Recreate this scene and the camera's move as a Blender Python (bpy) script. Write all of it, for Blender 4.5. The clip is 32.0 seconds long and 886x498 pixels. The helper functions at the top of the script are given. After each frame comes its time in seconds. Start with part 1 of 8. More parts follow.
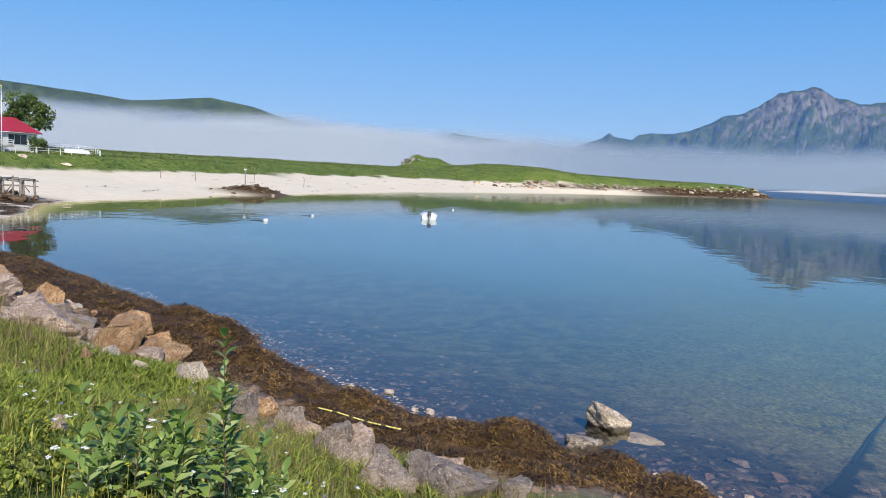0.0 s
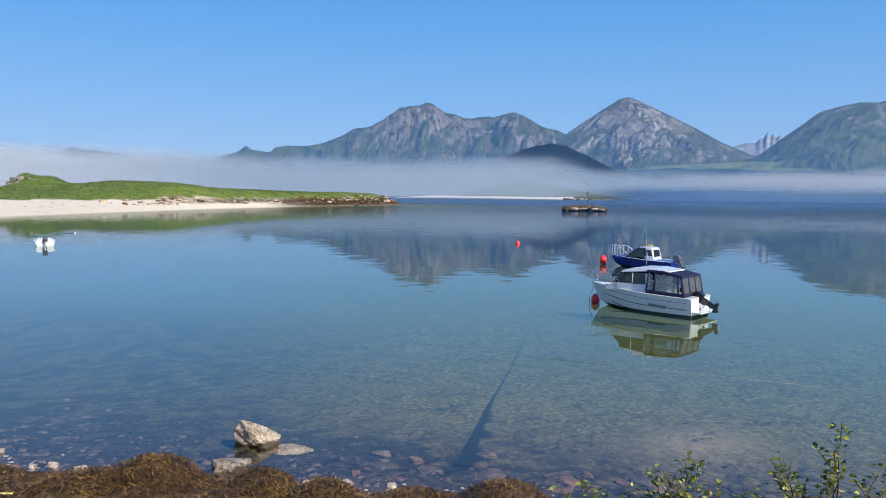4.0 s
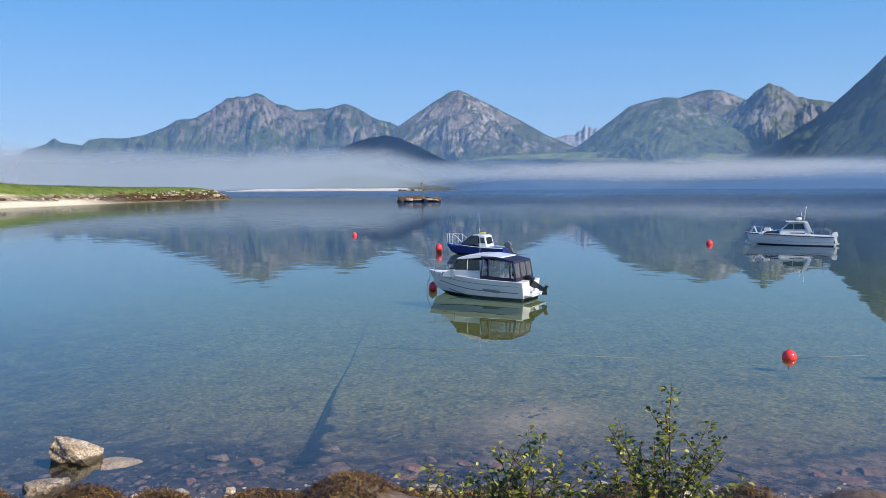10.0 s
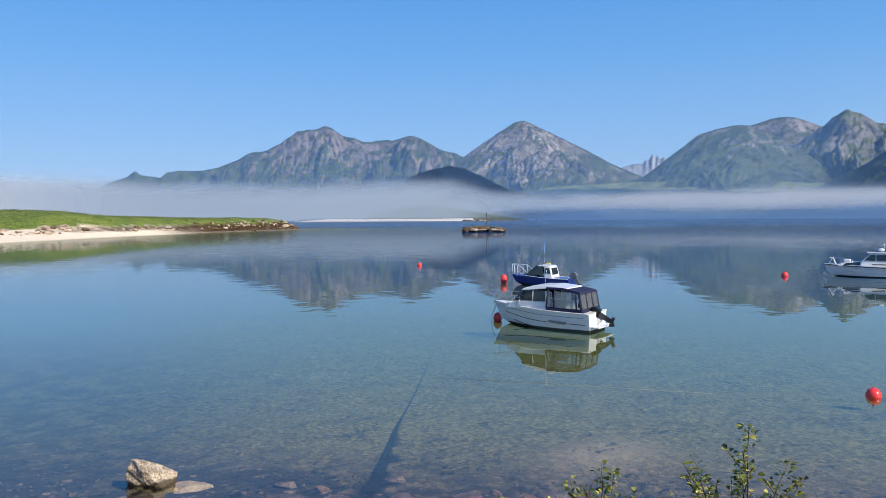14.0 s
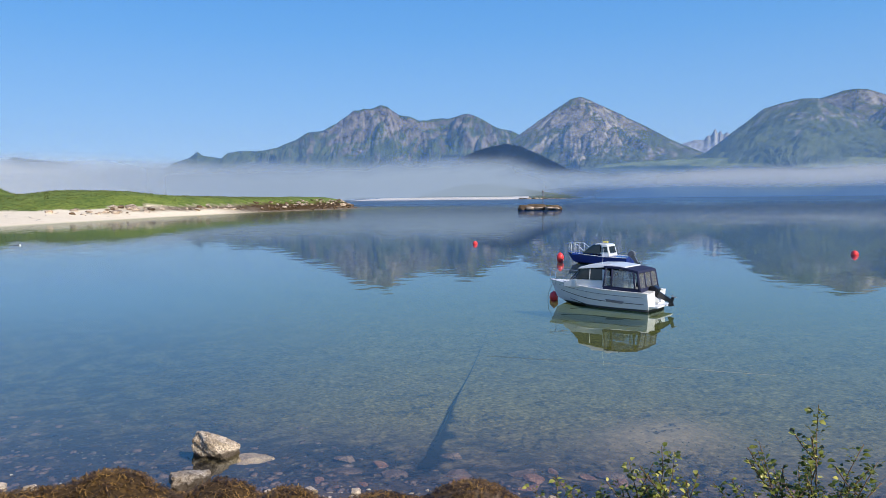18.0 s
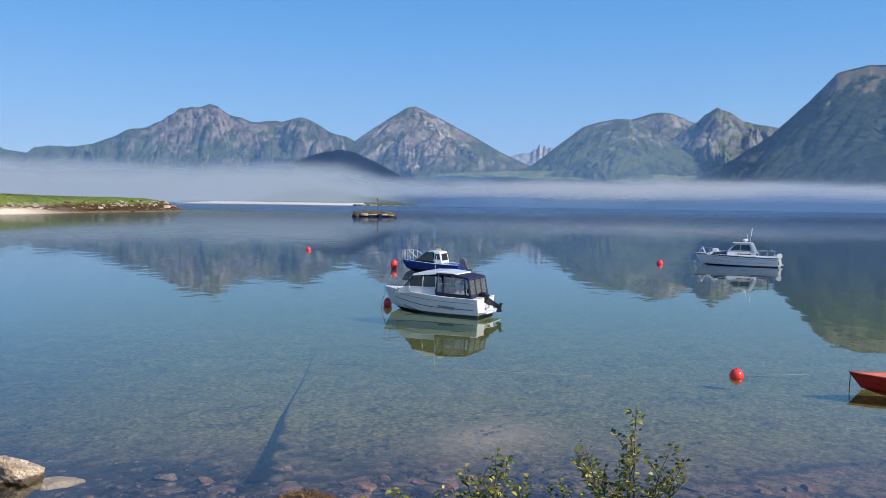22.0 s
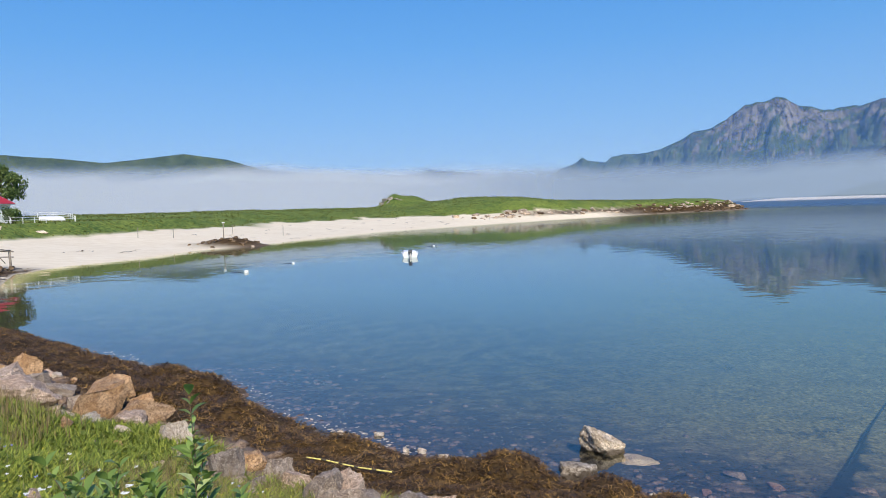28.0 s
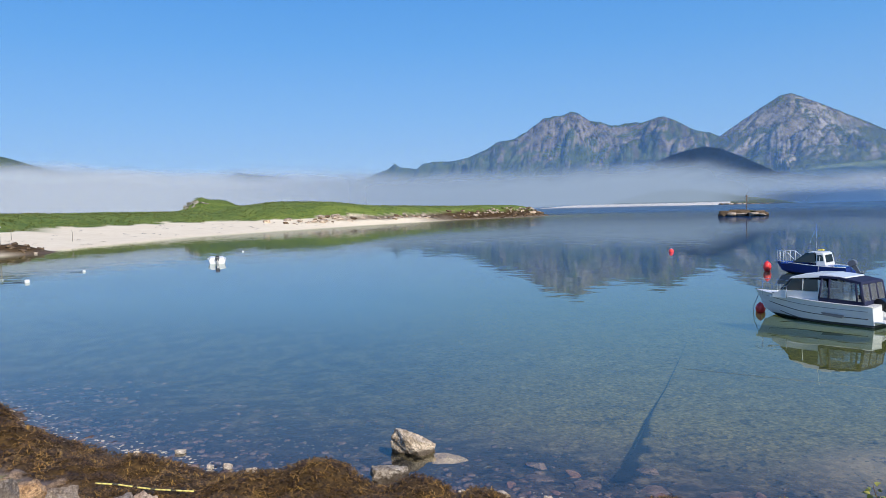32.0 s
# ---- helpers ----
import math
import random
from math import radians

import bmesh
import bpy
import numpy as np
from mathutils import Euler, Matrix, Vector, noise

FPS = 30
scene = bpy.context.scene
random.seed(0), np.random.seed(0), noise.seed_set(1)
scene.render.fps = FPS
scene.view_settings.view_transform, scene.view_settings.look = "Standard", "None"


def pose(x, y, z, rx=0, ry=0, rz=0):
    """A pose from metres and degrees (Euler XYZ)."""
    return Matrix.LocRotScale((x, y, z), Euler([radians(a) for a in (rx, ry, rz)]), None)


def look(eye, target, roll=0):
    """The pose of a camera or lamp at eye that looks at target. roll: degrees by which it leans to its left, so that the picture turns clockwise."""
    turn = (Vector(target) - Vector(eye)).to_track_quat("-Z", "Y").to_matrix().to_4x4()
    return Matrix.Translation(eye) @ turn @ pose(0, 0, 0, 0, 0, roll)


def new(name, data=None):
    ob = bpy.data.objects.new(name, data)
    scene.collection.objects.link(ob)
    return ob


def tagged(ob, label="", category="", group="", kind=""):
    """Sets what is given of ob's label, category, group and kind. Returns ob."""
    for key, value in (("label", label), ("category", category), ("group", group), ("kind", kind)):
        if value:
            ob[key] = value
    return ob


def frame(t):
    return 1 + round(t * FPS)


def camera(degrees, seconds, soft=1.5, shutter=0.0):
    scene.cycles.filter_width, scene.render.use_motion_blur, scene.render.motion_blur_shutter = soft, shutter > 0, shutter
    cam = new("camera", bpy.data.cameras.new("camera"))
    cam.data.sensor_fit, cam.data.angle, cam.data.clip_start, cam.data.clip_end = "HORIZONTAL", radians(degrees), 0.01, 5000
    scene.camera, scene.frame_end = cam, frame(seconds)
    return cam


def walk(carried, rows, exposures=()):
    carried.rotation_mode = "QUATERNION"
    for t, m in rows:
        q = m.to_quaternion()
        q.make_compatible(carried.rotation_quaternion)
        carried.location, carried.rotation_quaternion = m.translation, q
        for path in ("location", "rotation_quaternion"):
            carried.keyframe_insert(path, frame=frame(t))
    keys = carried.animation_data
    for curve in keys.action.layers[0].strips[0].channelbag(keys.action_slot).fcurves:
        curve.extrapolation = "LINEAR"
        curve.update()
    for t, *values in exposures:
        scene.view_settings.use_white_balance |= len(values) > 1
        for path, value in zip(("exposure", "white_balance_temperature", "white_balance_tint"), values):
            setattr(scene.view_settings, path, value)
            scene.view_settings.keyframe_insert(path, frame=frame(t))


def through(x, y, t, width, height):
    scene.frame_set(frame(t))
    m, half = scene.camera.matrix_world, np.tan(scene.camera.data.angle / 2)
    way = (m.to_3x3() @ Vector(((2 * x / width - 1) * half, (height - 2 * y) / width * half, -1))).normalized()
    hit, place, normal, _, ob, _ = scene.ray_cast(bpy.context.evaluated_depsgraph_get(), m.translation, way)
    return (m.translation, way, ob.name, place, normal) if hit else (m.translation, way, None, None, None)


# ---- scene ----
cam = camera(61.72, 32.0, soft=0.35)
PATH = [
    (0, pose(-0.272, -0.088, 5.999, 84.003, -2.811, -1.053)),
    (0.5, pose(-0.203, -0.037, 6.026, 84.718, -0.213, 4.182)),
    (1, pose(-0.200, -0.028, 6.053, 87.702, -0.043, 5.512)),
    (1.5, pose(-0.189, -0.050, 6.063, 88.728, -0.169, 5.844)),
    (2, pose(-0.152, -0.028, 6.060, 89.648, -0.687, 4.275)),
    (2.5, pose(-0.085, -0.041, 6.048, 90.278, -0.951, -1.483)),
    (3, pose(-0.050, -0.036, 6.019, 89.717, -1.068, -8.938)),
    (3.5, pose(-0.008, -0.068, 6.031, 86.457, -1.093, -19.267)),
    (4, pose(0.009, -0.115, 6.038, 85.772, -0.595, -28.220)),
    (4.5, pose(0.017, -0.144, 6.039, 85.205, -0.039, -31.024)),
    (6.5, pose(0.097, 0.001, 5.984, 84.414, 0.271, -38.900)),
    (7, pose(0.113, 0.025, 5.986, 84.567, 0.250, -38.612)),
    (7.5, pose(0.123, -0.023, 5.994, 84.774, -0.153, -42.182)),
    (8, pose(0.091, 0.000, 5.984, 84.890, -0.639, -45.940)),
    (8.5, pose(0.109, -0.007, 5.967, 84.821, -0.330, -44.769)),
    (9, pose(0.098, 0.004, 5.968, 84.955, -0.030, -43.584)),
    (9.5, pose(0.102, 0.017, 5.970, 85.069, 0.232, -41.675)),
    (10, pose(0.109, 0.017, 5.971, 85.185, 0.341, -40.858)),
    (10.5, pose(0.108, 0.010, 5.974, 85.332, 0.350, -40.284)),
    (11, pose(0.128, 0.036, 5.972, 85.489, 0.405, -39.842)),
    (11.5, pose(0.130, 0.058, 5.998, 85.857, 0.395, -39.091)),
    (12, pose(0.126, 0.048, 6.003, 86.627, 0.341, -38.623)),
    (12.5, pose(0.120, 0.018, 6.011, 87.054, 0.400, -38.019)),
    (13, pose(0.089, 0.011, 6.005, 87.509, 0.414, -37.507)),
    (13.5, pose(0.074, 0.002, 5.997, 87.611, 0.455, -36.800)),
    (14, pose(0.041, -0.012, 5.991, 87.543, 0.437, -35.883)),
    (14.5, pose(0.045, -0.041, 5.979, 87.320, 0.437, -35.304)),
    (16.5, pose(0.062, 0.019, 5.982, 86.366, 0.608, -32.589)),
    (17, pose(0.051, 0.012, 5.991, 86.148, 0.651, -32.128)),
    (17.5, pose(0.052, 0.023, 5.990, 85.979, 0.671, -31.819)),
    (18, pose(0.054, 0.013, 5.989, 85.921, 0.710, -31.598)),
    (18.5, pose(0.033, -0.015, 5.997, 85.836, 0.797, -31.226)),
    (19, pose(0.012, -0.033, 6.014, 85.875, 0.803, -28.849)),
    (19.5, pose(0.009, -0.001, 6.014, 85.918, 0.812, -26.136)),
    (20, pose(0.011, 0.029, 5.999, 85.976, 0.698, -24.734)),
    (20.5, pose(-0.004, 0.034, 5.993, 86.062, 0.504, -23.972)),
    (21, pose(0.009, 0.022, 5.995, 86.096, 0.489, -23.504)),
    (21.5, pose(0.083, 0.038, 5.979, 86.194, 0.210, -28.993)),
    (22, pose(0.064, 0.058, 5.995, 86.424, -0.747, -44.296)),
    (22.5, pose(0.048, 0.083, 6.000, 86.862, -0.971, -51.700)),
    (23, pose(0.025, 0.085, 5.999, 87.044, -0.704, -54.042)),
    (23.5, pose(-0.007, 0.088, 5.995, 87.243, 0.548, -49.922)),
    (24, pose(-0.067, 0.075, 6.004, 87.263, 1.108, -46.730)),
    (24.5, pose(-0.092, 0.078, 6.010, 87.402, 1.275, -41.698)),
    (26.5, pose(-0.162, 0.031, 5.998, 87.329, 1.193, -25.453)),
    (27, pose(-0.176, 0.011, 6.001, 87.323, 1.575, -17.114)),
    (27.5, pose(-0.135, -0.043, 5.997, 87.106, 2.014, -6.984)),
    (28, pose(-0.100, -0.076, 5.993, 86.788, 1.847, -2.699)),
    (28.5, pose(-0.088, -0.072, 5.992, 86.414, 1.325, -2.128)),
    (29, pose(-0.062, -0.025, 5.977, 86.213, 1.072, -4.489)),
    (29.5, pose(-0.049, -0.025, 5.977, 86.239, 0.955, -6.757)),
    (30, pose(-0.038, -0.022, 5.980, 86.307, 1.013, -9.999)),
    (30.5, pose(-0.035, -0.019, 5.979, 86.394, 1.074, -12.615)),
    (31, pose(-0.020, 0.004, 5.970, 86.528, 1.301, -14.670)),
    (31.5, pose(-0.044, 0.025, 5.979, 86.650, 1.216, -15.599)),
    (32, pose(-0.001, 0.071, 5.949, 86.784, 1.422, -17.039)),
]
EXPOSE = [(0, 0.02, 6600, 10), (3, 0.0, 6600, 10), (4.5, 0.04, 6700, 10), (7, 0.12, 6980, 12), (14.5, 0.1, 6980, 12), (19, 0.05, 6800, 11), (21, 0.04, 6850, 11), (23, 0.14, 7150, 13), (24.5, 0.16, 7150, 13), (27, 0.03, 6750, 10), (28, 0.02, 6680, 10), (32, 0.0, 6650, 10)]
walk(cam, PATH, EXPOSE)

# ---- light ----
SUN_AZ, SUN_EL = radians(168), radians(36)
sun_from = Vector((math.sin(SUN_AZ) * math.cos(SUN_EL), math.cos(SUN_AZ) * math.cos(SUN_EL), math.sin(SUN_EL)))
sun_data = bpy.data.lights.new("sun", "SUN")
sun_data.energy, sun_data.angle, sun_data.color = 4.8, radians(0.53), (1.0, 0.95, 0.87)
sun = new("sun", sun_data)
sun.matrix_world = look(sun_from * 50, (0, 0, 0))
world = bpy.data.worlds.new("sky")
scene.world = world
world.use_nodes = True
wn = world.node_tree.nodes
sky = wn.new("ShaderNodeTexSky")
sky.sky_type, sky.sun_disc = "NISHITA", False
sky.sun_elevation, sky.sun_rotation = SUN_EL, SUN_AZ
sky.air_density, sky.dust_density, sky.ozone_density = 0.9, 0.45, 2.6
wn["Background"].inputs["Strength"].default_value = 0.138
rich = wn.new("ShaderNodeHueSaturation")
rich.inputs["Saturation"].default_value = 1.36
rich.inputs["Hue"].default_value = 0.507
world.node_tree.links.new(sky.outputs["Color"], rich.inputs["Color"])
# clear summer air: paler towards the horizon all round, deep blue overhead
gaze = wn.new("ShaderNodeSeparateXYZ")
world.node_tree.links.new(wn.new("ShaderNodeTexCoord").outputs["Generated"], gaze.inputs[0])
air = wn.new("ShaderNodeValToRGB")
while len(air.color_ramp.elements) < 7:
    air.color_ramp.elements.new(0.5)
for stop, (at, tone) in zip(air.color_ramp.elements, ((0.0, (2.65, 4.05, 6.1)), (0.04, (2.5, 3.95, 6.15)), (0.12, (1.75, 3.55, 6.25)), (0.21, (1.0, 2.95, 6.2)),
                                                      (0.3, (0.6, 2.4, 5.9)), (0.5, (0.25, 1.45, 4.8)), (1.0, (0.07, 0.5, 2.9)))):
    stop.position, stop.color = at, (*tone, 1)
world.node_tree.links.new(gaze.outputs["Z"], air.inputs[0])
blend = wn.new("ShaderNodeMixRGB")
blend.inputs[0].default_value = 0.82
world.node_tree.links.new(rich.outputs["Color"], blend.inputs[1])
world.node_tree.links.new(air.outputs["Color"], blend.inputs[2])
world.node_tree.links.new(blend.outputs["Color"], wn["Background"].inputs["Color"])
scene.view_settings.exposure = 0.0


# ---- noise in numpy ----
_tab = np.random.RandomState(7).rand(512, 512)


def vnoise(x, y, seed=0):
    """Smooth value noise, 0 to 1."""
    x, y = np.asarray(x, float) + 13.7 * seed, np.asarray(y, float) - 7.3 * seed
    xi, yi = np.floor(x).astype(int), np.floor(y).astype(int)
    fx, fy = x - xi, y - yi
    fx, fy = fx * fx * (3 - 2 * fx), fy * fy * (3 - 2 * fy)
    a, b = _tab[xi % 512, yi % 512], _tab[(xi + 1) % 512, yi % 512]
    c, d = _tab[xi % 512, (yi + 1) % 512], _tab[(xi + 1) % 512, (yi + 1) % 512]
    return (a * (1 - fx) + b * fx) * (1 - fy) + (c * (1 - fx) + d * fx) * fy


def fbm(x, y, octaves=4, seed=0, ridged=False):
    total, amp, norm = 0, 1.0, 0.0
    for k in range(octaves):
        n = vnoise(x * 2 ** k, y * 2 ** k, seed + k)
        total = total + amp * ((1 - np.abs(2 * n - 1)) if ridged else n)
        norm += amp
        amp *= 0.5
    return total / norm


def smooth(a, b, x):
    t = np.clip((np.asarray(x, float) - a) / (b - a), 0, 1)
    return t * t * (3 - 2 * t)


# ---- mesh helpers ----
def mesh_from(name, verts, faces, material=None, shade=False):
    me = bpy.data.meshes.new(name)
    verts = np.asarray(verts, np.float32)
    if isinstance(faces, np.ndarray):
        k = faces.shape[1]
        me.vertices.add(len(verts))
        me.vertices.foreach_set("co", verts.ravel())
        me.loops.add(faces.size)
        me.loops.foreach_set("vertex_index", faces.astype(np.int32).ravel())
        me.polygons.add(len(faces))
        me.polygons.foreach_set("loop_start", np.arange(len(faces), dtype=np.int32) * k)
        me.polygons.foreach_set("loop_total", np.full(len(faces), k, np.int32))
        me.update(calc_edges=True)
    else:
        me.from_pydata(verts.tolist(), [], faces)
    if material:
        me.materials.append(material)
    if shade:
        me.polygons.foreach_set("use_smooth", np.ones(len(me.polygons), bool))
    me.update()
    return me


def grid_faces(nu, nv, wrap=False):
    i, j = np.meshgrid(np.arange(nu if wrap else nu - 1), np.arange(nv - 1), indexing="ij")
    i2 = (i + 1) % nu
    return np.stack([i * nv + j, i2 * nv + j, i2 * nv + j + 1, i * nv + j + 1], -1).reshape(-1, 4)


def part(name, bm, material, parent, label="", m=None, shade=False):
    """Links a bmesh or a mesh as one object under a thing or a part."""
    if isinstance(bm, bmesh.types.BMesh):
        me = bpy.data.meshes.new(name)
        bm.to_mesh(me)
        bm.free()
        if material:
            me.materials.append(material)
        if shade:
            me.polygons.foreach_set("use_smooth", np.ones(len(me.polygons), bool))
    else:
        me = bm
    ob = new(name, me)
    ob.parent = parent
    if m is not None:
        ob.matrix_basis = m
    if label:
        tagged(ob, label)
    return ob


def thing(name, label, category, m=None, group="", kind=""):
    ob = new(name)
    if m is not None:
        ob.matrix_world = m
    return tagged(ob, label, category, group, kind)


# ---- materials ----
def mat(name, build):
    """A node material: build(N, L, bsdf) fills it in; N makes a node, L links two sockets."""
    m = bpy.data.materials.new(name)
    m.use_nodes = True
    nt = m.node_tree

    def N(kind, **values):
        n = nt.nodes.new("ShaderNode" + kind)
        for k, v in values.items():
            if k in n.inputs:
                n.inputs[k].default_value = v
        return n

    build(N, nt.links.new, nt.nodes["Principled BSDF"])
    return m


def ramp(N, L, fac, stops):
    r = N("ValToRGB")
    e = r.color_ramp.elements
    while len(e) < len(stops):
        e.new(0.5)
    for k, (p, c) in enumerate(stops):
        e[k].position, e[k].color = p, (*c, 1)
    L(fac, r.inputs[0])
    return r.outputs[0]


def mixc(N, L, fac, a, b, mode="MIX"):
    n = N("MixRGB")
    n.blend_type = mode
    for s, v in ((n.inputs[0], fac), (n.inputs[1], a), (n.inputs[2], b)):
        if isinstance(v, (int, float)):
            s.default_value = v
        elif isinstance(v, tuple):
            s.default_value = (*v, 1)
        else:
            L(v, s)
    return n.outputs[0]


def noise_tex(N, L, scale, detail=4, rough=0.55, coords=None, stretch=None):
    n = N("TexNoise", Scale=scale, Detail=detail, Roughness=rough)
    if coords is None:
        coords = N("TexCoord").outputs["Object"]
    if stretch:
        mp = N("Mapping")
        mp.inputs["Scale"].default_value = stretch
        L(coords, mp.inputs[0])
        coords = mp.outputs[0]
    L(coords, n.inputs["Vector"])
    return n.outputs["Fac"]


def bump(N, L, bsdf, height, strength=0.3, distance=0.02):
    b = N("Bump", Strength=strength, Distance=distance)
    L(height, b.inputs["Height"])
    L(b.outputs[0], bsdf.inputs["Normal"])


def plain(name, colour, rough=0.5, metal=0.0, vary=0.12, scale=6.0, bumps=0.0, coat=0.0):
    """A painted or bare surface with faint stains at two scales."""
    def build(N, L, b):
        big, fine = noise_tex(N, L, scale, 3), noise_tex(N, L, scale * 9, 4)
        dark = tuple(c * (1 - 2.2 * vary) for c in colour)
        light = tuple(min(1, c * (1 + vary)) for c in colour)
        c1 = ramp(N, L, big, [(0.3, dark), (0.7, light)])
        c2 = mixc(N, L, 0.35, c1, ramp(N, L, fine, [(0.3, dark), (0.7, light)]))
        L(c2, b.inputs["Base Color"])
        b.inputs["Roughness"].default_value, b.inputs["Metallic"].default_value = rough, metal
        b.inputs["Coat Weight"].default_value = coat
        if bumps:
            bump(N, L, b, fine, bumps, 0.01)
    return mat(name, build)


def attr_socket(N, name):
    a = N("Attribute")
    a.attribute_name = name
    return a


def ground_build(N, L, b):
    zone = N("SeparateColor")
    L(attr_socket(N, "zone").outputs["Color"], zone.inputs[0])
    grass, weed, sand = zone.outputs[0], zone.outputs[1], zone.outputs[2]
    big, mid, fine = noise_tex(N, L, 0.12, 4), noise_tex(N, L, 1.1, 5), noise_tex(N, L, 14, 5, 0.65)
    # stony seabed: pebbles by cells, sand between, brown weed film; bare soil above the tide
    cells = N("TexVoronoi", Scale=7.0)
    L(N("TexCoord").outputs["Object"], cells.inputs["Vector"])
    stones = ramp(N, L, cells.outputs["Color"], [(0.1, (0.05, 0.045, 0.03)), (0.5, (0.15, 0.135, 0.09)), (0.9, (0.33, 0.29, 0.18))])
    bed = mixc(N, L, ramp(N, L, mid, [(0.28, (0.12, 0.12, 0.12)), (0.74, (0.8, 0.8, 0.8))]), stones, (0.32, 0.29, 0.185))
    patches = noise_tex(N, L, 1.3, 7, 0.7, stretch=(1.0, 0.6, 1))
    bed = mixc(N, L, ramp(N, L, patches, [(0.55, (0, 0, 0)), (0.7, (0.22, 0.22, 0.22))]), bed, (0.06, 0.055, 0.035))
    grit = noise_tex(N, L, 9.0, 8, 0.8, stretch=(1.0, 0.75, 1))
    bed = mixc(N, L, 0.85, bed, ramp(N, L, grit, [(0.4, (0.22, 0.19, 0.17)), (0.5, (0.84, 0.78, 0.64)), (0.62, (1.5, 1.36, 1.05))]), "MULTIPLY")
    fines = N("TexVoronoi", Scale=13.0)
    L(N("TexCoord").outputs["Object"], fines.inputs["Vector"])
    shingle = ramp(N, L, fines.outputs["Color"], [(0.1, (0.09, 0.05, 0.042)), (0.55, (0.23, 0.135, 0.11)), (0.9, (0.44, 0.29, 0.235))])
    shingle = mixc(N, L, 0.7, shingle, ramp(N, L, grit, [(0.4, (0.3, 0.26, 0.26)), (0.5, (0.9, 0.85, 0.8)), (0.62, (1.4, 1.3, 1.2))]), "MULTIPLY")
    bed = mixc(N, L, attr_socket(N, "zone").outputs["Alpha"], bed, shingle)
    height = N("SeparateXYZ")
    L(N("NewGeometry").outputs["Position"], height.inputs[0])
    dry = N("MapRange")
    for key, v in zip(("From Min", "From Max", "To Min", "To Max"), (-0.42, -0.1, 0.0, 1.0)):
        dry.inputs[key].default_value = v
    L(height.outputs[2], dry.inputs[0])
    soil = ramp(N, L, fine, [(0.35, (0.07, 0.05, 0.038)), (0.65, (0.3, 0.23, 0.17))])
    red = ramp(N, L, cells.outputs["Color"], [(0.2, (0.12, 0.08, 0.065)), (0.8, (0.28, 0.2, 0.16))])
    bed = mixc(N, L, dry.outputs[0], bed, mixc(N, L, 0.5, soil, red))
    sand_c = mixc(N, L, 0.5, ramp(N, L, big, [(0.3, (0.8, 0.68, 0.48)), (0.7, (0.9, 0.79, 0.59))]),
                  ramp(N, L, noise_tex(N, L, 1.2, 4, 0.6, stretch=(0.35, 1.4, 1)), [(0.35, (0.72, 0.59, 0.4)), (0.65, (0.9, 0.79, 0.6))]))
    grass_c = mixc(N, L, 0.5, ramp(N, L, big, [(0.35, (0.065, 0.12, 0.02)), (0.65, (0.2, 0.25, 0.045))]),
                   ramp(N, L, mid, [(0.4, (0.04, 0.08, 0.015)), (0.6, (0.22, 0.27, 0.05))]))
    wet = N("MapRange")
    for key, v in zip(("From Min", "From Max", "To Min", "To Max"), (-0.1, 0.02, 1.0, 0.0)):
        wet.inputs[key].default_value = v
    L(height.outputs[2], wet.inputs[0])
    weed_c = mixc(N, L, 0.5, ramp(N, L, mid, [(0.35, (0.018, 0.011, 0.006)), (0.65, (0.09, 0.05, 0.016))]),
                  ramp(N, L, fine, [(0.4, (0.012, 0.008, 0.004)), (0.6, (0.14, 0.08, 0.024))]))
    weed_c = mixc(N, L, wet.outputs[0], weed_c, ramp(N, L, fine, [(0.35, (0.014, 0.012, 0.02)), (0.65, (0.06, 0.05, 0.05))]))
    speck = noise_tex(N, L, 3.6, 7, 0.74, stretch=(1.0, 0.8, 1))
    near = N("MapRange")
    for key, v in zip(("From Min", "From Max", "To Min", "To Max"), (-0.4, -0.1, 0.05, 0.9)):
        near.inputs[key].default_value = v
    L(height.outputs[2], near.inputs[0])
    hush = N("Math")
    hush.operation = "MULTIPLY"
    L(ramp(N, L, speck, [(0.47, (0, 0, 0)), (0.54, (1, 1, 1))]), hush.inputs[0])
    L(near.outputs[0], hush.inputs[1])
    spot = N("Math")
    spot.operation = "MULTIPLY"
    L(hush.outputs[0], spot.inputs[0])
    L(wet.outputs[0], spot.inputs[1])
    bed = mixc(N, L, spot.outputs[0], bed, (0.028, 0.022, 0.032))
    c = mixc(N, L, sand, bed, sand_c)
    c = mixc(N, L, weed, c, weed_c)
    c = mixc(N, L, grass, c, grass_c)
    L(c, b.inputs["Base Color"])
    b.inputs["Roughness"].default_value = 0.85
    b.inputs["Specular IOR Level"].default_value = 0.25
    bump(N, L, b, mixc(N, L, 0.5, fine, mid), 0.6, 0.06)


M_GROUND = mat("shore_ground", ground_build)


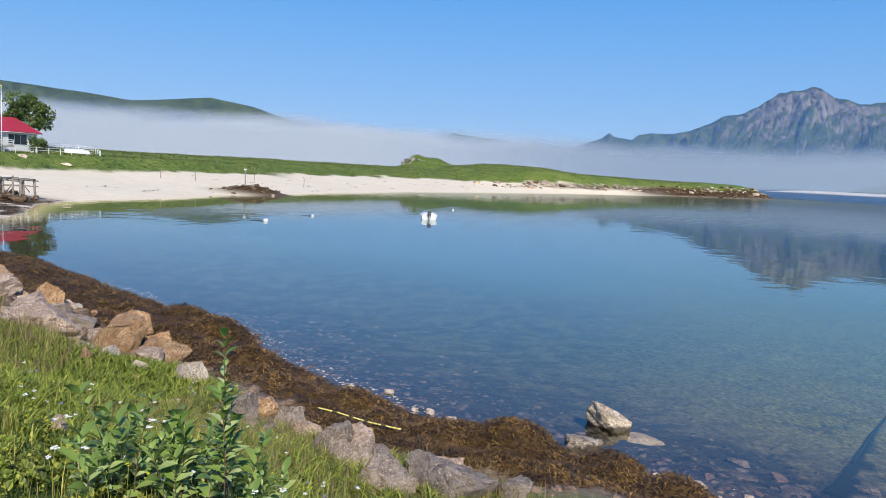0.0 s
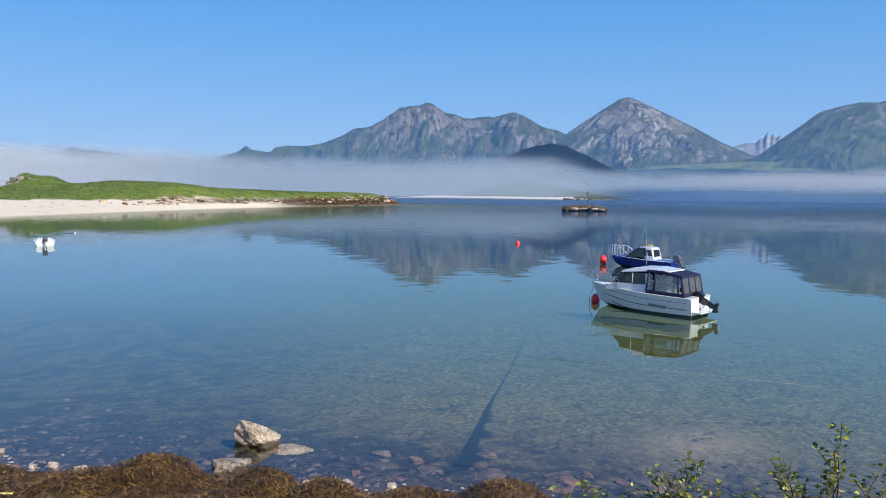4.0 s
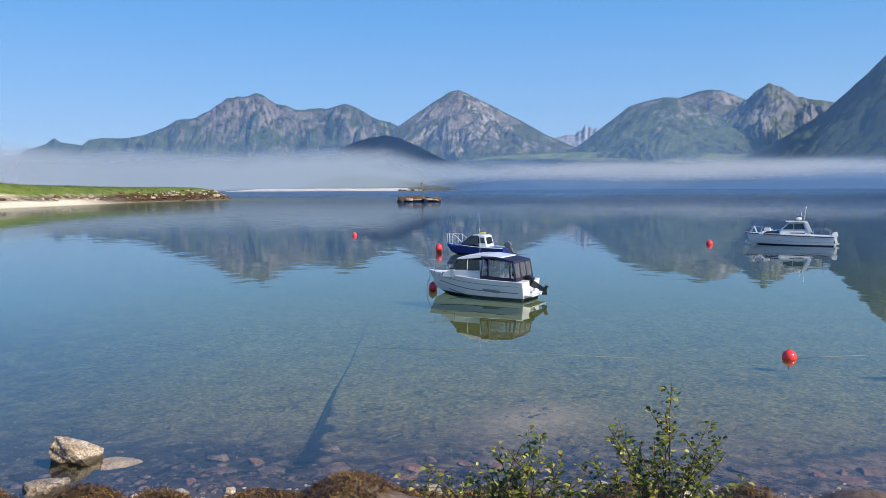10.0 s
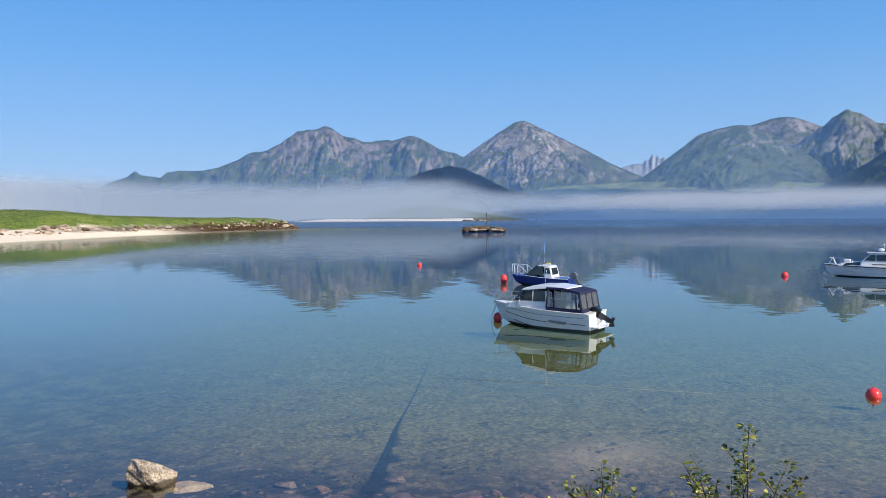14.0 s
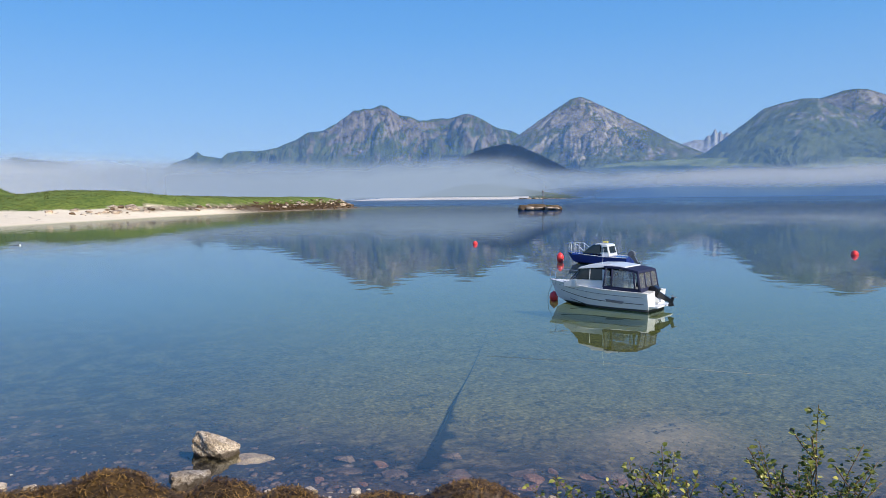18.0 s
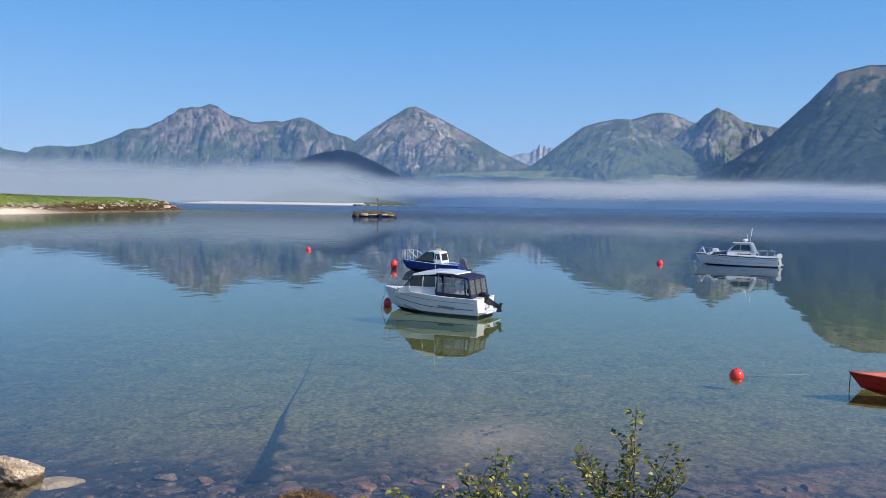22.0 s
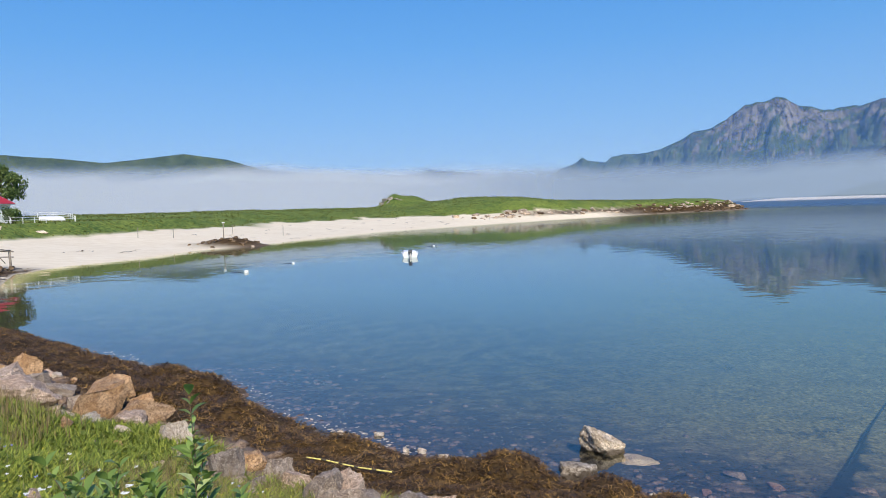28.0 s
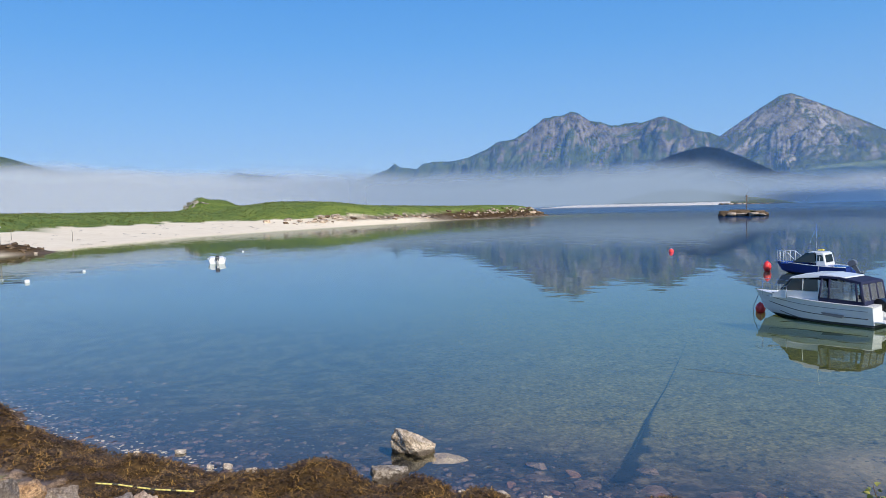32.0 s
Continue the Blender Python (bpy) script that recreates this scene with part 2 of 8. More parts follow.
def water_build(N, L, b):
    tree = b.id_data
    geo = N("NewGeometry").outputs["Position"]
    r1 = noise_tex(N, L, 1.6, 2, 0.5, geo)
    r2 = noise_tex(N, L, 0.32, 2, 0.5, geo)
    calm = noise_tex(N, L, 0.016, 2, 0.5, geo)
    h = N("Math")
    h.operation = "MULTIPLY"
    L(r1, h.inputs[0])
    h.inputs[1].default_value = 0.004
    h2 = N("Math")
    h2.operation = "MULTIPLY_ADD"
    L(r2, h2.inputs[0])
    h2.inputs[1].default_value = 0.05
    L(h.outputs[0], h2.inputs[2])
    swell = N("Math")
    swell.operation = "MULTIPLY"
    L(h2.outputs[0], swell.inputs[0])
    L(ramp(N, L, calm, [(0.38, (0.45, 0.45, 0.45)), (0.62, (1, 1, 1))]), swell.inputs[1])
    far = N("VectorMath")
    far.operation = "LENGTH"
    L(geo, far.inputs[0])
    wind = N("MapRange")
    for k, v in zip(("From Min", "From Max", "To Min", "To Max"), (140.0, 420.0, 0.5, 2.8)):
        wind.inputs[k].default_value = v
    L(far.outputs["Value"], wind.inputs[0])
    tall = N("Math")
    tall.operation = "MULTIPLY"
    L(swell.outputs[0], tall.inputs[0])
    L(wind.outputs[0], tall.inputs[1])
    bp = N("Bump", Distance=1.0, Strength=1.0)
    L(tall.outputs[0], bp.inputs["Height"])
    clear = N("BsdfTransparent")
    L(mixc(N, L, attr_socket(N, "depth").outputs["Fac"], (0.95, 0.95, 0.9), (0.42, 0.63, 0.22)), clear.inputs[0])
    body = N("BsdfDiffuse")
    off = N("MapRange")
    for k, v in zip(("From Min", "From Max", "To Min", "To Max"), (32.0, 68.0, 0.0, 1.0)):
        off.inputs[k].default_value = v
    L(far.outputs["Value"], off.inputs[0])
    # bluer, brighter body over the weedy bed, making up for weak sky reflection
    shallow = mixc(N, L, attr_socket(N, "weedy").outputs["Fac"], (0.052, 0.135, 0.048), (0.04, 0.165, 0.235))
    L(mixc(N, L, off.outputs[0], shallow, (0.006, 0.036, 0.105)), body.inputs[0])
    mix1 = N("MixShader")
    L(attr_socket(N, "murk").outputs["Fac"], mix1.inputs[0])
    L(clear.outputs[0], mix1.inputs[1])
    L(body.outputs[0], mix1.inputs[2])
    gloss = N("BsdfGlossy")
    gloss.inputs["Color"].default_value = (0.93, 0.98, 0.96, 1)
    dull = N("MapRange")
    for k, v in zip(("From Min", "From Max", "To Min", "To Max"), (220.0, 600.0, 0.008, 0.28)):
        dull.inputs[k].default_value = v
    L(far.outputs["Value"], dull.inputs[0])
    L(dull.outputs[0], gloss.inputs["Roughness"])
    L(bp.outputs[0], gloss.inputs["Normal"])
    fr = N("Fresnel", IOR=1.58)
    L(bp.outputs[0], fr.inputs["Normal"])
    mix2 = N("MixShader")
    rough_sea = N("MapRange")
    for k, v in zip(("From Min", "From Max", "To Min", "To Max"), (60.0, 280.0, 1.0, 0.42)):
        rough_sea.inputs[k].default_value = v
    L(far.outputs["Value"], rough_sea.inputs[0])
    mirror = N("Math")
    mirror.operation = "MULTIPLY"
    L(fr.outputs[0], mirror.inputs[0])
    L(rough_sea.outputs[0], mirror.inputs[1])
    L(mirror.outputs[0], mix2.inputs[0])
    L(mix1.outputs[0], mix2.inputs[1])
    L(gloss.outputs[0], mix2.inputs[2])
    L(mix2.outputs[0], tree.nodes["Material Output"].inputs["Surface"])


M_WATER = mat("sea_water", water_build)


def mountain_mat(name, rock_a, rock_b, rock_c, green, dark, line, soft, lush, scree=0.0, grain=1.0, crowns=0.0):
    """Bare rock above, heath and scrub below the line (metres); scree runs down the fall line."""
    def build(N, L, b):
        geo = N("NewGeometry")
        pos = N("SeparateXYZ")
        L(geo.outputs["Position"], pos.inputs[0])
        nrm = N("SeparateXYZ")
        L(geo.outputs["Normal"], nrm.inputs[0])
        P = geo.outputs["Position"]
        fall = attr_socket(N, "fall").outputs["Vector"]
        n1 = noise_tex(N, L, 0.0045, 6, 0.62, P)
        n2 = noise_tex(N, L, 0.017 * grain, 7, 0.68, P)
        n3 = noise_tex(N, L, 0.06 * grain, 6, 0.75, P)
        run = noise_tex(N, L, 1.0, 6, 0.62, fall)
        # rock_a darkens the noise hollows, putting crevice shade into the colour
        rock = mixc(N, L, 0.5, ramp(N, L, n2, [(0.43, rock_a), (0.57, rock_b)]), ramp(N, L, n3, [(0.46, rock_a), (0.54, rock_b)]))
        rock = mixc(N, L, ramp(N, L, n1, [(0.5, (0, 0, 0)), (0.6, (0.7, 0.7, 0.7))]), rock, rock_c)
        if scree:
            rock = mixc(N, L, ramp(N, L, run, [(0.52, (0, 0, 0)), (0.58, (scree, scree, scree))]), rock, tuple(min(1, v * 1.25) for v in rock_b))
        veg = mixc(N, L, 0.5, ramp(N, L, n2, [(0.42, dark), (0.58, green)]), ramp(N, L, n3, [(0.46, dark), (0.54, green)]))
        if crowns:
            # tree crowns, with the shaded gaps between them darkened in the colour
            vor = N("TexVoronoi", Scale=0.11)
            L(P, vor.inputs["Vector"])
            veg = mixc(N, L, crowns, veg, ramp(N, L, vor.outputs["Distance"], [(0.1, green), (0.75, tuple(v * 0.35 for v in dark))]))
        h = N("MapRange")
        for k, v in zip(("From Min", "From Max", "To Min", "To Max"), (line - soft, line + soft, 1.0, 0.0)):
            h.inputs[k].default_value = v
        L(pos.outputs[2], h.inputs[0])
        sl = N("Math")
        sl.operation = "MULTIPLY_ADD"
        L(nrm.outputs[2], sl.inputs[0])
        sl.inputs[1].default_value, sl.inputs[2].default_value = 1.4, lush - 1.0
        add = N("Math")
        L(h.outputs[0], add.inputs[0])
        L(sl.outputs[0], add.inputs[1])
        nz = N("Math")
        nz.operation = "MULTIPLY_ADD"
        L(mixc(N, L, 0.5, n1, run), nz.inputs[0])
        nz.inputs[1].default_value, nz.inputs[2].default_value = 3.0, -1.5
        add2 = N("Math")
        L(add.outputs[0], add2.inputs[0])
        L(nz.outputs[0], add2.inputs[1])
        f = ramp(N, L, add2.outputs[0], [(0.4, (0, 0, 0)), (0.65, (1, 1, 1))])
        L(mixc(N, L, f, rock, veg), b.inputs["Base Color"])
        b.inputs["Roughness"].default_value = 0.95
        b.inputs["Specular IOR Level"].default_value = 0.1
        bump(N, L, b, mixc(N, L, 0.6, n2, n3), 1.0, 22.0)
    return mat(name, build)


M_MASSIF = mountain_mat("grey_massif", (0.016, 0.018, 0.022), (0.3, 0.25, 0.2), (0.11, 0.095, 0.08), (0.12, 0.15, 0.06), (0.035, 0.055, 0.03), 250, 190, 0.42, 0.7)
M_CONE = mountain_mat("pale_scree", (0.035, 0.035, 0.035), (0.36, 0.31, 0.25), (0.17, 0.14, 0.1), (0.12, 0.135, 0.055), (0.05, 0.065, 0.035), 190, 170, 0.33, 0.9)
M_GREEN = mountain_mat("green_slopes", (0.06, 0.065, 0.06), (0.38, 0.34, 0.29), (0.17, 0.16, 0.14), (0.15, 0.175, 0.08), (0.045, 0.065, 0.04), 265, 170, 0.28, 0.45)
# greyer tones and lifted darks stand in for haze over this crest
M_CREST = mountain_mat("rocky_crest", (0.085, 0.092, 0.1), (0.29, 0.28, 0.26), (0.19, 0.19, 0.18), (0.15, 0.18, 0.09), (0.08, 0.105, 0.06), 200, 190, 0.3, 0.6)
# paled colours put the haze before these far peaks into the rock
M_HAZED_PEAKS = mountain_mat("haze_paled_rock", (0.2, 0.22, 0.25), (0.5, 0.5, 0.5), (0.35, 0.36, 0.38), (0.2, 0.22, 0.18), (0.14, 0.16, 0.14), 60, 60, 0.1, 0.5)
# dark wood tone blued: haze and shade are mixed into its colour
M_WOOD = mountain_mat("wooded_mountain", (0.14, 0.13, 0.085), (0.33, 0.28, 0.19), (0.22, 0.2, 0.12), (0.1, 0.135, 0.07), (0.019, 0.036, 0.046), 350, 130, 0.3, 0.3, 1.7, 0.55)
M_HEATH = mountain_mat("heath_hill", (0.12, 0.12, 0.11), (0.2, 0.19, 0.16), (0.2, 0.18, 0.12), (0.13, 0.16, 0.06), (0.045, 0.07, 0.03), 900, 90, 0.6)
M_VALLEY = mountain_mat("valley_pasture", (0.2, 0.2, 0.14), (0.3, 0.28, 0.2), (0.3, 0.28, 0.16), (0.3, 0.32, 0.12), (0.1, 0.14, 0.06), 900, 90, 0.6, 0.0, 0.5)
# haze blue is mixed into this hill's rock and wood colours
M_HAZED_HILL = mountain_mat("haze_blued_hill", (0.03, 0.05, 0.075), (0.07, 0.09, 0.12), (0.04, 0.06, 0.085), (0.02, 0.05, 0.1), (0.009, 0.021, 0.048), 900, 90, 0.3, 0.0, 1.4, 0.5)


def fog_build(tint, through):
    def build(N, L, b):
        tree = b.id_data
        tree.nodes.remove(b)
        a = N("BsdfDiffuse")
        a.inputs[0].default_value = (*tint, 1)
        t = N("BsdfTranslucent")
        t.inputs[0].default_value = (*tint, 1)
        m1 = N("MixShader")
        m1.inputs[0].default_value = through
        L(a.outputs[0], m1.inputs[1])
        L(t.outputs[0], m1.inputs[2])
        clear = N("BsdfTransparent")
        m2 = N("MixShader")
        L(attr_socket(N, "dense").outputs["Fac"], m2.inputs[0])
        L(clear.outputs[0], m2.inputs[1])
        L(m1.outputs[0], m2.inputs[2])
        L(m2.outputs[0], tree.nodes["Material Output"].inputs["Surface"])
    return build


# ---- the land: one sheet from the bank to the horizon ----
SHORE = [(70, -60), (26, -6), (18.6, 1.0), (14.6, 5.2), (10.9, 9.0), (8.0, 11.6), (5.2, 13.8), (2.6, 15.4), (1.0, 16.5), (-0.9, 18.2),
         (-2.6, 20.0), (-5.2, 23.1), (-6.8, 26.2), (-10.3, 29.3), (-14.4, 33.6), (-21.0, 40.5), (-27.0, 45.0), (-32.0, 48.3), (-35, 53),
         (-36.5, 60), (-38.5, 71), (-44.5, 85), (-44.5, 96), (-39.5, 107), (-36.0, 129), (-28, 144), (-8.5, 197), (19, 234), (52, 274),
         (104, 325), (150, 352), (174, 374), (178, 386), (140, 410), (60, 420), (-60, 460), (-350, 760), (-2600, 3000), (-4800, 3200),
         (-4800, -4800), (70, -4800)]


def shore_distance(x, y):
    """Metres inland (positive) or out to sea (negative)."""
    p = np.array(SHORE, float)
    q = np.roll(p, -1, 0)
    best = np.full(x.shape, 1e18)
    inside = np.zeros(x.shape, bool)
    for (ax, ay), (bx, by) in zip(p, q):
        dx, dy = bx - ax, by - ay
        t = np.clip(((x - ax) * dx + (y - ay) * dy) / (dx * dx + dy * dy), 0, 1)
        best = np.minimum(best, (x - ax - t * dx) ** 2 + (y - ay - t * dy) ** 2)
        cross = (ay > y) != (by > y)
        with np.errstate(divide="ignore", invalid="ignore"):
            inside ^= cross & (x < dx * (y - ay) / (dy if dy else 1e-9) + ax)
    return np.where(inside, 1, -1) * np.sqrt(best)


def beach_share(x, y):
    """1 on the far beach and spit, 0 on the near bank."""
    return smooth(50, 72, y + 0.0 * x)


MOUNDS = [(1.85, 14.9, 0.8, 0.62), (0.5, 15.3, 0.7, 0.3), (3.75, 14.1, 0.62, 0.4), (4.6, 12.9, 0.6, 0.42), (6.0, 12.1, 0.65, 0.3), (7.4, 11.2, 0.8, 0.4), (-7.0, 24.6, 0.9, 0.5),
          (-4.9, 20.7, 0.8, 0.35), (9.4, 9.1, 0.7, 0.32), (12.6, 6.1, 0.7, 0.4), (14.2, 4.8, 0.8, 0.35), (-1.7, 17.8, 0.7, 0.3), (10.9, 7.5, 0.7, 0.4), (-9.0, 27.4, 0.9, 0.4)]


def drift_line(x, y):
    return y - 7.5 + 0.405 * (x - 15.5) - 0.55 * np.clip(14 - x, 0, 9) + 0.6 * (fbm(x * 1.1, y * 1.1, 3, 23) - 0.5)


def red_shingle(x, y):
    patch = np.exp(-(((x - 14.2) / 2.0) ** 2 + ((y - 12.8) / 1.2) ** 2) ** 1.5)
    return np.maximum(smooth(0.3, -0.3, drift_line(x, y)) * (0.5 + 0.5 * smooth(10.5, 13.5, x)) * smooth(5.0, 8.0, x) * (x < 60), 0.55 * patch)


def land(x, y):
    """Height, and how far the spot is grass, weed and sand."""
    x, y = np.asarray(x, float), np.asarray(y, float)
    s = shore_distance(x, y)
    far = beach_share(x, y)
    wob = (fbm(x * 0.35, y * 0.35, 3, 3) - 0.5)
    sn = s + wob * 1.6 * (1 - far)
    bank = np.interp(sn, [0, 1.5, 4, 6, 8, 10, 12, 14, 17, 40], [0, 0.35, 0.8, 1.25, 1.95, 2.75, 3.5, 4.1, 4.45, 4.6])
    k = np.interp(x, [-62, -45, -25, 0, 25, 60, 110], [1.5, 1.4, 1.2, 1.35, 2.8, 5.0, 7.0])
    sf = s * k + (fbm(x * 0.03, y * 0.03, 3, 5) - 0.5) * 10 * far * smooth(8, 25, s)
    beach = np.interp(sf, [0, 20, 48, 54, 62, 74, 95, 400], [0, 1.1, 2.9, 3.9, 5.1, 6.2, 6.9, 7.4])
    d = np.hypot(x, y)
    # the knoll and the long back of the spit
    beach += 3.9 * np.exp(-(((x + 2.0) / 9) ** 4 + ((y - 318) / 14) ** 2)) + 1.6 * np.exp(-(((x + 6.5) / 3.2) ** 2 + ((y - 316) / 8) ** 2))
    beach += 2.9 * np.exp(-(((x - 32) / 26) ** 2 + ((y - 312) / 26) ** 2))
    up = np.where(far > 0, bank * (1 - far) + beach * far, bank)
    tip = far * smooth(75, 115, x)
    up = np.where(tip > 0, up * (1 - tip) + tip * np.interp(s, [0, 2.5, 6, 9, 14, 24], [0, 1.2, 3.0, 4.9, 6.0, 6.6]), up)
    up += far * (fbm(x * 0.12, y * 0.12, 4, 9) - 0.5) * 1.1 * smooth(46, 70, s * k)
    o = -s
    down_n = -np.interp(o, [0, 2, 6, 14, 25, 60, 200, 600], [0, 0.17, 0.36, 0.55, 0.8, 1.5, 4.5, 9])
    z = np.where(s > 0, up, down_n)
    edge = np.interp(x, [-12, -4, 2, 6], [7.2, 5.9, 6.3, 4.0])
    grass_n = smooth(-0.5, 0.6, s - edge + 2.0 * smooth(-9.0, -6.0, x) + wob * 2.0)
    grass_f = smooth(47, 49, s * k + (fbm(x * 0.2, y * 0.2, 4, 12) - 0.5) * 11)
    weed_n = smooth(-0.6, 0.2, s) * (1 - smooth(-2.7, -1.8, s - edge + 0.5 * smooth(-9.0, -6.0, x) + wob * 1.5))
    rag = fbm(x * 0.1, y * 0.1, 3, 14) - 0.5
    line = smooth(20, 70, x) * (1 - tip) * smooth(21, 26, s * k + 18 * rag) * (1 - smooth(46, 50, s * k + 14 * rag))
    wide = 8.5 + 6.0 * rag
    weed_f = 0.85 * line + tip * smooth(-0.5, 0.5, s) * (1 - smooth(wide - 0.6, wide + 0.6, s)) + np.exp(-(((x + 32.6) / 5.5) ** 2 + ((y - 139) / 4.5) ** 2)) * 1.8
    cove = smooth(-0.5, 1, s) * (1 - smooth(12, 24, s)) * smooth(46, 52, y) * (1 - smooth(86, 97, y))
    weed_f = np.clip(weed_f + cove * smooth(0.3, 0.38, fbm(x * 0.45, y * 0.45, 4, 21)), 0, 1)
    grass = grass_n * (1 - far) + grass_f * far
    weed = weed_n * (1 - far) + weed_f * far
    sand = far * smooth(-3.5, -0.5, s) * (1 - 0.75 * tip)
    z = z + (1 - far) * weed_n * (fbm(x * 1.5, y * 1.5, 4, 31) - 0.4) * 0.6 * smooth(0.5, 2.2, s)
    bear = np.degrees(np.arctan2(x, y))
    film = fbm(x * 1.9, y * 2.6, 5, 23)
    weed = np.maximum(weed, (s < 0) * (1 - far) * np.clip((0.42 + 0.35 * smooth(0.4, 0.6, film)) * smooth(30, 6, bear) * smooth(-34, -14, s) + 0.92 * smooth(-6.0, -1.4, s + 4 * (film - 0.5)) * smooth(52, 34, bear) * smooth(0.36, 0.5, film), 0, 0.82))
    for mx, my, mr, mh in MOUNDS:
        z = z + mh * np.exp(-(((x - mx) ** 2 + (y - my) ** 2) / mr ** 2) ** 1.5)
        weed = np.maximum(weed, 0.9 * (((x - mx) ** 2 + (y - my) ** 2) < (1.05 * mr) ** 2) * (1 - far))
    shoal = np.exp(-(((x - 14.6) / 1.9) ** 2 + ((y - 13.2) / 1.3) ** 2) ** 1.5)
    sand = np.maximum(sand, 0.22 * shoal)
    weed = weed * (1 - 0.8 * shoal)
    z = z + 0.12 * shoal * (s < 0)
    z = z + far * 1.5 * np.exp(-(((x + 32.6) / 5) ** 2 + ((y - 139) / 3.5) ** 2))
    # the garden terrace of the white house and the bank below it
    brg = np.degrees(np.arctan2(x, y))
    foot = np.interp(brg, [-40, -36, -30, -26.5, -23, -19.7, -13], [118, 126, 136, 149, 157, 169, 200])
    ter = np.interp(d - foot, [-3, 0, 4, 9, 60], [0, 2.9, 3.9, 5.5, 5.9]) * smooth(-11, -17, brg) * (d < 330)
    z = np.where((far > 0.9) & (s > 0), np.maximum(z, ter), z)
    grass = np.where(far > 0.9, np.maximum(grass, smooth(-1.5, 1.5, d - foot + 5 * (fbm(x * 0.25, y * 0.25, 3, 12) - 0.5)) * smooth(-10, -13, brg) * (s > 2)), grass)
    z = np.where(d > 1500, np.minimum(z, 30), z)
    # a dark line of drifted weed, shoreward of which the shingle is reddish
    off = drift_line(x, y)
    weed = np.maximum(weed * (1 - 0.7 * red_shingle(x, y)), 0.85 * (1 - far) * np.exp(-(off / 0.17) ** 2) * smooth(14.2, 15.5, x) * smooth(21.5, 18.5, x))
    return z, grass, weed, sand, s


def ground_height(x, y):
    return float(land(np.array([x]), np.array([y]))[0][0])


az = np.radians(np.concatenate([np.arange(-62, 100, 0.48), np.arange(100.3, 297, 4.0)]))
rad = np.concatenate([[0.001, 0.4], np.arange(0.8, 4, 0.3), np.arange(4, 30, 0.17), np.arange(30, 60, 0.8), np.arange(60, 165, 1.1), np.arange(165, 450, 2.2), 450 * np.exp(np.linspace(0, math.log(11), 40))])
A, R = np.meshgrid(az, rad, indexing="ij")
GX, GY = R * np.sin(A), R * np.cos(A)
gz, gg, gw, gs, gsd = land(GX, GY)
verts = np.stack([GX, GY, gz], -1).reshape(-1, 3)
me = mesh_from("ground", verts, grid_faces(len(az), len(rad), True), M_GROUND, True)
col = me.color_attributes.new("zone", "FLOAT_COLOR", "POINT")
col.data.foreach_set("color", np.stack([gg, gw, gs, red_shingle(GX, GY)], -1).astype(np.float32).ravel())
ground = tagged(new("ground", me), "stony shore, sandy beach, green meadow and seabed", "ground", kind="structure")
# ---- the sea ----
wa = np.radians(np.arange(0, 360, 1.0))
wr = np.concatenate([[0.5, 6], 10 * np.exp(np.linspace(0, math.log(496), 110))])
WA, WR = np.meshgrid(wa, wr, indexing="ij")
WX, WY = WR * np.sin(WA), WR * np.cos(WA)
me = mesh_from("water", np.stack([WX, WY, 0 * WA], -1).reshape(-1, 3), grid_faces(len(wa), len(wr), True), M_WATER)
deep = np.maximum(-land(WX, WY)[0], 0)
weedy = smooth(32, 6, np.degrees(np.arctan2(WX, WY))) * (WY > 0)
murk = np.maximum(0.9 * (1 - np.exp(-(deep / 1.35) ** 2)), 0.58 * weedy * smooth(0.35, 0.9, deep))
for key, value in (("murk", murk), ("weedy", weedy), ("depth", np.clip(deep / 0.85, 0, 1))):
    at = me.attributes.new(key, "FLOAT", "POINT")
    at.data.foreach_set("value", value.astype(np.float32).ravel())
water = tagged(new("water", me), "calm clear blue-green sea water", "water", kind="structure")
water.visible_shadow = False


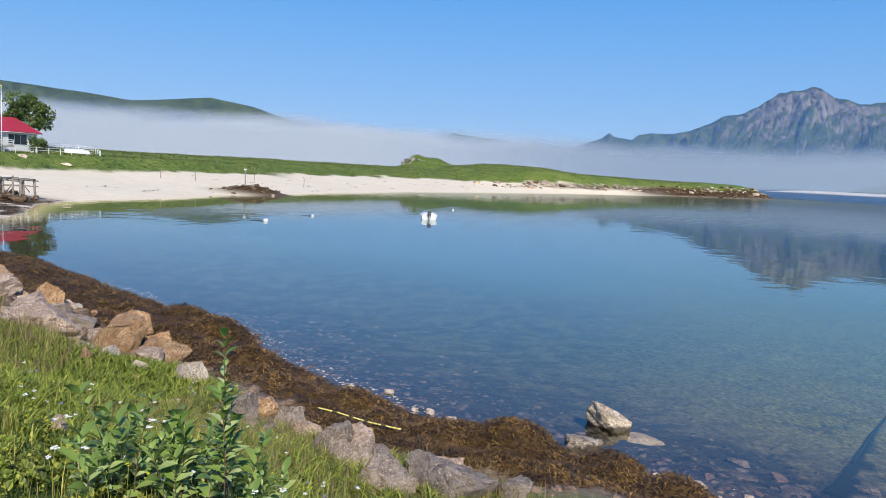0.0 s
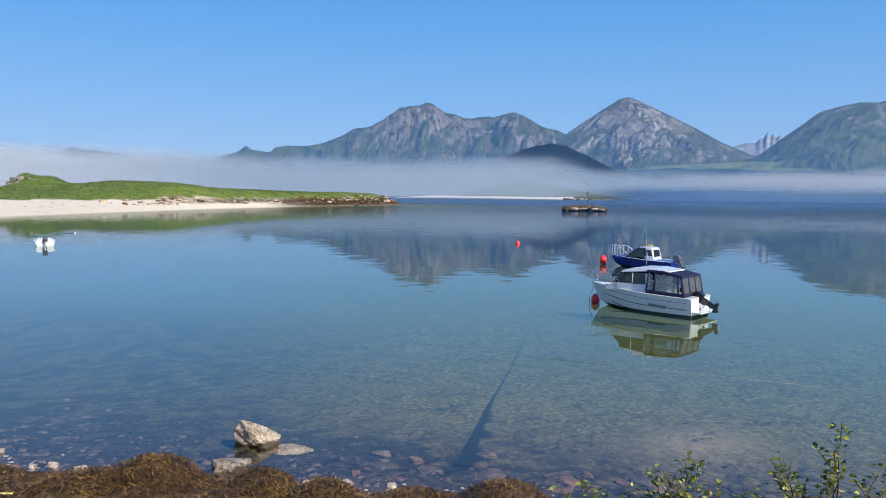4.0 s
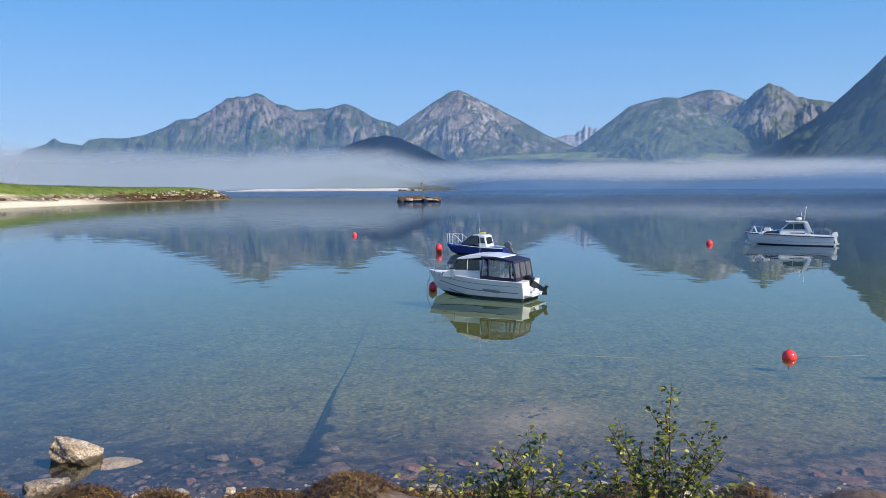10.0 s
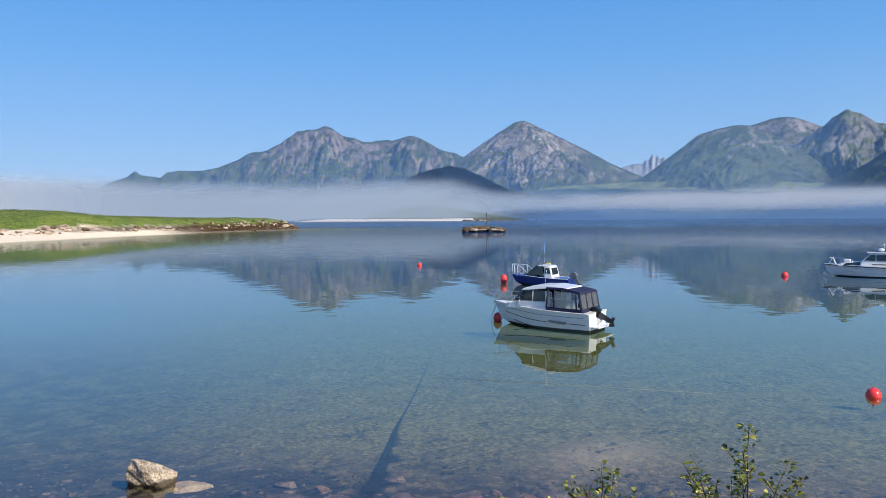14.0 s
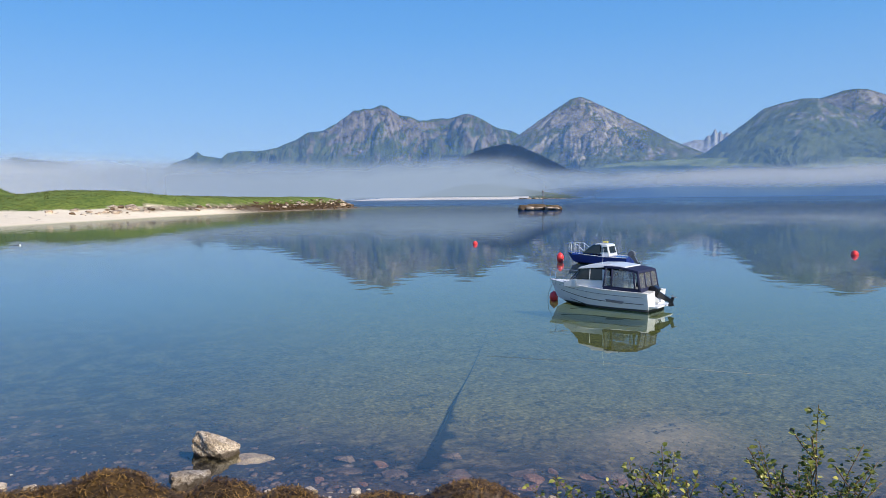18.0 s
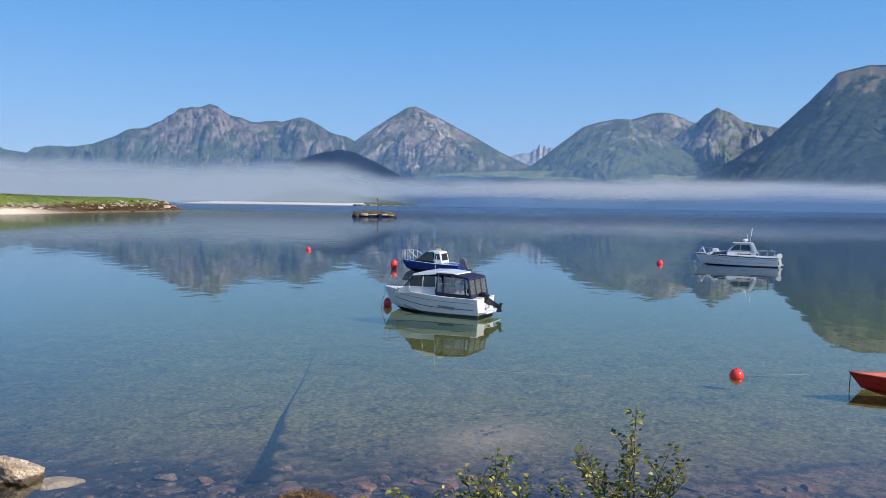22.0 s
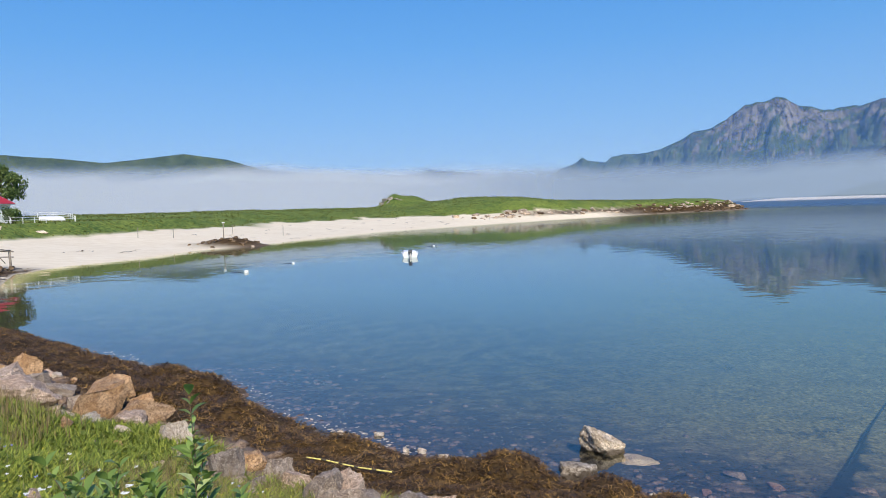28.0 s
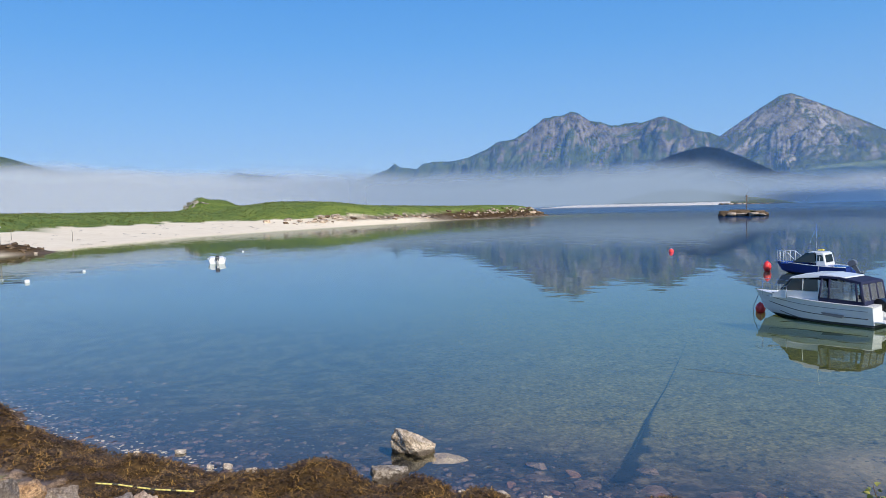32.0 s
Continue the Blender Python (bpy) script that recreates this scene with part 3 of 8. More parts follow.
# ---- mountains ----
def mountain(name, label, ridge, depth_front, depth_back, material, jag=0.03, rough=0.3, wave=330.0, power=1.0, step=0.055, nv=100, seed=1, fan=0.9, crag=0.0):
    """ridge: (bearing in degrees, distance, height). Spurs and gullies run down from the crest and away from the summits."""
    r = np.array(ridge, float)
    span = r[-1, 0] - r[0, 0]
    nu = int(span / step)
    deg = np.linspace(r[0, 0], r[-1, 0], nu)
    dist = np.interp(deg, r[:, 0], r[:, 1])
    high = np.interp(deg, r[:, 0], r[:, 2])
    big = r[:, 2].max()
    along = np.radians(deg) * dist
    high = high + big * jag * (fbm(along / 110, along * 0 + 3.1, 5, seed, True) - 0.55) * np.clip(high / (0.3 * big), 0, 1)
    k = max(3, int(260 / max(along[1] - along[0], 0.1)))
    win = np.hanning(2 * k + 1)
    soft = np.convolve(np.pad(high, k, mode="edge"), win / win.sum(), "valid")
    lean = np.gradient(soft, along)
    k2 = max(3, int(min(520, 0.11 * span * 70) / max(along[1] - along[0], 0.1)))
    win = np.hanning(2 * k2 + 1)
    body = np.convolve(np.pad(high, k2, mode="edge"), win / win.sum(), "valid")
    v = np.concatenate([np.linspace(0, 1, int(nv * 0.8)), np.linspace(1, 2, nv - int(nv * 0.8) + 1)[1:]])
    B, V = np.meshgrid(np.radians(deg), v, indexing="ij")
    Hh, Dd, X = high[:, None] + 0 * V, dist[:, None] + 0 * V, along[:, None] + 0 * V
    f = np.where(V < 1, V, 2 - V)
    down = (1 - f) * depth_front
    rr = np.where(V < 1, Dd - down, Dd + depth_back * (V - 1))
    warp = 1.35 * wave * (fbm(X / (wave * 2.2), down / (wave * 1.6), 3, seed + 3) - 0.5)
    Xf = X + fan * down * lean[:, None] + warp
    g1 = fbm(Xf / wave, down / (wave * 3.2), 2, seed + 5, True)
    g2 = fbm(Xf / (wave * 0.36) + 3, down / (wave * 0.9), 5, seed + 6, True)
    g3 = fbm(X / 75 + 0.5 * down / 75, down / 95, 5, seed + 8, True)
    g4 = fbm(Xf / 46 + 7, down / 70 + 0.35 * X / 46, 4, seed + 9, True)
    shape = np.sin(np.pi * np.clip(f, 0, 1) ** 1.3) ** 0.6
    relief = rough * big * (0.5 * (g1 - 0.5) + 0.38 * (g2 - 0.5)) + 0.22 * rough * big * (g3 - 0.5) + crag * (g4 - 0.5)
    Hs = Hh + (body[:, None] - Hh) * (1 - smooth(0.55, 1.0, f)) * 0.85
    z = Hs * np.clip(f, 0, 1) ** power - relief * shape * np.clip(Hh / (0.25 * big), 0, 1)
    z = np.minimum(z, 6 + (Hh - 6) * rr / Dd)
    z = np.maximum(z, 0) - 4 * (1 - smooth(0, 0.03, f))
    me = mesh_from(name, np.stack([rr * np.sin(B), rr * np.cos(B), z], -1).reshape(-1, 3), grid_faces(nu, len(v)), material, True)
    at = me.attributes.new("fall", "FLOAT_VECTOR", "POINT")
    at.data.foreach_set("vector", np.stack([Xf / 55, down / 420, 0 * X], -1).astype(np.float32).ravel())
    return tagged(new(name, me), label, "mountain", kind="structure")


def lift(el, dist):
    return 6 + math.tan(radians(el)) * dist


def ridge(dist, rows):
    return [(a, dist, lift(e, dist) if e > -1 else 0) for a, e in rows]


mountain("hill_backdrop", "low green heath hill half hidden by fog", ridge(2300, [(-80, 1), (-62, 3.0), (-45, 3.3), (-39, 3.2), (-36.7, 3.7), (-34.7, 4.6), (-33, 4.83),
         (-30, 4.5), (-25, 4.2), (-21.7, 3.84), (-18.5, 4.2), (-16.4, 4.45), (-13.4, 4.03), (-10.4, 3.1), (-6, 1.5), (-3, -2)]), 230, 500, M_HEATH, 0.015, 0.16, 160, step=0.16, nv=60, seed=2)
mountain("island_backdrop", "far blue island above the fog", ridge(4300, [(-0.5, 1.2), (1.1, 2.6), (1.73, 2.95), (2.3, 2.78), (3.4, 2.75), (5.1, 2.55), (7.5, 1.5), (9, -2)]), 300, 250, M_MASSIF, 0.04, nv=40, seed=4)
mountain("peak_backdrop", "small far pointed peak", ridge(4500, [(9.5, 1.2), (11.7, 2.6), (12.9, 3.0), (13.42, 3.45), (13.8, 3.15), (14.5, 3.05), (15.4, 2.9), (19, -2)]), 400, 250, M_MASSIF, 0.02, nv=50, seed=6)
mountain("massif_backdrop", "grey craggy mountain massif", ridge(4100, [(13.8, 0.5), (15.1, 2.9), (15.6, 3.35), (17.5, 3.55), (19.1, 3.7), (20.2, 4.2), (21.3, 4.78), (22.6, 5.0), (23.6, 5.45), (24.2, 6.0), (24.95, 6.48),
         (26.1, 6.6), (26.9, 6.98), (27.6, 6.6), (28.7, 6.08), (30, 5.75), (31.5, 5.86), (32.1, 5.8), (32.7, 6.0), (33.6, 6.17), (34.5, 5.8), (35.7, 5.2), (37.4, 4.6), (39.5, 3.2), (43, -2)]),
         1150, 500, M_MASSIF, 0.05, 1.2, 360, 1.0, 0.045, 150, seed=8, crag=85)
mountain("cone_backdrop", "pale grey pyramid mountain with scree slopes", ridge(4000, [(33.5, 0.4), (35.5, 3.4), (37.4, 4.5), (39.5, 5.95), (41.4, 7.15), (42.1, 7.25), (42.9, 6.9), (44.3, 6.2), (46.4, 5.15), (49.2, 3.6), (51.5, 2.6), (56, -2)]),
         1050, 500, M_CONE, 0.025, 0.6, 300, 1.0, 0.045, 145, seed=12, fan=1.3, crag=45)
mountain("jagged_backdrop", "far jagged peaks with haze paleness in their colour", ridge(4650, [(46.5, 1.5), (48.8, 3.4), (49.8, 3.7), (50.3, 3.85), (50.9, 3.8), (51.15, 4.15), (51.35, 4.05), (51.65, 4.6), (51.85, 4.2), (52.0, 4.45), (52.2, 4.1), (52.45, 4.3), (52.7, 4.05), (53.2, 4.1), (54.5, 3.3), (57, -2)]),
         300, 150, M_HAZED_PEAKS, 0.015, nv=40, seed=15)
mountain("dome_backdrop", "bare grey dome behind the green mountain", ridge(4500, [(53, 2), (55.5, 4.8), (57.2, 5.9), (58.8, 6.45), (59.7, 6.7), (60.5, 6.8), (61.2, 6.7), (61.9, 6.4), (63, 5.9), (66, 4), (69, -2)]),
         700, 400, M_CONE, 0.012, 0.3, 260, 0.8, 0.08, 70, seed=17, fan=1.2)
mountain("green_backdrop", "green mountain with grey rock showing through", ridge(3800, [(45, 0.3), (48.5, 1.9), (51.2, 3.0), (52.8, 4.25), (54.9, 5.85), (56.2, 6.2), (57.3, 6.4), (58.2, 6.3), (59.2, 5.7), (60.5, 4.9), (62, 4.1), (64, 3.0), (66, 2), (69, -2)]),
         1000, 500, M_GREEN, 0.02, 0.32, 300, 0.9, 0.05, 120, seed=18, fan=1.2, crag=30)
mountain("crest_backdrop", "green mountain with a sharp rocky crest", ridge(4150, [(56, 1.5), (58.5, 3.2), (60.3, 4.35), (61.8, 5.1), (62.9, 5.95), (63.6, 6.5), (64.3, 6.95), (65.0, 6.6), (65.5, 6.38), (67.4, 5.7), (68.4, 5.45), (71, 5.6), (75, 3.5), (80, -2)]),
         1000, 500, M_CREST, 0.07, 0.6, 240, 0.95, 0.05, 120, seed=19, fan=1.2, crag=45)
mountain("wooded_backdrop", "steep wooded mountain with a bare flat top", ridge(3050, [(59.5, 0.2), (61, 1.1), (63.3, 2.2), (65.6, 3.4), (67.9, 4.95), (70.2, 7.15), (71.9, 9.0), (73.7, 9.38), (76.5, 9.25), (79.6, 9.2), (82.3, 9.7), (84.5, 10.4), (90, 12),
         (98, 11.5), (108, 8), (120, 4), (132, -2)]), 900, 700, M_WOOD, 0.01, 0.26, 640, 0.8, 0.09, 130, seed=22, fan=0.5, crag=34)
mountain("dark_hill_backdrop", "dark wooded hill with haze blue in its colour, before the mountains", ridge(2700, [(31.3, 0.2), (33.1, 2.95), (34.2, 3.4), (35.3, 3.72), (36.5, 3.93), (37.6, 3.7), (39.1, 3.0), (41.2, 1.95), (43, 1.6), (46, 1.2), (50, -2)]),
         350, 300, M_HAZED_HILL, 0.02, 0.25, 200, nv=60, seed=25)
mountain("valley_backdrop", "pale green valley floor under the mountains", ridge(3300, [(38, 0.6), (42, 2.0), (45, 2.3), (50, 2.5), (56, 2.45), (60, 2.3), (64, 2.1), (68, 1.4), (72, -2)]), 900, 500, M_VALLEY, 0.02, 0.2, 200, step=0.12, nv=50, seed=28)

# ---- fog bank and haze of the air: thin sheets one behind the other ----
# one fog in three tints: duller and brighter stretches are set by colour
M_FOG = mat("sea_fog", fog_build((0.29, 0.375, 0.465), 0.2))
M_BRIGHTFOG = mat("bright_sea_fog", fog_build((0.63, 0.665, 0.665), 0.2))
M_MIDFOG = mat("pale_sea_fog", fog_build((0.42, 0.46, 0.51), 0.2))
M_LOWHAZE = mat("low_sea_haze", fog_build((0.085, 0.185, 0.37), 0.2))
# air haze before the mountains, put in as tinted see-through sheets
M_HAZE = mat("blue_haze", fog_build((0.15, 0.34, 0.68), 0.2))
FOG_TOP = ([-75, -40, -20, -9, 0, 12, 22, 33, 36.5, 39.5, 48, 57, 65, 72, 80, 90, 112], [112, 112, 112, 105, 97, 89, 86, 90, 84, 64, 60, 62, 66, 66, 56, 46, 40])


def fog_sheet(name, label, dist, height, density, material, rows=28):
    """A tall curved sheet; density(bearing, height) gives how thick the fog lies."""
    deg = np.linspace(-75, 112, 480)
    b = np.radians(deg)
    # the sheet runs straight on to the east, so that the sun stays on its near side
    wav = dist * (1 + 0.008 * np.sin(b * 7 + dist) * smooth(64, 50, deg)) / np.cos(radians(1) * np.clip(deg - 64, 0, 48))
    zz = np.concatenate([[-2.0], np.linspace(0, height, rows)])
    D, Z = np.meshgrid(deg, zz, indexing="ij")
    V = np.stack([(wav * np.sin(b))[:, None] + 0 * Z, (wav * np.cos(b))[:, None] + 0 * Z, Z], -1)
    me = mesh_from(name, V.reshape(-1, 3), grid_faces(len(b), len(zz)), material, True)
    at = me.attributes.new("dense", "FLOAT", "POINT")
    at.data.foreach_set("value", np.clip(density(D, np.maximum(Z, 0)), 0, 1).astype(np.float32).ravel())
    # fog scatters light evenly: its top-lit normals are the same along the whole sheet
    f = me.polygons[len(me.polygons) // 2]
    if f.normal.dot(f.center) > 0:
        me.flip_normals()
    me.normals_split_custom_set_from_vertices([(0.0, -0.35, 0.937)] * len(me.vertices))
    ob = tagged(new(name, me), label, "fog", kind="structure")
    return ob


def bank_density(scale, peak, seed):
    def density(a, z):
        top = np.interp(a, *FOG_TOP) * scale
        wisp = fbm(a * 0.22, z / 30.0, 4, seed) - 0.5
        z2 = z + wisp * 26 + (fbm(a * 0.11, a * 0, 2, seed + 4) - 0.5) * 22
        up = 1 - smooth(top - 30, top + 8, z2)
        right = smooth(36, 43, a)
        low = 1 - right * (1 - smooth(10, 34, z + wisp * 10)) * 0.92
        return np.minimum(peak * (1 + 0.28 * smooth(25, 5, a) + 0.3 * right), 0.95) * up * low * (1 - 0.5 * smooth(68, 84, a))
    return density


FOG = "white bank of sea fog lying on the water"
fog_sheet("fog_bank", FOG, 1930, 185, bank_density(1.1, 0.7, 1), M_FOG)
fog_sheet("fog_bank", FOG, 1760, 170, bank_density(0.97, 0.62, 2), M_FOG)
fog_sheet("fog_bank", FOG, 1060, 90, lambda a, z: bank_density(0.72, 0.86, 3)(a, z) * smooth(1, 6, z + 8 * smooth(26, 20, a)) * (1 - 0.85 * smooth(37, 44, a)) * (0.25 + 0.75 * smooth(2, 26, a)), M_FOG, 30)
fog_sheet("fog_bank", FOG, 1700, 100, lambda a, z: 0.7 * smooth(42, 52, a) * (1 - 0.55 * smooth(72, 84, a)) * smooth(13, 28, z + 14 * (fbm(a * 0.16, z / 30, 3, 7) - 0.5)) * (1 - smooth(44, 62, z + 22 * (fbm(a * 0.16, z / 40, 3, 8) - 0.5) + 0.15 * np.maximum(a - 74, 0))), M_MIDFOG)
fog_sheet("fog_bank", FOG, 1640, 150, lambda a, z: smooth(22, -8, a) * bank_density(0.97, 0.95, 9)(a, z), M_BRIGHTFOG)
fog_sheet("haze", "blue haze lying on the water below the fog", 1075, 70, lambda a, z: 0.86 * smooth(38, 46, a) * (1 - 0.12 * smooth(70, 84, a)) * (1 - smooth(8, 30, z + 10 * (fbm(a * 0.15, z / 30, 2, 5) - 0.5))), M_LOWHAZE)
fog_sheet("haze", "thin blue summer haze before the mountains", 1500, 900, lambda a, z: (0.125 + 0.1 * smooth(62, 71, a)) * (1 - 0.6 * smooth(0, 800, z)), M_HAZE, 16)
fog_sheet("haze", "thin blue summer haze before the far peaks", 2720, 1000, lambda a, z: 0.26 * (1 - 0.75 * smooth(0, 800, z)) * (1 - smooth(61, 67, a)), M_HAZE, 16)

# ---- rocks, weed and plants of the near bank ----
def rock_mat(name, a, b, c, lichen=0.0, scale=3.0, wet=False):
    def build(N, L, bs):
        obj = N("TexCoord").outputs["Object"]
        rnd = N("ObjectInfo").outputs["Random"]
        n1, n2, n3 = noise_tex(N, L, scale, 5, 0.6), noise_tex(N, L, scale * 7, 5, 0.7), noise_tex(N, L, scale * 30, 3, 0.6)
        base = mixc(N, L, ramp(N, L, n1, [(0.42, (0, 0, 0)), (0.58, (1, 1, 1))]), a, b)
        base = mixc(N, L, ramp(N, L, n2, [(0.5, (0, 0, 0)), (0.62, (1, 1, 1))]), base, c)
        base = mixc(N, L, 1.0, base, ramp(N, L, n3, [(0.36, (0.42, 0.41, 0.4)), (0.64, (1.42, 1.4, 1.36))]), "MULTIPLY")
        # cracks and the shadow lines in them, drawn as dark edges in the colour
        crack = N("TexVoronoi", Scale=scale * 0.9)
        crack.feature = "DISTANCE_TO_EDGE"
        L(mixc(N, L, 0.25, obj, N("TexNoise", Scale=scale * 1.7).outputs["Color"]), crack.inputs["Vector"])
        base = mixc(N, L, 1.0, base, ramp(N, L, crack.outputs["Distance"], [(0.0, (0.6, 0.57, 0.55)), (0.03, (1, 1, 1))]), "MULTIPLY")
        piece = N("NewGeometry").outputs["Random Per Island"]
        base = mixc(N, L, 1.0, base, mixc(N, L, piece, (0.8, 0.8, 0.82), (1.25, 1.22, 1.18)), "MULTIPLY")
        tone = mixc(N, L, rnd, (0.85, 0.85, 0.86), (1.25, 1.2, 1.12))
        base = mixc(N, L, 1.0, base, tone, "MULTIPLY")
        if wet:
            part_z = N("SeparateXYZ")
            L(obj, part_z.inputs[0])
            rise = N("Math")
            rise.operation = "MULTIPLY_ADD"
            L(n1, rise.inputs[0])
            rise.inputs[1].default_value = -0.6
            L(part_z.outputs[2], rise.inputs[2])
            shift = N("Math")
            L(rise.outputs[0], shift.inputs[0])
            shift.inputs[1].default_value = 0.28
            base = mixc(N, L, ramp(N, L, shift.outputs[0], [(0.0, (0.9, 0.9, 0.9)), (0.1, (0, 0, 0))]), base, (0.045, 0.028, 0.012))
        if lichen:
            spots = noise_tex(N, L, scale * 2.2, 6, 0.75, obj)
            base = mixc(N, L, ramp(N, L, spots, [(0.6, (0, 0, 0)), (0.66, (lichen, lichen, lichen))]), base, (0.3, 0.31, 0.27))
        L(base, bs.inputs["Base Color"])
        bs.inputs["Roughness"].default_value = 0.85
        bump(N, L, bs, mixc(N, L, 0.5, n2, n3), 1.0, 0.05)
    return mat(name, build)


M_BROWN = rock_mat("tan_boulder", (0.46, 0.28, 0.14), (0.64, 0.44, 0.26), (0.24, 0.145, 0.085))
M_PINK = rock_mat("pink_granite", (0.5, 0.38, 0.3), (0.7, 0.57, 0.47), (0.3, 0.22, 0.17))
M_GREY = rock_mat("grey_lichen_rock", (0.27, 0.215, 0.175), (0.46, 0.385, 0.32), (0.62, 0.54, 0.46), 0.8, 4.0)
M_WHITE = rock_mat("pale_rock", (0.58, 0.5, 0.41), (0.76, 0.68, 0.58), (0.36, 0.29, 0.22))
M_WEDGE = rock_mat("weathered_wedge_rock", (0.42, 0.35, 0.26), (0.74, 0.66, 0.55), (0.2, 0.15, 0.1), 0.0, 2.5, True)
M_RED = rock_mat("reddish_seabed_stone", (0.15, 0.1, 0.1), (0.27, 0.2, 0.19), (0.075, 0.06, 0.065))
M_BED = rock_mat("grey_seabed_stone", (0.17, 0.16, 0.13), (0.26, 0.25, 0.2), (0.1, 0.1, 0.08))
M_RUBBLE = rock_mat("brown_bank_rubble", (0.24, 0.17, 0.12), (0.38, 0.28, 0.2), (0.13, 0.09, 0.065))
rng = np.random.RandomState(5)


def rock_mesh(name, size, seed, material, level=3, planes=7, tops=None):
    """A boulder: a ball cut by random planes, roughened."""
    r = np.random.RandomState(seed)
    bm = bmesh.new()
    bmesh.ops.create_icosphere(bm, subdivisions=level, radius=1.0)
    co = np.array([v.co[:] for v in bm.verts])
    for _ in range(planes):
        n = r.normal(size=3)
        n /= np.linalg.norm(n)
        d = r.uniform(0.32, 0.72) if level < 4 else r.uniform(0.4, 0.85)
        over = np.maximum(co @ n - d, 0)
        co -= over[:, None] * n
    if tops is None and level > 2:
        q = np.array(Euler((r.uniform(-0.25, 0.25), r.uniform(-0.25, 0.25), r.uniform(0, 3.1))).to_matrix())
        for k in range(3):
            for sg in (-1, 1):
                n = sg * q[:, k] + r.normal(size=3) * 0.3
                n /= np.linalg.norm(n)
                co -= np.maximum(co @ n - r.uniform(0.42, 0.8), 0)[:, None] * n
    for n, d in tops or ():
        n = np.array(n, float) / np.linalg.norm(n)
        co -= np.maximum(co @ n - d, 0)[:, None] * n
    co *= 1 + (0.34 if level > 3 else 0.2) * (fbm(co[:, 0] * 3.1 + 5, co[:, 1] * 3.1 + co[:, 2] * 2.7, 5, seed % 40, level > 2) - 0.5)[:, None]
    if level > 3:
        co += 0.09 * (fbm(co[:, 0] * 9 + co[:, 2] * 4, co[:, 1] * 9 - co[:, 2] * 7, 3, seed % 30, True) - 0.5)[:, None] * np.sign(co)
    co /= np.abs(co).max(0)
    co *= np.array(size) / 2
    for v, c in zip(bm.verts, co):
        v.co = c
    me = bpy.data.meshes.new(name)
    bm.to_mesh(me)
    bm.free()
    me.materials.append(material)
    return me


def boulder(x, y, w, h, material, label, seed, deep=0.8, sink=0.35, turn=None, name="boulder", category="rock", tops=None, z=None, group="", level=3):
    me = rock_mesh(name, (w, w * deep, h / (1 - sink)), seed, material, level, tops=tops)
    g = ground_height(x, y) if z is None else z
    ob = new(name, me)
    tall = h / (1 - sink)
    yaw = -math.degrees(math.atan2(x, y)) if turn is None else turn
    ob.matrix_world = pose(x, y, g + tall / 2 - sink * tall, 0, 0, yaw)
    return tagged(ob, label, category, group)


L_BROWN, L_PINK, L_GREY, L_WHITE = ("rounded tan-brown boulder on the stony bank", "angular pink granite boulder on the stony bank",
                                    "grey lichen-covered rock at the grass edge", "pale flat rock among the boulders")
SLOPE = [(-8.2, 18.9, 1.25, 0.95, 0), (-6.95, 18.9, 1.4, 0.62, 0), (-8.75, 21.6, 0.85, 0.75, 0), (-7.5, 20.4, 0.75, 0.5, 0), (-6.9, 17.9, 0.75, 0.42, 1), (-5.55, 16.7, 0.8, 0.42, 3),
         (-7.7, 17.3, 0.5, 0.24, 3), (-9.9, 18.5, 1.6, 0.66, 1), (-12.0, 23.2, 0.8, 0.7, 0), (-11.8, 21.4, 1.15, 0.5, 1), (-11.4, 22.1, 0.9, 0.35, 2), (-10.2, 21.1, 0.9, 0.42, 2),
         (-6.65, 16.6, 0.45, 0.2, 3), (-13.6, 23.0, 1.5, 0.6, 1), (-15.2, 25.2, 1.2, 0.55, 3), (-16.6, 25.8, 1.3, 0.7, 1), (-9.0, 19.6, 0.7, 0.4, 2), (-10.9, 19.3, 0.8, 0.4, 1),
         (-3.75, 13.9, 0.62, 0.72, 2), (-4.1, 14.5, 0.5, 0.4, 2), (-3.5, 15.2, 0.75, 0.45, 0), (-2.9, 14.6, 0.6, 0.4, 2), (-1.75, 12.1, 0.75, 0.62, 2), (-1.3, 11.4, 0.8, 0.6, 2), (-1.6, 12.9, 0.34, 0.5, 3), (-0.85, 11.2, 0.85, 0.5, 2), (-2.4, 13.6, 0.6, 0.42, 1),
         (-1.3, 12.3, 0.7, 0.6, 1), (0.05, 11.3, 0.95, 0.48, 1), (0.15, 10.6, 1.35, 0.5, 2), (-0.7, 10.2, 0.8, 0.45, 2), (1.25, 11.0, 0.6, 0.3, 2)]
for k, (x, y, w, h, t) in enumerate(SLOPE):
    ob = boulder(x, y, w * 1.2, h * 1.1, (M_BROWN, M_PINK, M_GREY, M_WHITE)[t], (L_BROWN, L_PINK, L_GREY, L_WHITE)[t], 100 + k, group="bank boulders", level=4, deep=0.75)
    ob.matrix_world = ob.matrix_world @ Euler((0.2 * math.sin(k * 2.3), 0.25 * math.cos(k * 1.7), 0)).to_matrix().to_4x4()
br = np.random.RandomState(19)
n = 0
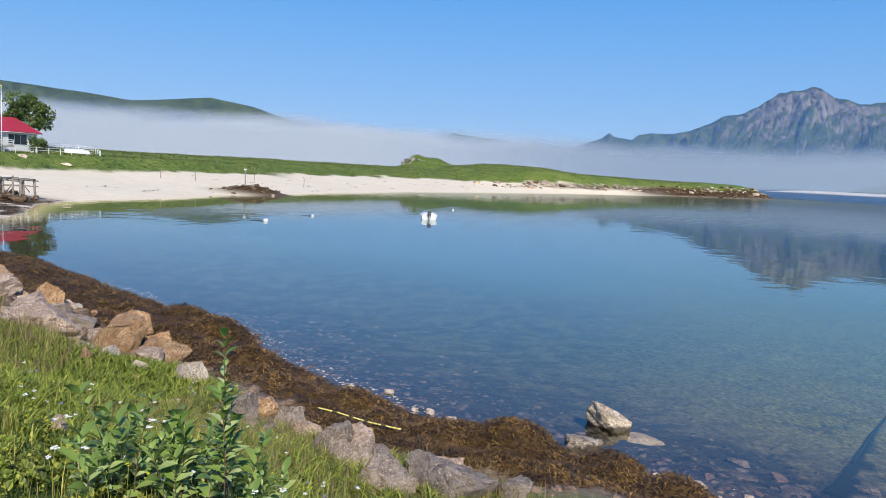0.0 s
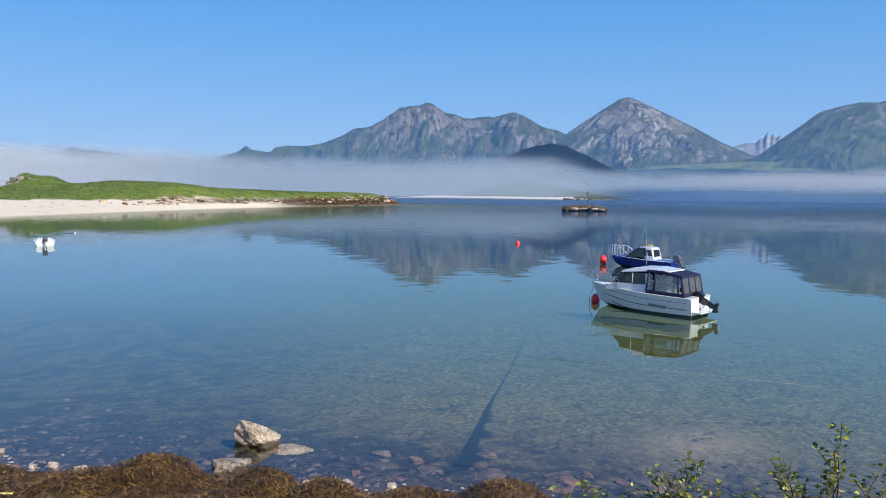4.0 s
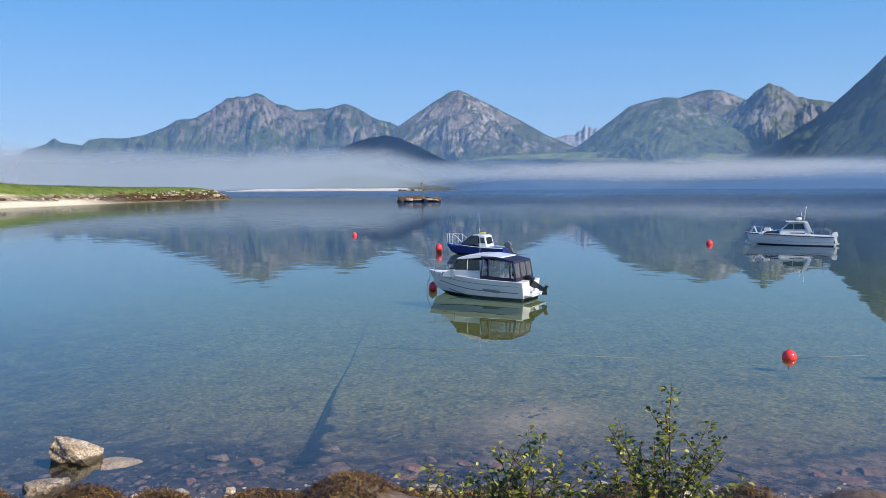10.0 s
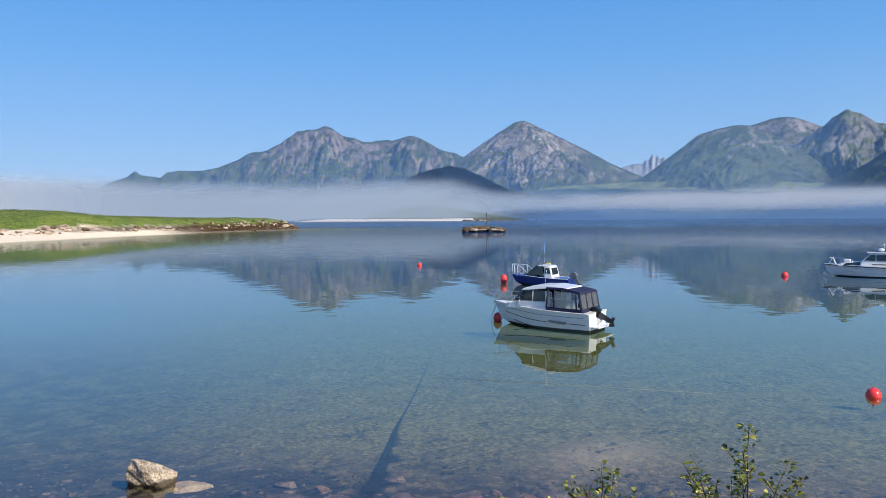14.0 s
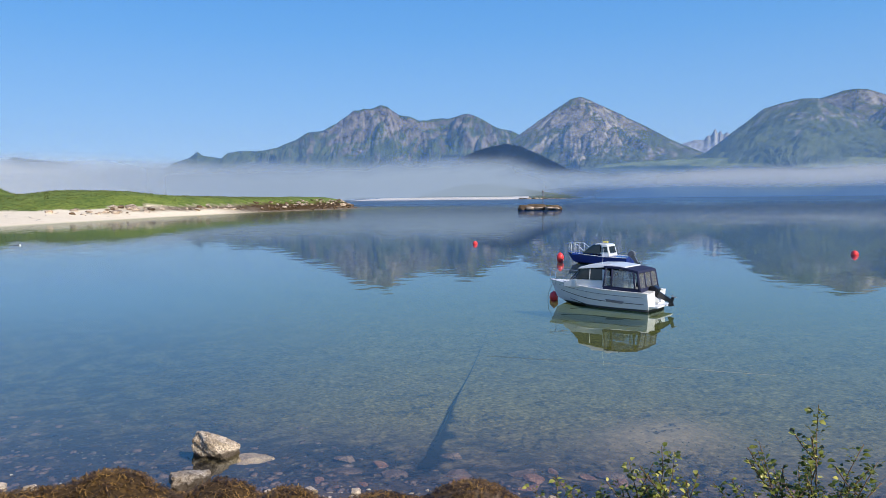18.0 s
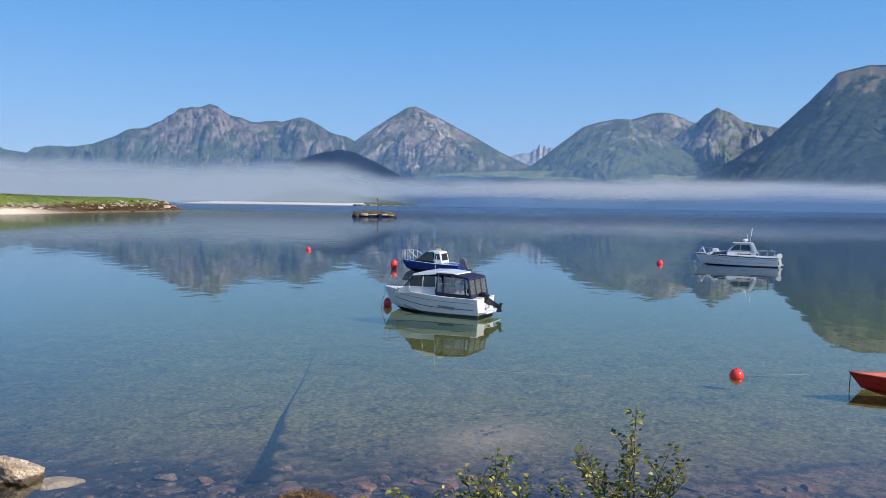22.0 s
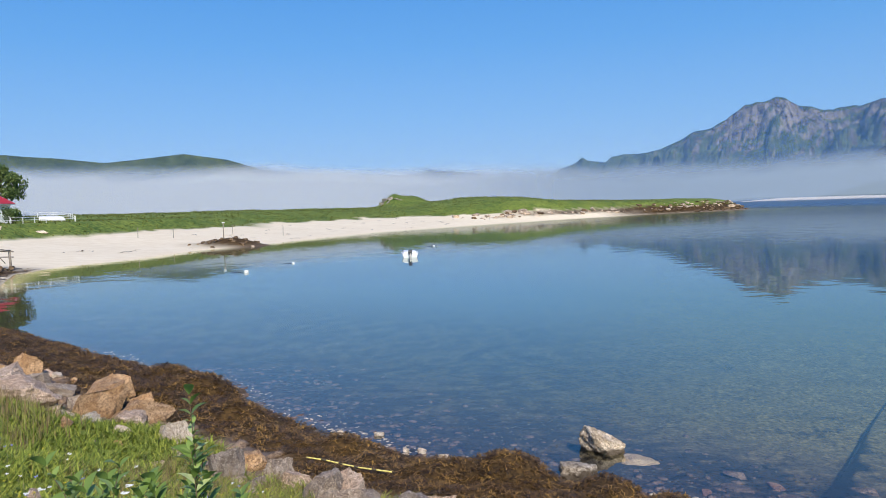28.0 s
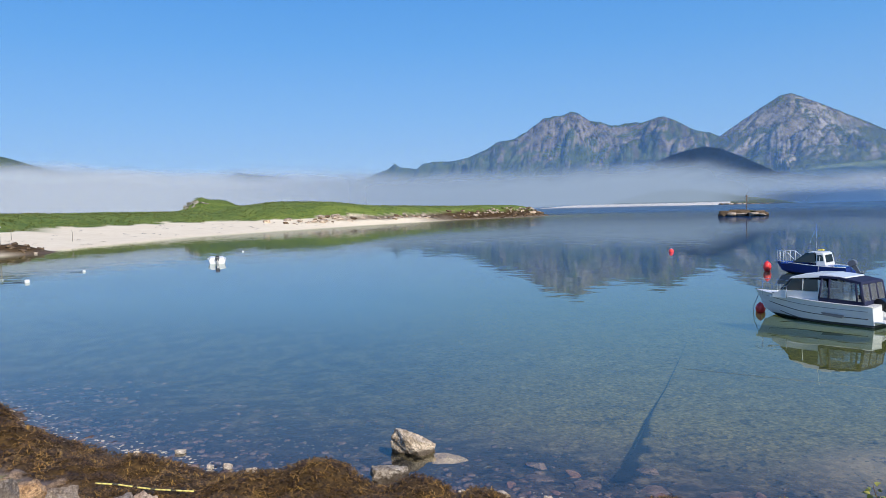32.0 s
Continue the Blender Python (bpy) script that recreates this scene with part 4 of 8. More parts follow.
while n < 80:
    x, y = br.uniform(-26, 1.5), br.uniform(9, 40)
    z, g, w, _, s = land(np.array([x]), np.array([y]))
    edge = float(np.interp(x, [-12, -4, 2, 6], [7.2, 5.9, 6.3, 4.0]))
    if edge - 2.2 < s[0] < edge + 0.2:
        t = br.choice([0, 1, 2, 2, 3, 1, 0] if x < -5 else [2, 2, 1, 2, 0])
        w0 = 0.22 + (0.9 if x < -12 else 0.45) * br.rand() ** 1.8
        ob = boulder(x, y, w0 * 1.3, w0 * br.uniform(0.25, 0.5), (M_BROWN, M_PINK, M_GREY, M_WHITE)[t], (L_BROWN, L_PINK, L_GREY, L_WHITE)[t], 1200 + n, deep=br.uniform(0.5, 0.8), sink=0.35, group="bank boulders", turn=br.uniform(0, 360))
        ob.matrix_world = ob.matrix_world @ Euler((br.uniform(-0.4, 0.4), br.uniform(-0.4, 0.4), 0)).to_matrix().to_4x4()
        n += 1
# two stones showing through the grass
for k, (x, y, h) in enumerate([(-4.2, 7.9, 0.28), (-3.2, 7.2, 0.22)]):
    boulder(x, y, 0.2, h, M_PINK, "small upright stone in the grass", 170 + k, sink=0.2)
# the wedge-shaped rock standing in the shallows and its neighbours
def wedge_rock(x, y, turn):
    """A split block: a high blunt end, a top sloping down and two broken faces meeting at a slanting edge."""
    bm = bmesh.new()
    for p in ((-0.38, 0.12, 0.56), (-0.54, 0.2, 0.32), (-0.4, 0.2, -0.3), (-0.12, -0.3, 0.4), (0.4, -0.2, -0.3), (0.52, 0.0, 0.2), (0.5, 0.1, -0.3),
              (-0.42, 0.36, 0.46), (0.34, 0.36, 0.2), (0.46, 0.42, -0.3), (-0.46, 0.42, -0.3)):
        bm.verts.new(p)
    bmesh.ops.convex_hull(bm, input=bm.verts[:])
    bmesh.ops.subdivide_edges(bm, edges=bm.edges[:], cuts=11, use_grid_fill=True)
    bm.normal_update()
    co, nm = np.array([v.co[:] for v in bm.verts]), np.array([v.normal[:] for v in bm.verts])
    bumpy = 0.16 * (fbm(co[:, 0] * 5 + co[:, 1] * 3, co[:, 2] * 5 - co[:, 1] * 4, 5, 7, True) - 0.55) + 0.05 * (fbm(co[:, 0] * 20 + co[:, 1] * 9, co[:, 2] * 17, 3, 9) - 0.5)
    for v, c in zip(bm.verts, co + nm * bumpy[:, None]):
        v.co = c
    me = bpy.data.meshes.new("wedge_rock")
    bm.to_mesh(me)
    bm.free()
    me.materials.append(M_WEDGE)
    ob = new("wedge_rock", me)
    ob.matrix_world = pose(x, y, 0, 0, 0, turn)
    return tagged(ob, "weathered wedge-shaped rock standing in shallow water", "rock")


wedge_rock(4.37, 17.3, -16)
boulder(5.15, 17.0, 1.0, 0.14, M_PINK, "flat pink rock just under the water", 9, 0.6, 0.3, z=-0.2)
boulder(3.45, 15.6, 0.95, 0.5, M_WEDGE, "pale jagged rock at the water's edge", 17, 0.7, 0.25, z=-0.02, level=4)
for k, (x, y, w, h) in enumerate([(0.05, 17.8, 0.34, 0.2), (0.6, 17.15, 0.5, 0.22), (4.6, 14.3, 0.32, 0.14), (5.4, 14.0, 0.42, 0.18), (6.2, 13.5, 0.3, 0.16), (-2.1, 19.6, 0.28, 0.12),
                                  (-1.1, 19.4, 0.45, 0.13), (8.9, 10.5, 0.5, 0.25), (11.3, 8.3, 0.95, 0.4), (12.4, 7.3, 0.4, 0.2), (2.6, 15.9, 0.4, 0.12), (-0.35, 17.9, 0.25, 0.12), (10.0, 9.7, 0.6, 0.22)]):
    boulder(x, y, w * 0.75, h * 0.75, M_WHITE, "small white stone at the tide line", 200 + k, 0.7, 0.3, z=max(ground_height(x, y), -0.03) + 0.03, name="stone", group="tide line stones")


def scatter(n, lo, hi, box, seed, keep=None):
    """Spots on the near bank whose distance from the tide line lies between lo and hi."""
    r = np.random.RandomState(seed)
    x, y = r.uniform(box[0], box[1], n), r.uniform(box[2], box[3], n)
    z, g, w, sa, s = land(x, y)
    ok = (s > lo) & (s < hi)
    if keep is not None:
        ok &= keep(x, y, g, w, s, r)
    return x[ok], y[ok], z[ok], s[ok]


def joined(name, base_v, base_f, x, y, z, scales, yaws, tilt, material, label, category, squash=1.0, kind="stuff"):
    """Many copies of one small form in a single mesh."""
    n, m = len(x), len(base_v)
    c, s = np.cos(yaws), np.sin(yaws)
    v = base_v[None] * scales[:, None, None]
    v = v * np.array([1, 1, squash])
    tx = tilt
    vy = v[:, :, 1] * np.cos(tx)[:, None] - v[:, :, 2] * np.sin(tx)[:, None]
    vz = v[:, :, 1] * np.sin(tx)[:, None] + v[:, :, 2] * np.cos(tx)[:, None]
    px = v[:, :, 0] * c[:, None] - vy * s[:, None] + x[:, None]
    py = v[:, :, 0] * s[:, None] + vy * c[:, None] + y[:, None]
    V = np.stack([px, py, vz + z[:, None]], -1).reshape(-1, 3)
    Fc = (base_f[None] + (np.arange(n) * m)[:, None, None]).reshape(-1, base_f.shape[1])
    me = mesh_from(name, V, Fc, material, True)
    return tagged(new(name, me), label, category, kind=kind)


def ball_form(level=1, seed=0, rough=0.25):
    bm = bmesh.new()
    bmesh.ops.create_icosphere(bm, subdivisions=level, radius=1.0)
    r = np.random.RandomState(seed)
    v = np.array([w.co[:] for w in bm.verts])
    v *= 1 + r.uniform(-rough, rough, (len(v), 1))
    f = np.array([[w.index for w in p.verts] for p in bm.faces])
    bm.free()
    return v, f


# stones filling the bank between weed and grass
def chunk_form(seed, level=2, planes=8):
    me = rock_mesh("chunk", (2, 1.7, 1.6), seed, M_PINK, level, planes)
    v = np.array([w.co[:] for w in me.vertices])
    f = np.array([p.vertices[:] for p in me.polygons])
    bpy.data.meshes.remove(me)
    return v, f


fv, ff = chunk_form(3, 1, 5)
x, y, z, s = scatter(26000, 2.0, 8.5, (-30, 4, 8, 42), 11, lambda x, y, g, w, s, r: (g < 0.35) & (w < 0.5) & (r.rand(len(x)) < 0.6))
joined("bank_stones", fv, ff, x, y, z, 0.04 + 0.22 * rng.rand(len(x)) ** 2, rng.uniform(0, 6.3, len(x)), rng.uniform(-0.4, 0.4, len(x)), M_RUBBLE, "loose pink and grey stones filling the bank", "stones", 0.65)
# pale shingle along the waterline
x, y, z, s = scatter(40000, -1.3, 0.25, (-14, 20, -2, 34), 14, lambda x, y, g, w, s, r: r.rand(len(x)) < 0.75 * np.exp(-((s + 0.35) / 0.45) ** 2))
joined("shingle", *chunk_form(6, 1, 4), x, y, z, rng.uniform(0.02, 0.075, len(x)), rng.uniform(0, 6.3, len(x)), rng.uniform(-0.3, 0.3, len(x)), M_WHITE, "pale pebbles washed by the waterline", "stones", 0.5)
# seabed cobbles near the shore
x, y, z, s = scatter(60000, -6.5, -0.05, (-12, 26, -2, 30), 12, lambda x, y, g, w, s, r: r.rand(len(x)) < np.exp(s / 2.2) * 0.45)
joined("seabed_cobbles", *chunk_form(5, 1, 5), x, y, z, (0.025 + 0.15 * rng.rand(len(x)) ** 2.5) * (1 - 0.4 * smooth(4, 9, x) - 0.3 * smooth(11, 14, x)), rng.uniform(0, 6.3, len(x)), rng.uniform(-0.2, 0.2, len(x)), M_RED, "reddish cobbles under shallow water", "stones", 0.35)
x, y, z, s = scatter(42000, -16, -1.0, (-14, 34, -2, 36), 13, lambda x, y, g, w, s, r: r.rand(len(x)) < 0.1 + 0.5 * (fbm(x * 0.5, y * 0.5, 3, 3) > 0.55))
joined("seabed_pebbles", *ball_form(1, 4, 0.15), x, y, z, rng.uniform(0.015, 0.045, len(x)), rng.uniform(0, 6.3, len(x)), rng.uniform(-0.2, 0.2, len(x)), M_BED, "grey pebbles on the sandy seabed", "stones", 0.4)
for k, (x, y, w) in enumerate([(6.6, 15.0, 0.9), (7.5, 14.2, 0.7), (8.6, 13.4, 0.8), (9.9, 12.6, 0.9), (7.0, 15.8, 0.6), (11.4, 11.6, 0.8), (13.4, 8.8, 0.7), (15.2, 7.4, 0.9), (14.3, 8.4, 0.6), (9.2, 14.6, 0.6)]):
    boulder(x, y, w, 0.14, M_RED, "flat reddish slab under shallow water", 230 + k, 0.65, 0.3, name="seabed_slab", group="seabed slabs", z=min(ground_height(x, y), -0.2))


# ---- seaweed ----
def weed_build(a, b, c, rough=0.45):
    def build(N, L, bs):
        rnd = N("NewGeometry").outputs["Random Per Island"]
        big = noise_tex(N, L, 0.9, 4, 0.6)
        col = mixc(N, L, ramp(N, L, big, [(0.38, (0, 0, 0)), (0.62, (1, 1, 1))]), ramp(N, L, rnd, [(0.1, a), (0.65, b), (1.0, c)]), ramp(N, L, rnd, [(0.2, tuple(v * 0.5 for v in a)), (0.95, b)]))
        L(col, bs.inputs["Base Color"])
        bs.inputs["Roughness"].default_value = rough
    return build


M_WEED = mat("brown_bladder_wrack", weed_build((0.03, 0.016, 0.006), (0.2, 0.105, 0.025), (0.68, 0.4, 0.085)))
M_SUNK = mat("sunken_dark_weed", weed_build((0.016, 0.013, 0.018), (0.04, 0.03, 0.036), (0.09, 0.07, 0.06)))


def tuft_form(blades, length, width, seed, droop=0.5, segs=3):
    r = np.random.RandomState(seed)
    V, Fc = [], []
    for b in range(blades):
        a = r.uniform(0, 2 * math.pi)
        ln = length * r.uniform(0.6, 1.2)
        lift = r.uniform(0.15, 0.45)
        curl = r.uniform(-0.8, 0.8)
        for k in range(segs + 1):
            t = k / segs
            aa = a + curl * t
            rr = ln * t
            px, py = rr * math.cos(aa), rr * math.sin(aa)
            pz = 0.02 + ln * lift * math.sin(math.pi * min(1, t * 0.9 + 0.1)) * droop
            w = width * (1 - 0.6 * t) / 2
            nx, ny = -math.sin(aa) * w, math.cos(aa) * w
            V += [(px - nx, py - ny, pz), (px + nx, py + ny, pz)]
        o = b * 2 * (segs + 1)
        for k in range(segs):
            Fc.append((o + 2 * k, o + 2 * k + 1, o + 2 * k + 3, o + 2 * k + 2))
    return np.array(V), np.array(Fc)


near_belt = lambda x, y, g, w, s, r: (w > 0.35) & (r.rand(len(x)) < np.clip((13.0 / np.hypot(x, y)) ** 1.6, 0.07, 1.0))
for k in range(4):
    x, y, z, s = scatter(140000, 0.05, 6.5, (-34, 22, -2, 50), 30 + k, near_belt)
    tv, tf = tuft_form(7, 0.1, 0.0125, 40 + k, 1.25, 2)
    joined("seaweed", tv, tf, x, y, z, rng.uniform(0.6, 1.4, len(x)) * np.clip(np.hypot(x, y) / 16, 1, 1.6), rng.uniform(0, 6.3, len(x)), rng.uniform(-0.5, 0.5, len(x)), M_WEED, "heaped brown seaweed left by the tide", "seaweed")


# dark weed in patches on the seabed
x, y, z, s = scatter(46000, -22, -0.3, (-16, 34, -2, 42), 50,
                     lambda x, y, g, w, s, r: (fbm(x * 0.6, y * 1.1, 4, 17) > 0.655 - 0.1 * smooth(-5, -0.5, s) * smooth(20, 10, x)) & (r.rand(len(x)) < 0.8))
tv, tf = tuft_form(6, 0.12, 0.016, 61, 0.25, 2)
joined("seabed_weed", tv, tf, x, y, z, rng.uniform(0.6, 1.5, len(x)), rng.uniform(0, 6.3, len(x)), rng.uniform(-0.1, 0.1, len(x)), M_SUNK, "dark seaweed patches on the seabed", "seaweed")

x, y, z, s = scatter(9000, -4.2, -0.25, (3.2, 20, -2, 17.5), 52, lambda x, y, g, w, s, r: (fbm(x * 0.55, y * 0.8, 3, 27) > 0.5 - 0.06 * smooth(8, 5, x)) & (r.rand(len(x)) < 0.9 * smooth(-4.4, -2.0, s)))
joined("seabed_weed", tv, tf, x, y, z, rng.uniform(0.6, 1.6, len(x)), rng.uniform(0, 6.3, len(x)), rng.uniform(-0.1, 0.1, len(x)), M_SUNK, "dark purple weed bed close to the shore", "seaweed")
M_SLAB = rock_mat("red_seabed_slab", (0.22, 0.12, 0.105), (0.34, 0.21, 0.18), (0.12, 0.07, 0.065))
sr = np.random.RandomState(83)
n = 0
while n < 34:
    x, y = sr.uniform(4.5, 20), sr.uniform(1, 16.5)
    s0 = float(shore_distance(np.array([x]), np.array([y]))[0])
    if -2.4 < s0 < -0.25:
        w0 = sr.uniform(0.25, 0.75)
        boulder(x, y, w0, 0.09, M_SLAB, "flat reddish slab under shallow water", 260 + n, 0.7, 0.3, sr.uniform(0, 360), "seabed_slab", group="seabed slabs", z=min(ground_height(x, y), -0.12), level=2)
        n += 1

# the sunken pipe, overgrown near the shore
M_PIPE = plain("old_sunken_pipe", (0.02, 0.022, 0.024), 0.9)


def tube(points, radius, sides=8, taper=None):
    """A round bar along a line of points."""
    P = [Vector(p) for p in points]
    V, Fc = [], []
    for k, p in enumerate(P):
        d = (P[min(k + 1, len(P) - 1)] - P[max(k - 1, 0)]).normalized()
        u = d.cross(Vector((0, 0, 1)))
        u = u.normalized() if u.length > 0.05 else Vector((1, 0, 0))
        w = d.cross(u)
        rr = radius * (taper[k] if taper else 1)
        V += [tuple(p + (u * math.cos(2 * math.pi * q / sides) + w * math.sin(2 * math.pi * q / sides)) * rr) for q in range(sides)]
    for k in range(len(P) - 1):
        for q in range(sides):
            q2 = (q + 1) % sides
            Fc.append((k * sides + q, k * sides + q2, (k + 1) * sides + q2, (k + 1) * sides + q))
    Fc.append(tuple(range(sides))[::-1])
    Fc.append(tuple((len(P) - 1) * sides + q for q in range(sides)))
    return V, Fc


def rod(name, points, radius, material, parent=None, sides=8, label="", taper=None):
    v, f = tube(points, radius, sides, taper)
    me = mesh_from(name, v, f, material, True)
    if parent is None:
        return new(name, me)
    return part(name, me, None, parent, label)


line = [(8.3, 14.4), (9.6, 16.0), (11.75, 18.7), (14.9, 22.4), (18.4, 26.7), (21.6, 30.7)]
pipe = thing("sunken_pipe", "dark weed-grown pipe running out over the seabed", "pipe")
rod("tube", [(px, py, ground_height(px, py) + 0.012) for px, py in line], 0.03, M_PIPE, pipe, taper=[1.5, 1.3, 1.0, 0.7, 0.45, 0.3])
t = rng.rand(1900) ** 1.5
lx = np.interp(t, [0, 0.2, 0.55, 1], [8.2, 9.6, 11.75, 13.6])
ly = np.interp(t, [0, 0.2, 0.55, 1], [14.3, 16.0, 18.7, 20.9])
ragged = fbm(t * 26, t * 0, 3, 44)
off = np.abs(rng.normal(0, 1, len(t))) * np.interp(t, [0, 0.3, 0.6, 1], [0.26, 0.2, 0.045, 0.012]) * (0.15 + 2.0 * ragged * ragged)
px, py = lx + off * 0.77, ly - off * 0.64
joined("pipe_weed", *tuft_form(6, 0.2, 0.022, 61, 0.3, 2), px, py, land(px, py)[0] + 0.03, rng.uniform(0.3, 0.9, len(t)) * (1.15 - t), rng.uniform(0, 6.3, len(t)), 0 * t, M_SUNK, "dark weed growing along the sunken pipe", "seaweed")

# yellow strap thrown over the weed
M_STRAP = plain("yellow_strap", (0.85, 0.72, 0.2), 0.6)
M_DARKBAND = plain("dark_band", (0.1, 0.09, 0.05), 0.7)
strap = thing("yellow_strap", "thin yellow marker rope with dark bands on the seaweed", "rope")
sp = [(-2.4, 15.3), (-1.98, 15.15), (-1.62, 14.95), (-1.3, 14.8), (-0.92, 14.68), (-0.5, 14.55)]
zs = max(ground_height(a, b) for a, b in sp)
sp3 = [Vector((a, b, zs + 0.12 - 0.03 * k)) for k, (a, b) in enumerate(sp)]
fine = [sp3[k].lerp(sp3[k + 1], q / 4) for k in range(5) for q in range(4)]
for k in range(0, len(fine) - 1):
    rod("band", [fine[k], fine[k + 1]], 0.016, M_DARKBAND if k % 4 == 3 else M_STRAP, strap, 6)


# ---- grass, flowers and leafy plants ----
def leaf_mat(name, a, b, c, gloss=0.5, patchy=0.0):
    def build(N, L, bs):
        geo = N("NewGeometry")
        rnd = geo.outputs["Random Per Island"]
        col = ramp(N, L, rnd, [(0.05, a), (0.55, b), (0.95, c)])
        if patchy:
            clump = noise_tex(N, L, 1.7, 4, 0.6, geo.outputs["Position"])
            col = mixc(N, L, ramp(N, L, clump, [(0.4, (0, 0, 0)), (0.62, (patchy, patchy, patchy))]), col, ramp(N, L, rnd, [(0.1, (0.2, 0.17, 0.05)), (0.9, (0.42, 0.36, 0.13))]))
            deep = noise_tex(N, L, 4.5, 3, 0.6, geo.outputs["Position"])
            col = mixc(N, L, 1.0, col, ramp(N, L, deep, [(0.35, (0.55, 0.6, 0.55)), (0.6, (1.1, 1.08, 1.0))]), "MULTIPLY")
        L(col, bs.inputs["Base Color"])
        bs.inputs["Roughness"].default_value = gloss
        tr = N("BsdfTranslucent")
        L(col, tr.inputs[0])
        mx = N("MixShader")
        mx.inputs[0].default_value = 0.3
        out = bs.id_data.nodes["Material Output"]
        L(bs.outputs[0], mx.inputs[1])
        L(tr.outputs[0], mx.inputs[2])
        L(mx.outputs[0], out.inputs["Surface"])
    return mat(name, build)


M_GRASS = leaf_mat("meadow_grass", (0.06, 0.09, 0.011), (0.29, 0.32, 0.04), (0.68, 0.58, 0.16), 0.7, 0.4)
M_HERB = leaf_mat("low_herbs", (0.035, 0.065, 0.009), (0.18, 0.25, 0.026), (0.52, 0.5, 0.07), 0.5, 0.25)
M_DRY = leaf_mat("dry_grass", (0.16, 0.1, 0.05), (0.32, 0.22, 0.1), (0.45, 0.38, 0.2), 0.8)
M_LEAF = leaf_mat("willow_leaf", (0.13, 0.21, 0.045), (0.27, 0.38, 0.085), (0.55, 0.62, 0.27), 0.4)
M_BIRCH = leaf_mat("shrub_leaf", (0.05, 0.07, 0.015), (0.22, 0.25, 0.04), (0.62, 0.56, 0.14), 0.35)
M_FERN = leaf_mat("yellow_green_herb", (0.1, 0.15, 0.018), (0.25, 0.32, 0.038), (0.48, 0.5, 0.08), 0.6)
M_TWIG = plain("twig_bark", (0.16, 0.1, 0.06), 0.8)
M_PETAL = plain("white_petals", (0.78, 0.78, 0.74), 0.7, vary=0.05)
M_YELLOWP = plain("yellow_petals", (0.75, 0.6, 0.04), 0.7, vary=0.05)
M_BLUEP = plain("blue_petals", (0.25, 0.27, 0.6), 0.7, vary=0.05)


def blade_form(blades, height, width, spread, seed, lean=0.5, segs=2):
    r = np.random.RandomState(seed)
    V, Fc = [], []
    for b in range(blades):
        a, o = r.uniform(0, 6.283), r.uniform(0, spread)
        oa = r.uniform(0, 6.283)
        h = height * r.uniform(0.55, 1.1)
        ln = lean * r.uniform(0.2, 1.0)
        c, s = math.cos(a), math.sin(a)
        i = len(V)
        for k in range(segs + 1):
            t = k / segs
            w = width * (1 - t * 0.92) / 2
            d = ln * h * t * t
            V += [(o * math.cos(oa) + c * d - s * w, o * math.sin(oa) + s * d + c * w, h * t * (1 - 0.2 * ln * t)),
                  (o * math.cos(oa) + c * d + s * w, o * math.sin(oa) + s * d - c * w, h * t * (1 - 0.2 * ln * t))]
        Fc += [(i + 2 * k, i + 2 * k + 1, i + 2 * k + 3, i + 2 * k + 2) for k in range(segs)]
    return np.array(V), np.array(Fc)


for k in range(4):
    x, y, z, s = scatter(10000, 4, 30, (-24, 2.5, 2.5, 30), 70 + k, lambda x, y, g, w, s, r: (g > 0.3) & (np.hypot(x, y) > 3.0) & (r.rand(len(x)) < np.clip(9 / np.hypot(x, y), 0.25, 1)))
    bv, bf = blade_form(9, (0.2, 0.13, 0.26, 0.11)[k], (0.011, 0.024, 0.009, 0.032)[k], 0.14, 80 + k, (0.9, 1.1, 0.7, 1.2)[k])
    joined("bank_grass", bv, bf, x, y, z - 0.01, rng.uniform(0.5, 1.25, len(x)), rng.uniform(0, 6.3, len(x)), rng.uniform(-0.1, 0.1, len(x)), (M_GRASS, M_HERB, M_GRASS, M_HERB)[k], "lush green grass and low herbs on the bank", "grass")
x, y, z, s = scatter(2600, 6, 30, (-3.5, 3.5, -3.5, 3.2), 88, lambda x, y, g, w, s, r: g > 0.3)
joined("bank_grass", *blade_form(8, 0.13, 0.014, 0.16, 87, 1.1), x, y, z - 0.01, rng.uniform(0.5, 1.1, len(x)), rng.uniform(0, 6.3, len(x)), rng.uniform(-0.1, 0.1, len(x)), M_GRASS, "short trodden grass round the viewpoint", "grass")
x, y, z, s = scatter(9000, 6, 30, (-26, -7, 8, 32), 90, lambda x, y, g, w, s, r: (g > 0.4) & (r.rand(len(x)) < 0.62 * smooth(-5, -9, x)))
bv, bf = blade_form(7, 0.72, 0.011, 0.14, 91, 0.5)
joined("dry_grass", bv, bf, x, y, z, rng.uniform(0.6, 1.2, len(x)), rng.uniform(0, 6.3, len(x)), 0 * x, M_DRY, "tall straw-coloured grass on the bank", "grass")
x, y, z, s = scatter(1500, 6, 30, (-14, -1, 4, 14), 93, lambda x, y, g, w, s, r: (g > 0.5) & (r.rand(len(x)) < 0.35))
joined("dry_grass", *blade_form(3, 0.4, 0.006, 0.1, 94, 0.4), x, y, z, rng.uniform(0.6, 1.2, len(x)), rng.uniform(0, 6.3, len(x)), 0 * x, M_DRY, "single straw-coloured grass stems", "grass")
x, y, z, s = scatter(6000, 4.0, 9, (-5, 3, 8, 16), 92, lambda x, y, g, w, s, r: (g > 0.1) & (r.rand(len(x)) < 0.5))
